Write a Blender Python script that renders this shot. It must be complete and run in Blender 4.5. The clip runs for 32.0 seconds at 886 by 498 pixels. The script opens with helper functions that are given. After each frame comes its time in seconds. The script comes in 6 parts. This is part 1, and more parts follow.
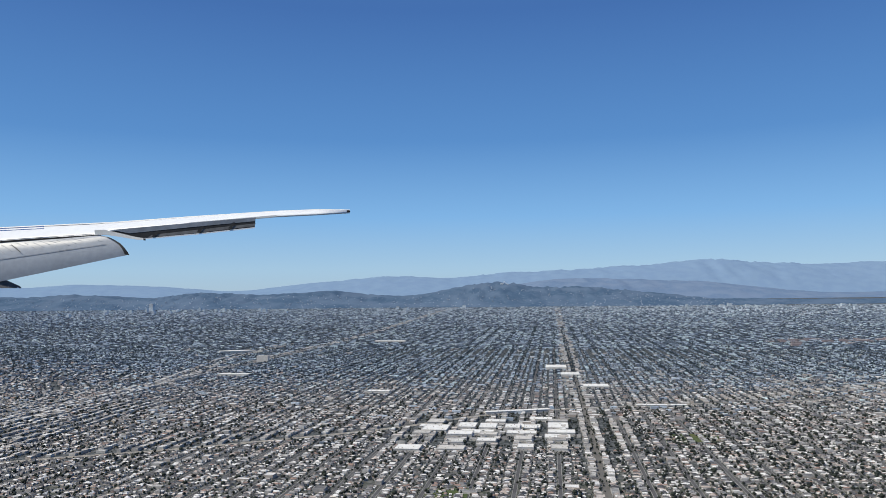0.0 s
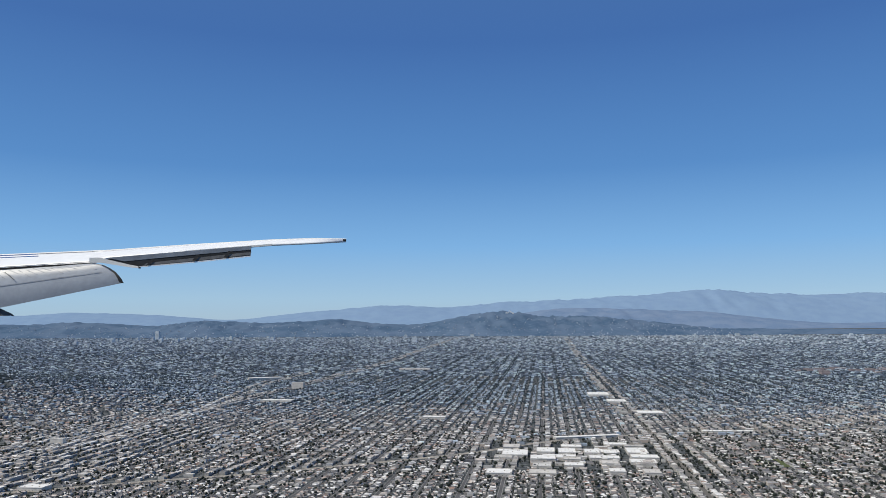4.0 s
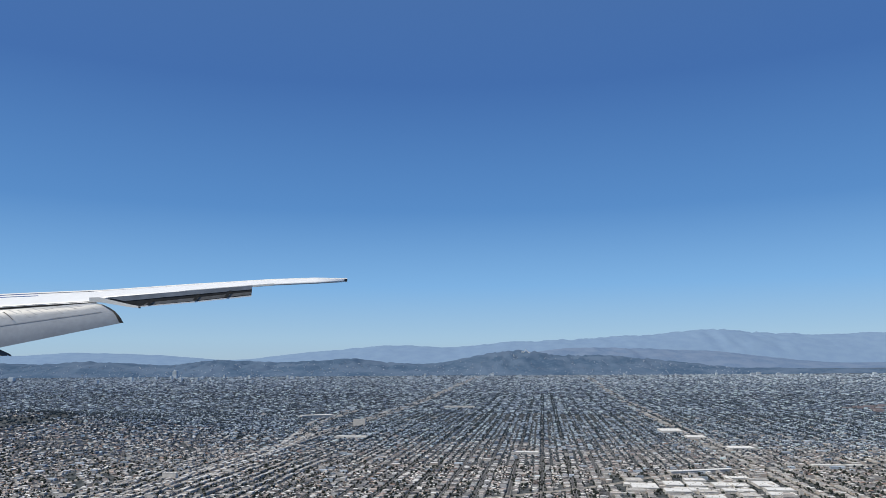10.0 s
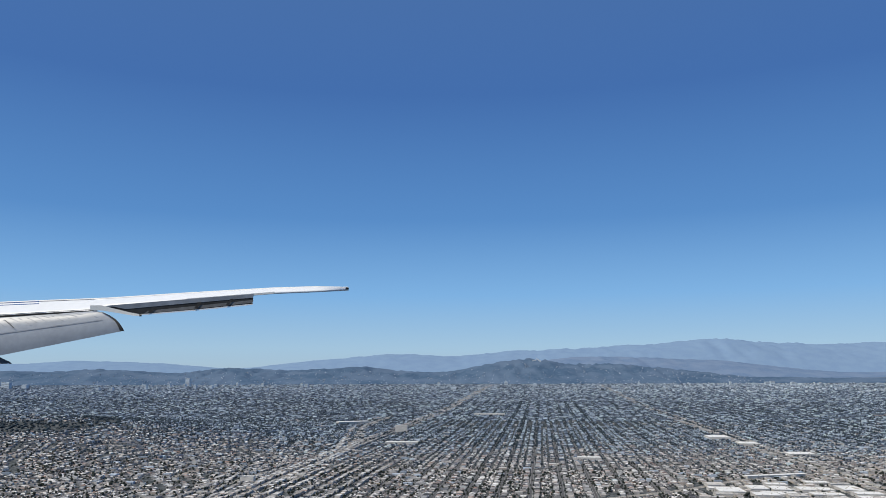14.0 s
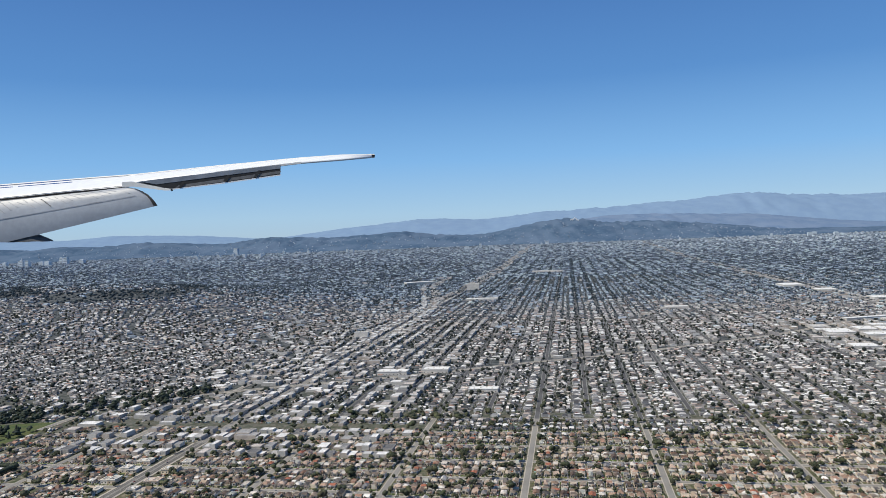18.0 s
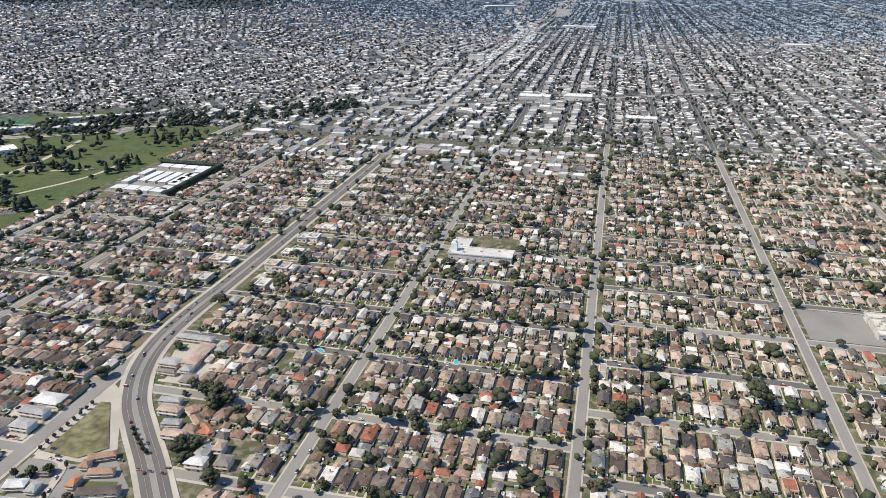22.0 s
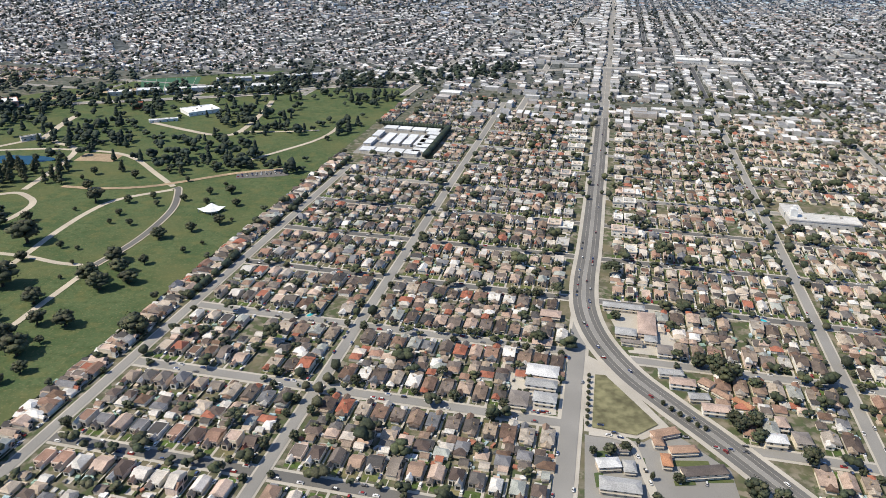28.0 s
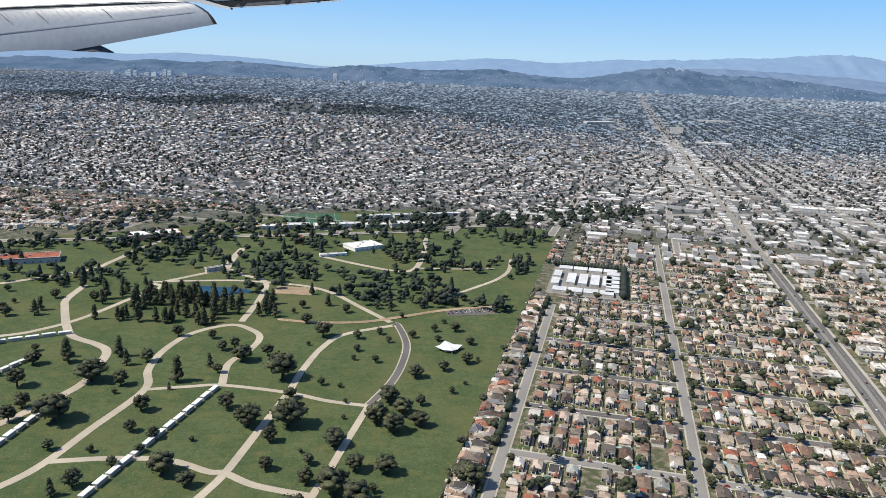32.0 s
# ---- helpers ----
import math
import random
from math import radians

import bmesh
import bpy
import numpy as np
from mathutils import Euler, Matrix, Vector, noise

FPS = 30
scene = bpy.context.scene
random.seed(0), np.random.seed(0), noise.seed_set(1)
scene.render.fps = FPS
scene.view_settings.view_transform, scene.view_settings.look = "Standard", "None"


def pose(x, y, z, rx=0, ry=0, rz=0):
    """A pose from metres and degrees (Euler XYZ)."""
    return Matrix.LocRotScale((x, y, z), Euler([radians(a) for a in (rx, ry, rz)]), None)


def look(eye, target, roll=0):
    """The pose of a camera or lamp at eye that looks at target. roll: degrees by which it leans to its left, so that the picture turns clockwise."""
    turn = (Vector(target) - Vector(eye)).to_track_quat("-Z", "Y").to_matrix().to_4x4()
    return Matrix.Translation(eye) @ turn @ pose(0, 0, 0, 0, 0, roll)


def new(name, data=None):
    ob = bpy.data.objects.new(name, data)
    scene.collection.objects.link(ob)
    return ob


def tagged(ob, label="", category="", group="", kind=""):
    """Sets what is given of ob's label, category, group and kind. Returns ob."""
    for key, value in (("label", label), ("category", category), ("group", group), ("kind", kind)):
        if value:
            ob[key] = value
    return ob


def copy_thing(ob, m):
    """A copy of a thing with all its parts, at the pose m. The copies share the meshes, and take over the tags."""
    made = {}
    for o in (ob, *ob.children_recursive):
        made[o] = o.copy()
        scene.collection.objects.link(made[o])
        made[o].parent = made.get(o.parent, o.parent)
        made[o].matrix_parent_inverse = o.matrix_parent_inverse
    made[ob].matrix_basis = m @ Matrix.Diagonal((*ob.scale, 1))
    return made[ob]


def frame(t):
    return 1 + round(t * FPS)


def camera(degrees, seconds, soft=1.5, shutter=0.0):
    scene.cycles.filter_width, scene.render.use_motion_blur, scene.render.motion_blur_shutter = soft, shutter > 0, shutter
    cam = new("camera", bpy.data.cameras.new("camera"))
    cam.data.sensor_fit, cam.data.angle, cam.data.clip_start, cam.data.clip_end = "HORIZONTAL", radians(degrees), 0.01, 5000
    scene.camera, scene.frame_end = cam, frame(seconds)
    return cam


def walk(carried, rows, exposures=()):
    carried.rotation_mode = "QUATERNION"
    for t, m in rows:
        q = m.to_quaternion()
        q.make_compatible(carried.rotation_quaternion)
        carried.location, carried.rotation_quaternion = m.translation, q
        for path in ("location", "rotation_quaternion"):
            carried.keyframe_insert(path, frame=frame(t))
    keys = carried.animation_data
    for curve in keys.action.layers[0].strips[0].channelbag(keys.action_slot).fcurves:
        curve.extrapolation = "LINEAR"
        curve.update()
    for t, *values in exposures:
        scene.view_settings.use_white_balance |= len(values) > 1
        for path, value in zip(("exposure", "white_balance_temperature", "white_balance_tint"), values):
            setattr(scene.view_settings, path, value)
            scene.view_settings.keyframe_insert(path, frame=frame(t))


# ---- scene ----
# A model of the place at one twentieth of its true size: one unit stands for twenty metres.
LENS = 61.754
PATH = [
    # seconds, place, turn in degrees
    (0.0, -0.000, -0.000, 23.352, 93.288, 0.519, 0.184),
    (0.5, -1.813, -0.042, 23.231, 93.377, 0.558, 0.145),
    (1.0, -3.626, -0.082, 23.110, 93.374, 0.606, 0.103),
    (1.5, -5.439, -0.121, 22.989, 93.316, 0.725, 0.022),
    (2.0, -7.251, -0.158, 22.869, 93.353, 0.735, -0.011),
    (2.5, -9.063, -0.195, 22.749, 93.643, 0.804, -0.059),
    (3.0, -10.874, -0.229, 22.629, 94.200, 0.700, -0.122),
    (3.5, -12.685, -0.263, 22.509, 94.900, 0.516, -0.237),
    (5.5, -19.924, -0.384, 22.030, 96.737, -0.191, -0.475),
    (6.0, -21.732, -0.411, 21.911, 96.758, -0.201, -0.484),
    (6.5, -23.541, -0.437, 21.792, 96.757, -0.194, -0.483),
    (7.0, -25.348, -0.462, 21.673, 96.816, -0.088, -0.445),
    (7.5, -27.156, -0.485, 21.555, 97.110, -0.059, -0.421),
    (8.0, -28.963, -0.506, 21.436, 97.505, 0.032, -0.441),
    (8.5, -30.769, -0.527, 21.318, 97.900, 0.150, -0.447),
    (9.0, -32.576, -0.546, 21.199, 98.251, 0.138, -0.479),
    (9.5, -34.381, -0.564, 21.081, 98.505, 0.262, -0.510),
    (10.0, -36.187, -0.580, 20.963, 98.658, 0.310, -0.523),
    (10.5, -37.991, -0.595, 20.845, 98.799, 0.303, -0.558),
    (11.0, -39.796, -0.609, 20.728, 98.911, 0.310, -0.565),
    (11.5, -41.600, -0.622, 20.610, 99.009, 0.294, -0.547),
    (12.0, -43.403, -0.633, 20.493, 99.120, 0.231, -0.563),
    (12.5, -45.207, -0.643, 20.376, 99.174, 0.224, -0.588),
    (13.0, -47.009, -0.651, 20.259, 99.201, 0.125, -0.571),
    (13.5, -48.812, -0.659, 20.142, 99.267, 0.111, -0.642),
    (14.0, -50.614, -0.665, 20.025, 99.353, 0.176, -0.619),
    (14.5, -52.415, -0.669, 19.909, 99.455, 0.177, -0.593),
    (16.5, -59.617, -0.675, 19.444, 99.451, 0.102, -0.451),
    (17.0, -61.416, -0.673, 19.328, 98.548, 0.201, -0.259),
    (17.5, -63.215, -0.669, 19.212, 96.758, 0.395, -0.057),
    (18.0, -65.014, -0.665, 19.097, 88.940, 2.114, 1.432),
    (18.5, -66.812, -0.659, 18.981, 77.334, 5.001, 6.235),
    (19.0, -68.609, -0.651, 18.866, 70.636, 3.736, 7.280),
    (19.5, -70.407, -0.643, 18.751, 67.617, 2.232, 6.691),
    (20.0, -72.203, -0.633, 18.636, 67.694, 0.862, 5.420),
    (20.5, -74.000, -0.622, 18.521, 68.016, 0.093, 4.767),
    (21.0, -75.796, -0.609, 18.407, 68.287, -0.331, 4.533),
    (21.5, -77.591, -0.595, 18.292, 68.386, -0.465, 4.537),
    (22.0, -79.387, -0.580, 18.178, 68.400, -0.421, 4.775),
    (22.5, -81.181, -0.564, 18.064, 68.304, -0.400, 4.903),
    (23.0, -82.976, -0.546, 17.950, 68.012, -0.379, 4.957),
    (23.5, -84.769, -0.527, 17.836, 67.686, -0.443, 4.979),
    (24.0, -86.563, -0.506, 17.722, 67.377, -0.535, 4.997),
    (24.5, -88.356, -0.485, 17.609, 67.070, -0.565, 5.008),
    (25.0, -90.148, -0.462, 17.495, 66.911, -0.706, 4.978),
    (25.5, -91.941, -0.437, 17.382, 66.892, -0.789, 4.884),
    (27.5, -99.105, -0.326, 16.931, 66.319, -0.991, 4.441),
    (28.0, -100.895, -0.295, 16.818, 66.069, -1.007, 4.326),
    (28.5, -102.685, -0.263, 16.706, 66.404, -1.101, 4.070),
    (29.0, -104.474, -0.229, 16.594, 67.680, -1.312, 3.692),
    (29.5, -106.263, -0.195, 16.482, 69.855, -1.617, 3.559),
    (30.0, -108.051, -0.158, 16.370, 72.317, -1.965, 3.647),
    (30.5, -109.839, -0.121, 16.258, 74.496, -2.181, 4.071),
    (31.0, -111.626, -0.082, 16.147, 75.925, -2.297, 4.711),
    (31.5, -113.413, -0.042, 16.035, 76.619, -2.324, 5.205),
    (32.0, -115.200, 0.000, 15.924, 76.817, -2.175, 5.416),
]

cam = camera(LENS, 32.0, soft=0.75)
walk(cam, [(t, pose(x, y, z, rx, ry, rz)) for t, x, y, z, rx, ry, rz in PATH],
     exposures=[(0.0, 0.05), (3.0, 0.0), (17.6, 0.0), (18.0, 0.1), (18.6, 0.24), (19.0, 0.29), (19.7, 0.44), (29.0, 0.45), (30.5, 0.40), (32.0, 0.38)])

# ---- world and sun ----
SUN_FROM = Vector((-0.60, -0.24, 0.77)).normalized()
world = bpy.data.worlds.new("world")
scene.world = world
world.use_nodes = True
wt = world.node_tree
sky = wt.nodes.new("ShaderNodeTexSky")
sky.sky_type = 'NISHITA'
sky.sun_disc = False
sky.sun_elevation = math.asin(SUN_FROM.z)
sky.sun_rotation = math.atan2(SUN_FROM.x, SUN_FROM.y)
sky.altitude = 350
sky.air_density = 1.0
sky.dust_density = 0.1
sky.ozone_density = 2.0
# clear air: the sky deepens upward from a pale band over the hills; its unseen top is brightened to fill shadows
way = wt.nodes.new("ShaderNodeTexCoord").outputs["Generated"]
up = wt.nodes.new("ShaderNodeSeparateXYZ")
wt.links.new(way, up.inputs[0])
band = wt.nodes.new("ShaderNodeValToRGB")
wt.links.new(up.outputs[2], band.inputs[0])
SKY = [(0.0, (.35, .51, .66)), (.03, (.335, .535, .735)), (.10, (.192, .43, .765)), (.20, (.087, .255, .58)), (.36, (.049, .15, .42)), (.62, (.075, .165, .38)), (1.0, (.23, .30, .46))]
while len(band.color_ramp.elements) < len(SKY):
    band.color_ramp.elements.new(0.5)
for el, (at, c) in zip(band.color_ramp.elements, SKY):
    el.position, el.color = at, (*c, 1)
dim = wt.nodes.new("ShaderNodeMix")
dim.data_type, dim.blend_type = "RGBA", "MIX"
dim.inputs[0].default_value = 0.9
weak = wt.nodes.new("ShaderNodeMix")
weak.data_type, weak.blend_type = "RGBA", "MULTIPLY"
weak.inputs[0].default_value, weak.inputs[7].default_value = 1.0, (.1, .1, .1, 1)
wt.links.new(sky.outputs[0], weak.inputs[6])
wt.links.new(weak.outputs[2], dim.inputs[6])
wt.links.new(band.outputs[0], dim.inputs[7])
wt.nodes["Background"].inputs[1].default_value = 1.0
wt.links.new(dim.outputs[2], wt.nodes["Background"].inputs[0])
sun = new("sun", bpy.data.lights.new("sun", "SUN"))
sun.data.energy = 4.5
sun.data.angle = radians(0.5)
sun.data.color = (1.0, 0.915, 0.755)
sun.matrix_world = look(SUN_FROM * 500, (0, 0, 0))

# ---- helpers for meshes and materials ----
rng = np.random.default_rng(7)
A = radians(8.1)  # the street grid leans this much to the east of +y
EU, EV = np.array((math.cos(A), -math.sin(A))), np.array((math.sin(A), math.cos(A)))


def plan(u, v):
    """From the street grid (u east, v north) to the world's x, y."""
    return np.asarray(u) * EU[0] + np.asarray(v) * EV[0], np.asarray(u) * EU[1] + np.asarray(v) * EV[1]


def grid(x, y):
    return x * EU[0] + y * EU[1], x * EV[0] + y * EV[1]


def height(x, y):
    """The land: a plain that rises gently to the foot of the mountains, with the long hill in the north-west."""
    x, y = np.asarray(x, float), np.asarray(y, float)
    a = ((x + 185) / 62) ** 2 + ((y - 215) / 62) ** 2
    b = ((x + 150) / 40) ** 2 + ((y - 205) / 60) ** 2
    c = ((x + 265) / 75) ** 2 + ((y - 250) / 60) ** 2
    return (5.2 * np.exp(-a) + 2.2 * np.exp(-b) + 5.0 * np.exp(-c)) * smooth(88, 150, y) + 6.0 * smooth(340, 770, y)


def smooth(a, b, x):
    s = np.clip((x - a) / (b - a), 0, 1)
    return s * s * (3 - 2 * s)


def part(name, bm, material, parent=None, label=""):
    """Link a bmesh or a mesh as one object under a thing or a part."""
    me = bm
    if isinstance(bm, bmesh.types.BMesh):
        me = bpy.data.meshes.new(name)
        bm.to_mesh(me)
        bm.free()
    ob = new(name, me)
    if material and not me.materials:
        me.materials.append(material)
    if parent:
        ob.parent = parent
    if label:
        tagged(ob, label)
    return ob


def raw_mesh(name, verts, faces, mats, materials):
    me = bpy.data.meshes.new(name)
    me.from_pydata([tuple(map(float, v)) for v in verts], [], [tuple(f) for f in faces])
    for m in materials:
        me.materials.append(m)
    if len(materials) > 1:
        me.polygons.foreach_set("material_index", np.asarray(mats, np.int32))
    me.update()
    return me


def bulk_mesh(name, chunks, materials, round_it=False):
    """One mesh from many placed copies of small shapes. chunks: (verts (count, n, 3), faces, material of each face)."""
    verts, loops, totals, mats, off = [], [], [], [], 0
    for V, faces, fm in chunks:
        count, n, _ = V.shape
        if not count:
            continue
        verts.append(V.reshape(-1, 3))
        flat = np.concatenate([np.array(f) for f in faces])
        base = off + np.arange(count) * n
        loops.append((base[:, None] + flat[None]).ravel())
        totals.append(np.tile([len(f) for f in faces], count))
        mats.append(np.tile(fm, count))
        off += count * n
    verts, loops = np.concatenate(verts), np.concatenate(loops)
    totals, mats = np.concatenate(totals), np.concatenate(mats)
    me = bpy.data.meshes.new(name)
    me.vertices.add(len(verts))
    me.vertices.foreach_set("co", verts.astype(np.float32).ravel())
    me.loops.add(len(loops))
    me.loops.foreach_set("vertex_index", loops.astype(np.int32))
    me.polygons.add(len(totals))
    me.polygons.foreach_set("loop_start", np.concatenate([[0], np.cumsum(totals)[:-1]]).astype(np.int32))
    for m in materials:
        me.materials.append(m)
    me.polygons.foreach_set("material_index", mats.astype(np.int32))
    me.polygons.foreach_set("use_smooth", np.full(len(totals), round_it))
    me.update(calc_edges=True)
    return me


def placed(shape, x, y, z, turn, sx, sy, sz):
    """Copies of a shape, turned about z and scaled: a chunk for bulk_mesh."""
    V, faces, fm = shape
    x, y, z, turn, sx, sy, sz = np.broadcast_arrays(*[np.atleast_1d(np.asarray(a, float)) for a in (x, y, z, turn, sx, sy, sz)])
    c, s = np.cos(turn)[:, None], np.sin(turn)[:, None]
    lx, ly = V[None, :, 0] * sx[:, None], V[None, :, 1] * sy[:, None]
    out = np.stack([x[:, None] + c * lx - s * ly, y[:, None] + s * lx + c * ly, z[:, None] + V[None, :, 2] * sz[:, None]], -1)
    return out, faces, fm


def gable():
    """Walls to 0.66 and a pitched roof to 1, in a unit box; faces: wall 0, roof 1."""
    h, o, q = 0.66, 0.55, 0.53
    V = [(x, y, z) for z in (0, h) for x, y in ((-.5, -.5), (.5, -.5), (.5, .5), (-.5, .5))]
    R = [(-o, -q, h - .05), (o, -q, h - .05), (o, q, h - .05), (-o, q, h - .05), (-o, 0, 1), (o, 0, 1)]
    F = [(0, 1, 5, 4), (1, 2, 6, 5), (2, 3, 7, 6), (3, 0, 4, 7), (8, 9, 13, 12), (10, 11, 12, 13), (8, 12, 11), (9, 10, 13)]
    return np.array(V + R), F, np.array([0, 0, 0, 0, 1, 1, 1, 1])


def hip():
    V, F, M = gable()
    V = V.copy()
    V[12, 0], V[13, 0] = -0.2, 0.2
    return V, F, M


def slab():
    """A flat-roofed box with a parapet; faces: wall 0, roof 1."""
    V = [(x, y, z) for z in (0, 1) for x, y in ((-.5, -.5), (.5, -.5), (.5, .5), (-.5, .5))]
    i = .47
    V += [(x, y, z) for z in (1, .93) for x, y in ((-i, -i), (i, -i), (i, i), (-i, i))]
    F = [(0, 1, 5, 4), (1, 2, 6, 5), (2, 3, 7, 6), (3, 0, 4, 7)]
    for k in range(4):
        n = (k + 1) % 4
        F += [(4 + k, 4 + n, 8 + n, 8 + k), (8 + k, 8 + n, 12 + n, 12 + k)]
    F += [(12, 13, 14, 15)]
    return np.array(V), F, np.array([0] * 12 + [1])


def block_box():
    V = [(x, y, z) for z in (0, 1) for x, y in ((-.5, -.5), (.5, -.5), (.5, .5), (-.5, .5))]
    return np.array(V), [(0, 1, 5, 4), (1, 2, 6, 5), (2, 3, 7, 6), (3, 0, 4, 7), (4, 5, 6, 7)], np.array([0, 0, 0, 0, 1])


def ball(level, rough, seed, flat=0.8):
    """A lumpy clump of leaves within a unit ball."""
    bm = bmesh.new()
    bmesh.ops.create_icosphere(bm, subdivisions=level, radius=0.5)
    r = random.Random(seed)
    off = Vector((r.random() * 50, r.random() * 50, r.random() * 50))
    for v in bm.verts:
        n = noise.noise(v.co * 4.5 + off) + 0.6 * r.uniform(-1, 1)
        v.co *= 1 + rough * n
        v.co.z *= flat
    V = np.array([v.co[:] for v in bm.verts])
    F = [tuple(v.index for v in f.verts) for f in bm.faces]
    bm.free()
    return V, F, np.zeros(len(F), int)


def joined(shapes):
    """Several (shape, offset, scale) as one shape."""
    V, F, M, off = [], [], [], 0
    for (v, f, m), o, s in shapes:
        V.append(v * np.array(s) + np.array(o))
        F += [tuple(i + off for i in q) for q in f]
        M.append(m)
        off += len(v)
    return np.concatenate(V), F, np.concatenate(M)


def mixed(nt, a, b, fac, mode="MIX"):
    n = nt.nodes.new("ShaderNodeMix")
    n.data_type, n.blend_type = "RGBA", mode
    for sock, val in ((n.inputs[0], fac), (n.inputs[6], a), (n.inputs[7], b)):
        if hasattr(val, "links"):
            nt.links.new(val, sock)
        else:
            sock.default_value = val if isinstance(val, float) else (*val, 1)
    return n.outputs[2]


def noisy(nt, vec, scale, lo=0.35, hi=0.65, detail=3.0):
    n = nt.nodes.new("ShaderNodeTexNoise")
    n.inputs["Scale"].default_value, n.inputs["Detail"].default_value = scale, detail
    nt.links.new(vec, n.inputs["Vector"])
    m = nt.nodes.new("ShaderNodeMapRange")
    m.inputs[1].default_value, m.inputs[2].default_value = lo, hi
    nt.links.new(n.outputs["Fac"], m.inputs[0])
    return m.outputs[0]


def surface(name, colours, rough=0.85, pick="island", grain=6.0, stain=0.8, depth=0.35, bump=0.15, metal=0.0, local=False):
    """A matt material: colours picked at random per island or object, with grain and stains at two scales."""
    m = bpy.data.materials.new(name)
    m.use_nodes = True
    nt = m.node_tree
    bsdf = nt.nodes["Principled BSDF"]
    if local:
        vec = nt.nodes.new("ShaderNodeTexCoord").outputs["Object"]
    else:
        vec = nt.nodes.new("ShaderNodeNewGeometry").outputs["Position"]
    if len(colours) > 1:
        src = nt.nodes.new("ShaderNodeNewGeometry").outputs["Random Per Island"] if pick == "island" else nt.nodes.new("ShaderNodeObjectInfo").outputs["Random"]
        ramp = nt.nodes.new("ShaderNodeValToRGB")
        ramp.color_ramp.interpolation = "CONSTANT"
        el = ramp.color_ramp.elements
        while len(el) < len(colours):
            el.new(0.5)
        for i, c in enumerate(colours):
            el[i].position = i / len(colours)
            el[i].color = (*c, 1)
        nt.links.new(src, ramp.inputs[0])
        base = ramp.outputs[0]
    else:
        base = colours[0]
    fine, broad = noisy(nt, vec, grain), noisy(nt, vec, stain)
    col = mixed(nt, base, tuple([1 - depth] * 3), fine, "MULTIPLY")
    dark = mixed(nt, (1.0, 1.0, 1.0), tuple([1 - depth] * 3), broad)
    col = mixed(nt, col, dark, 1.0, "MULTIPLY")
    nt.links.new(col, bsdf.inputs["Base Color"])
    bsdf.inputs["Roughness"].default_value, bsdf.inputs["Metallic"].default_value = rough, metal
    bsdf.inputs["Specular IOR Level"].default_value = 0.25
    if bump:
        b = nt.nodes.new("ShaderNodeBump")
        b.inputs["Strength"].default_value, b.inputs["Distance"].default_value = bump, 0.02
        nt.links.new(fine, b.inputs["Height"])
        nt.links.new(b.outputs[0], bsdf.inputs["Normal"])
    return m

# ---- materials ----
ROOFS = [(.265, .226, .192), (.164, .152, .146), (.498, .441, .38), (.18, .116, .083), (.615, .567, .51), (.286, .21, .161), (.09, .084, .083), (.488, .389, .302), (.721, .672, .624), (.175, .147, .13), (.35, .278, .224), (.403, .158, .104), (.212, .173, .151), (.53, .404, .328), (.382, .236, .177), (.657, .63, .593), (.82, .798, .759), (.122, .092, .081), (.594, .452, .374), (.159, .121, .104), (.562, .473, .385), (.223, .221, .234), (.286, .179, .135), (.466, .326, .25), (.35, .242, .182), (.133, .116, .104), (.657, .588, .52), (.424, .441, .406)]
NEAR_ROOFS = [(.228, .185, .158), (.148, .134, .129), (.422, .37, .316), (.171, .112, .085), (.536, .504, .458), (.251, .185, .142), (.08, .076, .076), (.41, .325, .245), (.684, .65, .6), (.165, .134, .114), (.308, .246, .196), (.388, .146, .093), (.194, .157, .136), (.456, .347, .273), (.331, .207, .153), (.114, .087, .074), (.775, .739, .687), (.131, .101, .085), (.513, .381, .305), (.154, .118, .098), (.479, .403, .327), (.194, .196, .207), (.251, .162, .12), (.376, .381, .349), (.285, .202, .153), (.12, .103, .093)]
# Middle-town roof tones, greyed and cooled to suggest thin haze.
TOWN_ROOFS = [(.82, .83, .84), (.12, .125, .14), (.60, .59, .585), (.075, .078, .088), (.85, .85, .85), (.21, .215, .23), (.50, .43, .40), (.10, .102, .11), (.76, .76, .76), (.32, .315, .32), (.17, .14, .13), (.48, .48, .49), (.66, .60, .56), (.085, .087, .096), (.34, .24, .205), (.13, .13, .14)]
WALLS = [(.756, .693, .6), (.84, .798, .72), (.648, .546, .43), (.734, .588, .5), (.799, .704, .56), (.518, .483, .44), (.821, .777, .7)]
LEAVES = [(.072, .09, .05), (.092, .108, .056), (.055, .07, .043), (.12, .128, .066), (.078, .09, .056), (.10, .10, .06)]
M_ROOF_TOWN = surface("haze_cooled_roofing", TOWN_ROOFS, 0.9, grain=20, stain=1.0, depth=.25)
M_ROOF = surface("roof_shingle", ROOFS, 0.9, grain=30, stain=2.0, depth=.3)
# Stucco cooled to match, the haze being part of its colour.
M_WALL_TOWN = surface("haze_cooled_stucco", [(.541, .541, .541), (.623, .623, .619), (.426, .41, .402), (.508, .476, .459), (.328, .336, .353)], 0.9, grain=20, stain=2.0, depth=.2)
M_WALL = surface("stucco_wall", WALLS, 0.9, grain=20, stain=2.0, depth=.2)
M_ROOF_OB = surface("roof_shingle_single", NEAR_ROOFS, 0.9, pick="object", grain=30, stain=4.0, depth=.35)
M_WALL_OB = surface("stucco_wall_single", WALLS, 0.9, pick="object", grain=20, stain=4.0, depth=.2)
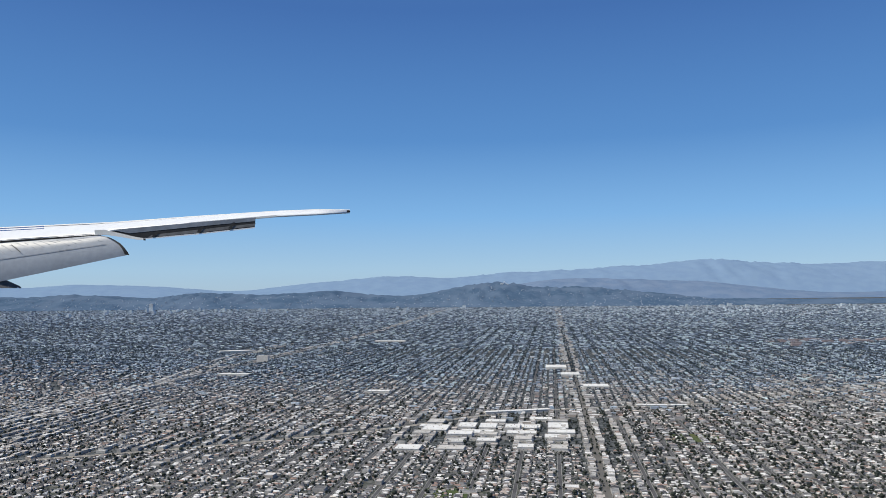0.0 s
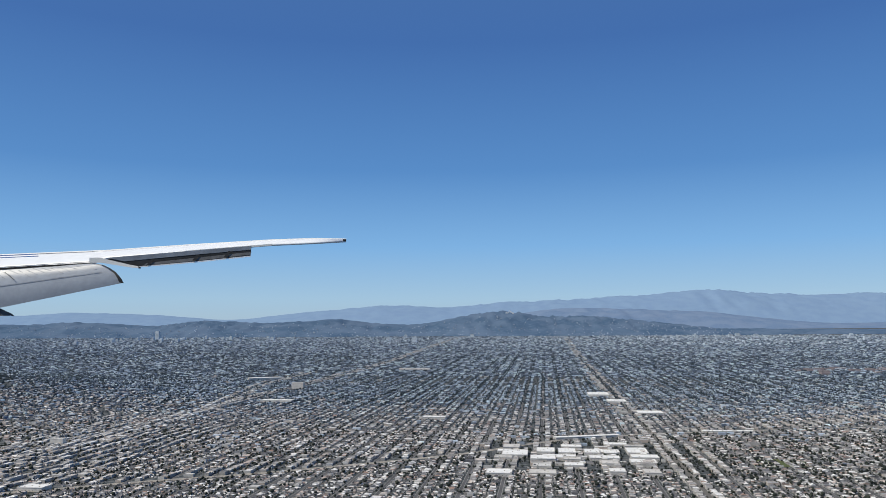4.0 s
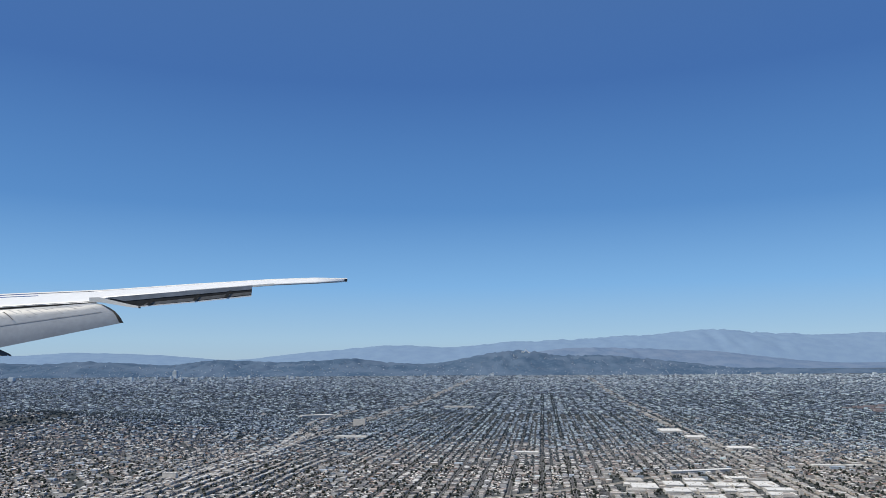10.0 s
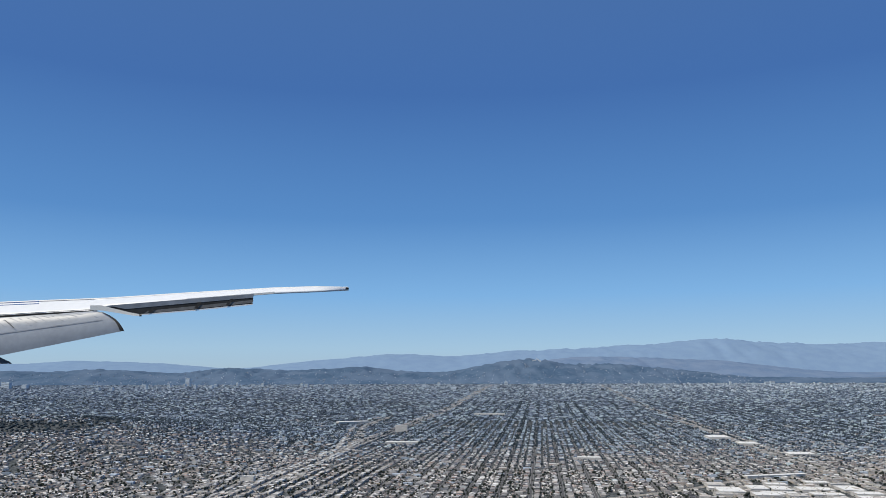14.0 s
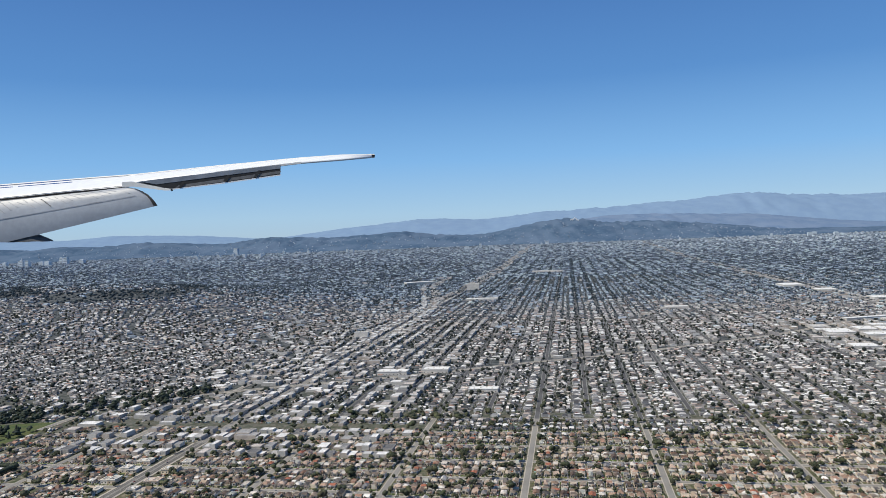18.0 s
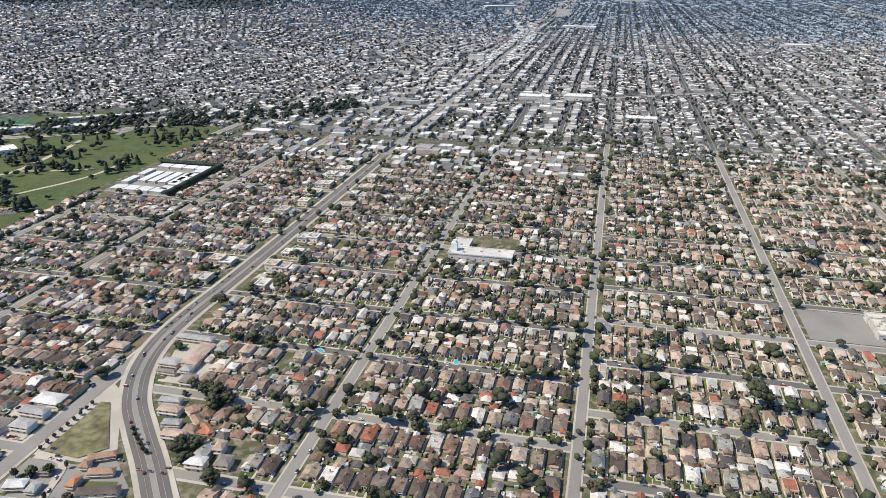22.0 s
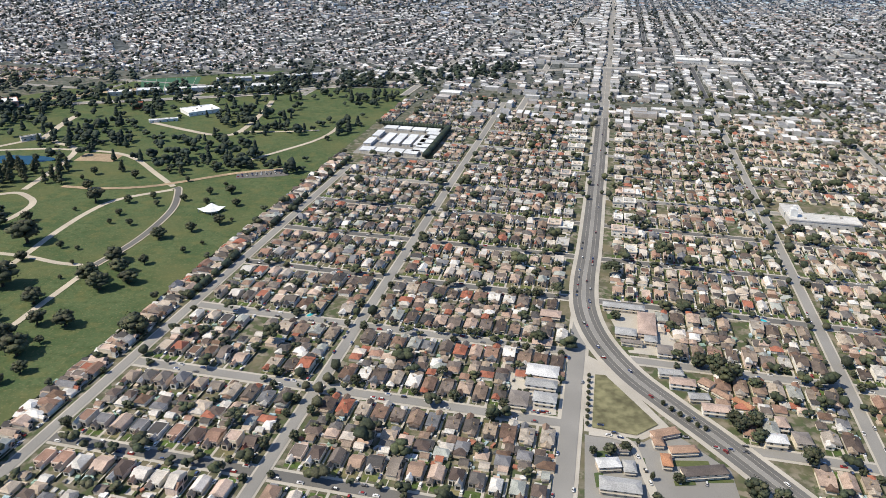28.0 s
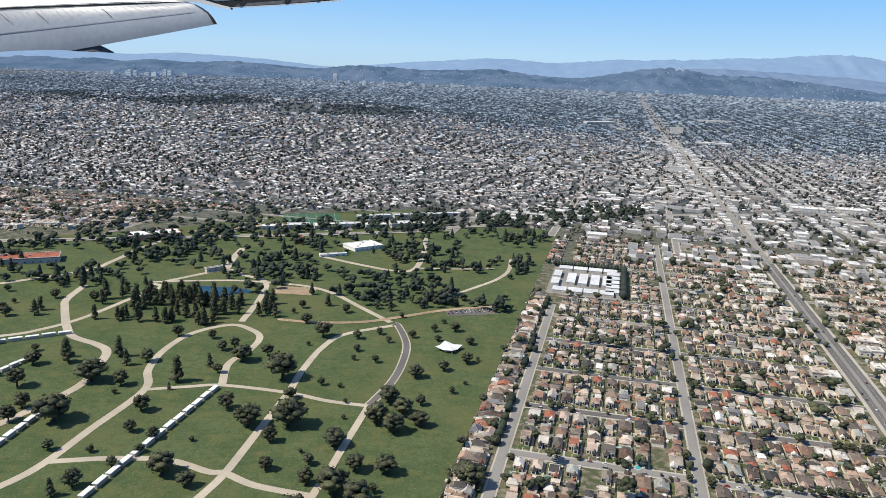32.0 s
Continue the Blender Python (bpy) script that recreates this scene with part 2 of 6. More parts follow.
M_FLAT = surface("flat_roof", [(.70, .70, .70), (.54, .53, .52), (.30, .30, .305), (.85, .85, .85), (.18, .18, .185), (.62, .57, .54), (.80, .80, .795), (.38, .38, .385)], 0.8, grain=8, stain=1.0, depth=.3)
M_FLATWALL = surface("concrete_wall", [(.47, .465, .45), (.56, .55, .53), (.38, .37, .36), (.48, .43, .39)], 0.85, grain=8, stain=1.5, depth=.2)
M_LEAF = surface("leaves", LEAVES, 0.75, grain=14, stain=1.2, depth=.45, bump=.5)
M_BARK = surface("bark", [(.10, .075, .055)], 0.9, grain=30, stain=6, depth=.4)
M_ASPHALT = surface("asphalt", [(.27, .26, .243)], 0.9, grain=70, stain=.35, depth=.18, bump=.05)
M_ASPHALT_NEW = surface("dark_asphalt", [(.15, .145, .138)], 0.9, grain=70, stain=.4, depth=.18, bump=.05)
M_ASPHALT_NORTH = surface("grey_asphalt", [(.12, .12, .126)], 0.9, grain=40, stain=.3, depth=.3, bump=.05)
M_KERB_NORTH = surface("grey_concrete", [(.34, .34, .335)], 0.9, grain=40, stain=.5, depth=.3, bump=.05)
M_CLUTTER = surface("yard_clutter_mixed", [(.72, .72, .70), (.45, .44, .42), (.55, .45, .34), (.40, .52, .55), (.30, .42, .34), (.10, .10, .10), (.40, .17, .11), (.62, .58, .52), (.22, .20, .18), (.75, .74, .72)], .8, grain=20, stain=3, depth=.25)
M_CARS = surface("car_paint_mixed", [(.72, .72, .72), (.05, .05, .055), (.32, .32, .34), (.62, .62, .60), (.28, .04, .04), (.06, .09, .2), (.16, .16, .17), (.75, .75, .74)], .3, grain=4, stain=1, depth=.1, bump=0)
M_CONCRETE = surface("pale_concrete", [(.46, .425, .37)], 0.9, grain=60, stain=.7, depth=.18, bump=.05)
M_PATH = surface("cemetery_path_concrete", [(.50, .44, .35)], 0.9, grain=40, stain=.5, depth=.2, bump=.05)
M_WHITE = surface("white_paint", [(.78, .78, .76)], 0.6, grain=10, stain=1, depth=.12)
M_GLASSY = surface("dark_window_glass", [(.03, .035, .04)], 0.15, grain=5, stain=1, depth=.2, bump=0)
M_CAR = surface("car_paint", [(.7, .7, .7), (.05, .05, .05), (.3, .3, .32), (.6, .6, .58), (.25, .03, .03), (.05, .08, .2), (.15, .15, .16)], 0.3, pick="object", grain=4, stain=1, depth=.1, bump=0)
M_POOL = surface("pool_water", [(.05, .42, .50)], 0.1, grain=4, stain=2, depth=.2, bump=.05)


def ground_material():
    m = bpy.data.materials.new("town_ground")
    m.use_nodes = True
    nt = m.node_tree
    vec = nt.nodes.new("ShaderNodeNewGeometry").outputs["Position"]
    yard = mixed(nt, (.09, .088, .058), (.225, .20, .16), noisy(nt, vec, 1.6, .42, .62))
    yard = mixed(nt, yard, (.068, .084, .042), noisy(nt, vec, 2.7, .46, .56))
    yard = mixed(nt, yard, (.15, .13, .085), noisy(nt, vec, .5, .5, .7))
    # Northward the ground takes a tree and asphalt grey, blued for haze.
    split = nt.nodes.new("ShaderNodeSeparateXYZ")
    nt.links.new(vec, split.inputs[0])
    far_haze = nt.nodes.new("ShaderNodeMapRange")
    far_haze.inputs[1].default_value, far_haze.inputs[2].default_value = 54, 105
    nt.links.new(split.outputs[1], far_haze.inputs[0])
    hazed_canopy = mixed(nt, (.042, .052, .056), (.125, .132, .14), noisy(nt, vec, 1.1, .42, .62, 5.0))
    yard = mixed(nt, yard, hazed_canopy, far_haze.outputs[0])
    nt.links.new(yard, nt.nodes["Principled BSDF"].inputs["Base Color"])
    nt.nodes["Principled BSDF"].inputs["Roughness"].default_value = 0.95
    nt.nodes["Principled BSDF"].inputs["Specular IOR Level"].default_value = 0.1
    return m


def lawn_material():
    m = bpy.data.materials.new("lawn_grass")
    m.use_nodes = True
    nt = m.node_tree
    vec = nt.nodes.new("ShaderNodeNewGeometry").outputs["Position"]
    c = mixed(nt, (.057, .088, .038), (.08, .108, .049), noisy(nt, vec, .45, .4, .6))
    c = mixed(nt, c, (.05, .074, .03), noisy(nt, vec, 3.0, .45, .7))
    c = mixed(nt, c, (.10, .108, .047), noisy(nt, vec, .22, .5, .72, 5.0))
    c = mixed(nt, c, (.105, .112, .046), noisy(nt, vec, 1.3, .5, .75, 5.0))
    c = mixed(nt, c, (.17, .15, .08), noisy(nt, vec, 9.0, .55, .8))
    nt.links.new(c, nt.nodes["Principled BSDF"].inputs["Base Color"])
    nt.nodes["Principled BSDF"].inputs["Roughness"].default_value = 0.95
    nt.nodes["Principled BSDF"].inputs["Specular IOR Level"].default_value = 0.1
    return m


# Far slopes: haze goes into the blue tones and a faint emission.
def hill_material(name, low, high, haze_glow=0.0):
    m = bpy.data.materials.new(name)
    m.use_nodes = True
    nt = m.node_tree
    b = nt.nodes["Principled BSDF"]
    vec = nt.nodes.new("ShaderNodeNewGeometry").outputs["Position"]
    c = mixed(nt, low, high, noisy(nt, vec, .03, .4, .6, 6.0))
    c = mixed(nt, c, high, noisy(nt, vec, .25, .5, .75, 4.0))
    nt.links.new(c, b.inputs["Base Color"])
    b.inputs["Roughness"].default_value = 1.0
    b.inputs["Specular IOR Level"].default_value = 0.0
    if haze_glow:
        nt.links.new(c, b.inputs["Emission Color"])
        b.inputs["Emission Strength"].default_value = haze_glow
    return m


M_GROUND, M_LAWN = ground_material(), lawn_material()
# Each range is blued and made to glow a little, as if through haze.
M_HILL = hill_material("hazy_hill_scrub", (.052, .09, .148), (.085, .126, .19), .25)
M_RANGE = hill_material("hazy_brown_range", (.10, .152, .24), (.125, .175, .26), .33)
M_FAR_RANGE = hill_material("haze_blue_far_range", (.128, .195, .30), (.14, .21, .31), .42)
# Leaf and roof colours of the far town are blued to carry its haze.
M_FAR_LEAF = surface("haze_tinted_leaves", [(.039, .065, .084), (.054, .082, .104), (.03, .051, .07)], 0.8, grain=4, stain=.4, depth=.4, bump=0)
M_FAR_ROOF = surface("haze_tinted_roofs", [(.695, .827, .873), (.059, .082, .123), (.241, .306, .41), (.142, .194, .275), (.392, .492, .623), (.169, .215, .282), (.098, .133, .194), (.659, .787, .873), (.196, .225, .275), (.115, .158, .223), (.463, .572, .704)], 0.9, grain=3, stain=.3, depth=.3, bump=0)
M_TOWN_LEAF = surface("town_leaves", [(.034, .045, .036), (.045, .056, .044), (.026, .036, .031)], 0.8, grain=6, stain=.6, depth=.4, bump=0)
M_LAWN_FRONT = surface("front_lawn", [(.10, .15, .04), (.15, .17, .06), (.21, .19, .10), (.08, .12, .035)], 0.95, grain=12, stain=2, depth=.35)
M_HEDGE = surface("hedge_leaves", [(.048, .066, .032)], 0.8, grain=20, stain=2, depth=.5, bump=.5)
M_TILE = surface("terracotta_roof", [(.40, .14, .08)], 0.8, grain=20, stain=2, depth=.3)
M_SHED = surface("white_metal_roof", [(.74, .75, .75)], 0.5, grain=6, stain=.6, depth=.2)
M_DIRT = surface("tan_earth", [(.42, .32, .21)], 0.95, grain=6, stain=.8, depth=.3)
M_TYRE = surface("tyre_rubber", [(.02, .02, .02)], 0.8, grain=20, stain=4, depth=.2)
# Pale far roofs, with haze blue in the base colour.
M_FAR_PALE = surface("haze_tinted_pale_roofs", [(.475, .55, .648), (.38, .45, .54), (.57, .65, .756), (.285, .34, .41)], 0.85, grain=3, stain=.3, depth=.2, bump=0)
M_CHURCH = surface("off_white_stucco", [(.60, .585, .56)], .8, grain=10, stain=1, depth=.2)
M_FLAT_OB = surface("flat_roof_single", [(.66, .66, .64), (.55, .54, .52), (.46, .45, .43), (.74, .73, .71), (.36, .35, .34), (.60, .52, .44)], 0.8, pick="object", grain=8, stain=1.0, depth=.3)

# ---- the land ----
def ground_sheet():
    xs = np.concatenate([np.linspace(-4200, -420, 14), np.linspace(-400, 200, 151), np.linspace(220, 4200, 14)])
    ys = np.concatenate([np.linspace(-400, 0, 6), np.linspace(4, 400, 100), np.linspace(440, 4800, 20)])
    X, Y = np.meshgrid(xs, ys)
    Z = height(X, Y)
    n, m = len(xs), len(ys)
    V = np.stack([X, Y, Z], -1).reshape(-1, 3)
    F = [(j * n + i, j * n + i + 1, (j + 1) * n + i + 1, (j + 1) * n + i) for j in range(m - 1) for i in range(n - 1)]
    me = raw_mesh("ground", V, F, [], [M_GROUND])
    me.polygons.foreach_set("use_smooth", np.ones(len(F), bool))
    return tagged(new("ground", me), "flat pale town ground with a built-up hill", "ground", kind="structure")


ground_sheet()


def bumps(x, rows):
    return sum(h * np.exp(-((x - c) / w) ** 2) for c, w, h in rows)


def range_height(x, t, depth, crest, rough, seed, relief=.16, edge=.2):
    """The height of a range at x and t of the way over it: gullied slopes below a steadier crest."""
    prof = math.sin(math.pi * min(t / 1.3, 1)) ** 1.2 if t < .65 else 1 - 0.9 * ((t - .65) / .35) ** 2
    at = Vector((x * rough, t * depth * rough, seed))
    g = noise.fractal(at, 1.0, 2.0, 4)
    s = noise.ridged_multi_fractal(at * 3.0, 0.8, 2.1, 5, 1.0, 2.0) - 1.0
    slope = 1 - smooth(.5, .65, t) * .75
    return float(crest(x) * (prof * (1 + .06 * g) + slope * relief * s * min(1, t * 6) * prof ** .5 + (1 - slope) * relief * edge * s))


def range_mesh(name, x0, x1, y0, depth, crest, material, rough, seed, step, label, relief=.16, edge=.2):
    """A mountain range: a crest line over x, falling to the front and the back."""
    xs, ts = np.arange(x0, x1, step), np.linspace(0, 1, 30)
    V = [(x, y0 + t * depth, range_height(x, t, depth, crest, rough, seed, relief, edge) if t else -3) for t in ts for x in xs]
    n = len(xs)
    F = [(j * n + i, j * n + i + 1, (j + 1) * n + i + 1, (j + 1) * n + i) for j in range(len(ts) - 1) for i in range(n - 1)]
    me = raw_mesh(name, V, F, [], [material])
    me.polygons.foreach_set("use_smooth", np.ones(len(F), bool))
    return tagged(new(name, me), label, "mountains", kind="structure")


def hills_crest(x):
    rises = [(-800, 6), (-720, 8), (-640, 8), (-560, 7.6), (-508, 4.3), (-456, 8.8), (-404, 5.8), (-352, 3.5), (-300, 9.9), (-248, 6.5), (-196, 6.5), (-144, 10.3), (-92, 5.2), (-40, 3.8), (10, 8.3), (48, 10), (72, 9), (116, 9.0), (168, 12.0), (220, 7.5), (272, 4.3)]
    return 11.2 - 1.5 * smooth(320, 480, x) + bumps(x, [(c, 42, h) for c, h in rises])


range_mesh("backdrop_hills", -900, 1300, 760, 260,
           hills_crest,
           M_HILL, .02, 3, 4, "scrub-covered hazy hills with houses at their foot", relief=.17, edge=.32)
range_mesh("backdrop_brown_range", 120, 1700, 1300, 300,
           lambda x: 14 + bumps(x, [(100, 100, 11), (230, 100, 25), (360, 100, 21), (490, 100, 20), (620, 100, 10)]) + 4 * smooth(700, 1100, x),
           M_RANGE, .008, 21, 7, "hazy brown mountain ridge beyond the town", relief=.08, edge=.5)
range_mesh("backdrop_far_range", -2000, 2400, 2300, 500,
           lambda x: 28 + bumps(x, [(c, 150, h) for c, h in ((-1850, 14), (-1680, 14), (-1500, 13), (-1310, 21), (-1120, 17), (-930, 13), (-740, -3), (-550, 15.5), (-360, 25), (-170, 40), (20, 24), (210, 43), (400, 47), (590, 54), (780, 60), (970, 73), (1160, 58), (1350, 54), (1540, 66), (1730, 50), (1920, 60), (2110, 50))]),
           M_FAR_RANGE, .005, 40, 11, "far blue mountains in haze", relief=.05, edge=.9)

# ---- streets ----
NS = [-130.2 - 10.3 * k for k in range(45, -1, -1)] + [-117.8, -109.6, -99.7, -89.1, -78.6, -68.0, -57.6] + [-57.6 + 10.6 * k for k in range(1, 45)]
NS2 = sorted(NS + [(a + b) / 2 for a, b in zip(NS[:-1], NS[1:])])  # closer streets north of the cross street
CROSS = 66.0
WEST_V, EAST_V = 3.2, 15.9 - 4.48 * 4


def ew_rows(col_u, v0, v1):
    """The east-west streets of one column of blocks."""
    start, step = (WEST_V - 5.05 * 4, 5.05) if col_u < -78.7 else (EAST_V - 4.48 * 2, 4.48)
    k = np.arange(0, 400)
    vs = start + step * k
    return vs[(vs >= v0) & (vs <= v1)]


def in_cemetery(x, y):
    u, v = grid(x, y)
    return (u < -119.6) & (v < 65.5 + 0.46 * (u + 119.6)) & (u > -178)


def in_view(x, y, pad=0.0):
    """The wedge of land that the flight looks over."""
    left = x > -128 - .80 * y - pad
    right = x < np.where(y < 58, -58 + .62 * y, 10 + .64 * y) + pad
    return left & right & (y > 10)


def strip(points, width, z, name_faces):
    """A ribbon along a polyline, laid on the land."""
    P = np.array(points, float)
    d = np.gradient(P, axis=0)
    d /= np.linalg.norm(d, axis=1)[:, None] + 1e-9
    nrm = np.stack([-d[:, 1], d[:, 0]], 1)
    L, R = P + nrm * width / 2, P - nrm * width / 2
    V, F = name_faces
    b = len(V)
    for l, r in zip(L, R):
        V.append((*l, float(height(*l)) + z))
        V.append((*r, float(height(*r)) + z))
    for i in range(len(P) - 1):
        F.append((b + 2 * i, b + 2 * i + 1, b + 2 * i + 3, b + 2 * i + 2))


def curve_points(pts, n=10):
    """A smooth line through a few points."""
    P = [np.array(p, float) for p in pts]
    P = [2 * P[0] - P[1]] + P + [2 * P[-1] - P[-2]]
    out = []
    for i in range(1, len(P) - 2):
        for k in range(n):
            t = k / n
            out.append(.5 * ((2 * P[i]) + (P[i + 1] - P[i - 1]) * t + (2 * P[i - 1] - 5 * P[i] + 4 * P[i + 1] - P[i + 2]) * t ** 2 + (3 * P[i] - P[i - 1] - 3 * P[i + 1] + P[i + 2]) * t ** 3))
    out.append(P[-2])
    return out


road, pave, dark_road, side_road, north_road, north_pave = ([], []), ([], []), ([], []), ([], []), ([], []), ([], [])
for u in NS:
    main = abs(u + 99.7) < .1
    lo = 29.0 if main else (62 + .46 * (u + 119.6) if u < -119 else -6.0)
    hi = 38.4 if abs(u + 117.8) < .1 else (66 if u < -100 else 560)
    vs = np.arange(lo, hi, 6.0)
    line = np.stack(plan(np.full_like(vs, u), vs), -1)
    keep = in_view(line[:, 0], line[:, 1], 12)
    line = line[keep]
    if len(line) < 2:
        continue
    w = 1.0 if main else (.95 if abs(u - 6.0) < .2 else .5)
    if not main and abs(u - 6.0) > .2:
        w = .45 if abs(u + 89.1) < .2 else .42
    lv = grid(line[:, 0], line[:, 1])[1]
    south, north = line[lv < CROSS + 6], line[lv > CROSS - .5]
    if len(south) > 1:
        strip(south, w + .16, .012, pave)
        strip(south, w, .024, road)
    if len(north) > 1:
        strip(north, w + .12, .012, pave if main else north_pave)
        strip(north, w, .024, road if main else (side_road if abs(u - 6.0) < .2 else north_road))
for a, b in zip(NS[:-1], NS[1:]):
    for v in np.concatenate([ew_rows(a + .5, -8, CROSS - 2.6), [CROSS], np.arange(CROSS + 2 + 27.6, 230, 27.6)]):
        first = a + .3
        if abs(a + 99.7) < .1 and v < 14:
            first = -97.6 if v > 10 else (-93.6 if v > 6 else -90.2)
        us = np.linspace(first, b - .3, 5)
        x, y = plan(us, np.full(5, v))
        if not in_view(x, y, 6).all() or in_cemetery(x[2], y[2]) or (v > CROSS and a < -100):
            continue
        strip(np.stack([x, y], -1), .72 if v < CROSS else .6, .008, pave if v < CROSS else north_pave)
        strip(np.stack([x, y], -1), .46, .018, north_road if v > CROSS else side_road if v < 40 and (int(v * 7) % 3) else road)
for u in NS2:
    if u in NS or u < -100:
        continue
    vs = np.arange(CROSS + 2, 420, 8.0)
    line = np.stack(plan(np.full_like(vs, u), vs), -1)
    line = line[in_view(line[:, 0], line[:, 1], 8)]
    if len(line) > 1:
        strip(line, .58, .011, north_pave)
        strip(line, .42, .022, north_road)
BLVD = curve_points([plan(-99.7, 56), plan(-99.7, 48), plan(-99.7, 42), plan(-99.7, 36), plan(-99.7, 30), (-95.3, 38.2), (-95.95, 34.2), (-96.2, 31.2), (-95.9, 28.5), (-95.0, 25.9), (-93.8, 23.9), (-92.4, 21.8), (-91.0, 19.5), (-88.0, 14.5)], 8)
strip(BLVD, 1.46, .03, pave)
strip(BLVD, 1.04, .04, dark_road)
marks = ([], [])
median = ([], [])
strip(BLVD, .2, .046, median)
tagged(new("road_median", raw_mesh("road_median", *median, [], [M_ASPHALT])), "paler worn turning lane along the boulevard", "road", kind="structure")
for off in (-.105, .105, -.3, .3):
    P = np.array(BLVD)
    d = np.gradient(P, axis=0)
    d /= np.linalg.norm(d, axis=1)[:, None] + 1e-9
    strip(P + np.stack([-d[:, 1], d[:, 0]], 1) * off, .011, .052, marks)
for v in np.arange(31, 110, 2.4):
    strip([plan(-99.7, v), plan(-99.7, v + 1.6)], .05, .036, marks)
tagged(new("road_markings", raw_mesh("road_markings", *marks, [], [M_CONCRETE])), "worn pale lane lines", "markings", kind="structure")
OLD = [plan(-99.8, v) for v in (29.0, 24, 18, 12, 6, 0, -6)]
strip(OLD, .95, .014, pave)
strip(OLD, .66, .026, road)
WEST_ROADS = [[plan(u, v) for u, v in ((-120.2, 60), (-120.0, 66), (-119.3, 82), (-119.2, 100), (-119.5, 130), (-119.8, 158))],
              [plan(-107.4 + .02 * (v - 70), v) for v in range(56, 146, 10)],
              [plan(u, v) for u, v in ((-99.7, 160), (-100.6, 180), (-103.5, 200), (-109, 225), (-115, 255), (-117.5, 280), (-118.2, 310), (-118, 350))]]
for pts, w_ in zip(WEST_ROADS, (.6, .5, .9)):
    strip(curve_points(pts, 6), w_ + .3, .034, pave)
    strip(curve_points(pts, 6), w_, .044, road)
DIAG = curve_points([(-175, 55), (-129.5, 72.7), (-119.5, 79), (-105, 87.3), (-98.6, 92.0), (-86, 96.4), (-73, 100.4), (-57, 107), (-41.5, 112.6), (-23, 121.3), (-8.8, 129), (5, 139.6), (20, 146.5), (43, 151.5), (90, 158)], 8)
strip(DIAG, 1.15, .05, pave)
strip(DIAG, .6, .062, road)
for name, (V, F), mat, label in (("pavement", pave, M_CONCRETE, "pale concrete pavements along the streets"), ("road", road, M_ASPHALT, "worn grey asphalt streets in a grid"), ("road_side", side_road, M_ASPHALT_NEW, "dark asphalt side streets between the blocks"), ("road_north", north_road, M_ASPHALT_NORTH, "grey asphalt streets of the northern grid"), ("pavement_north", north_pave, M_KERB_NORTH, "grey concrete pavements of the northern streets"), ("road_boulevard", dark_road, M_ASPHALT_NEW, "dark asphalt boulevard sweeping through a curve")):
    tagged(new(name, raw_mesh(name, V, F, [], [mat])), label, "road", kind="structure")

# ---- the town's houses and trees ----
S_GABLE, S_HIP, S_SLAB, S_BOX = gable(), hip(), slab(), block_box()


def cottage(seed):
    """A house of a main body, a front wing and a back porch, in a unit box."""
    r = random.Random(seed)
    side = r.choice((-1, 1))
    main = S_HIP if seed % 2 else S_GABLE
    turned = (main[0][:, [1, 0, 2]] * np.array((-1, 1, 1)), main[1], main[2])
    front = (S_GABLE[0][:, [1, 0, 2]] * np.array((-1, 1, 1)), S_GABLE[1], S_GABLE[2])
    bits = [((turned if seed % 3 else main), (0, .06, 0), (.94, .68, 1)), (front, (side * .24, -.36, 0), (.44, .28, .8)), (S_SLAB, (-side * .12, .46, 0), (.5, .2, .55))]
    if seed % 4 == 0:
        bits[0] = (S_SLAB, (0, .06, 0), (.94, .7, .68))
    pane = (np.array([(-.5, 0, -.5), (.5, 0, -.5), (.5, 0, .5), (-.5, 0, .5)], float), [(0, 1, 2, 3)], np.array([2]))
    bits += [(pane, (side * .24, -.51, .27), (.26, 1, .26)), (pane, (-side * .32, -.295, .28), (.2, 1, .3)), (pane, (-side * .1, -.295, .24), (.09, 1, .44)), (pane, (side * .2, .405, .3), (.3, 1, .26))]
    return joined(bits)


S_COTTAGES = [cottage(k) for k in range(8)]
CLUMPS = [ball(1, .35, k) for k in range(4)]


def tuft(seed):
    """A far tree: an uneven ten-sided lump."""
    r = random.Random(seed)
    ring = [(.5 * math.cos(k * 1.2566) * r.uniform(.75, 1.1), .5 * math.sin(k * 1.2566) * r.uniform(.75, 1.1), r.uniform(-.12, .12)) for k in range(5)]
    V = np.array(ring + [(r.uniform(-.1, .1), r.uniform(-.1, .1), .42), (0, 0, -.4)])
    F = [(k, (k + 1) % 5, 5) for k in range(5)] + [((k + 1) % 5, k, 6) for k in range(5)]
    return V, F, np.zeros(10, int)


TUFTS = [tuft(k) for k in range(4)]


def crown(seed, balls):
    r = random.Random(seed)
    out = []
    for i in range(balls):
        a, q = r.random() * 6.28, r.uniform(.12, .36)
        s = r.uniform(.42, .7)
        out.append((ball(1, .38, seed * 31 + i), (q * math.cos(a), q * math.sin(a), r.uniform(-.12, .32)), (s, s, s * r.uniform(.7, 1.0))))
    return joined(out)


S_CROWNS = [crown(k, 6) for k in range(5)]


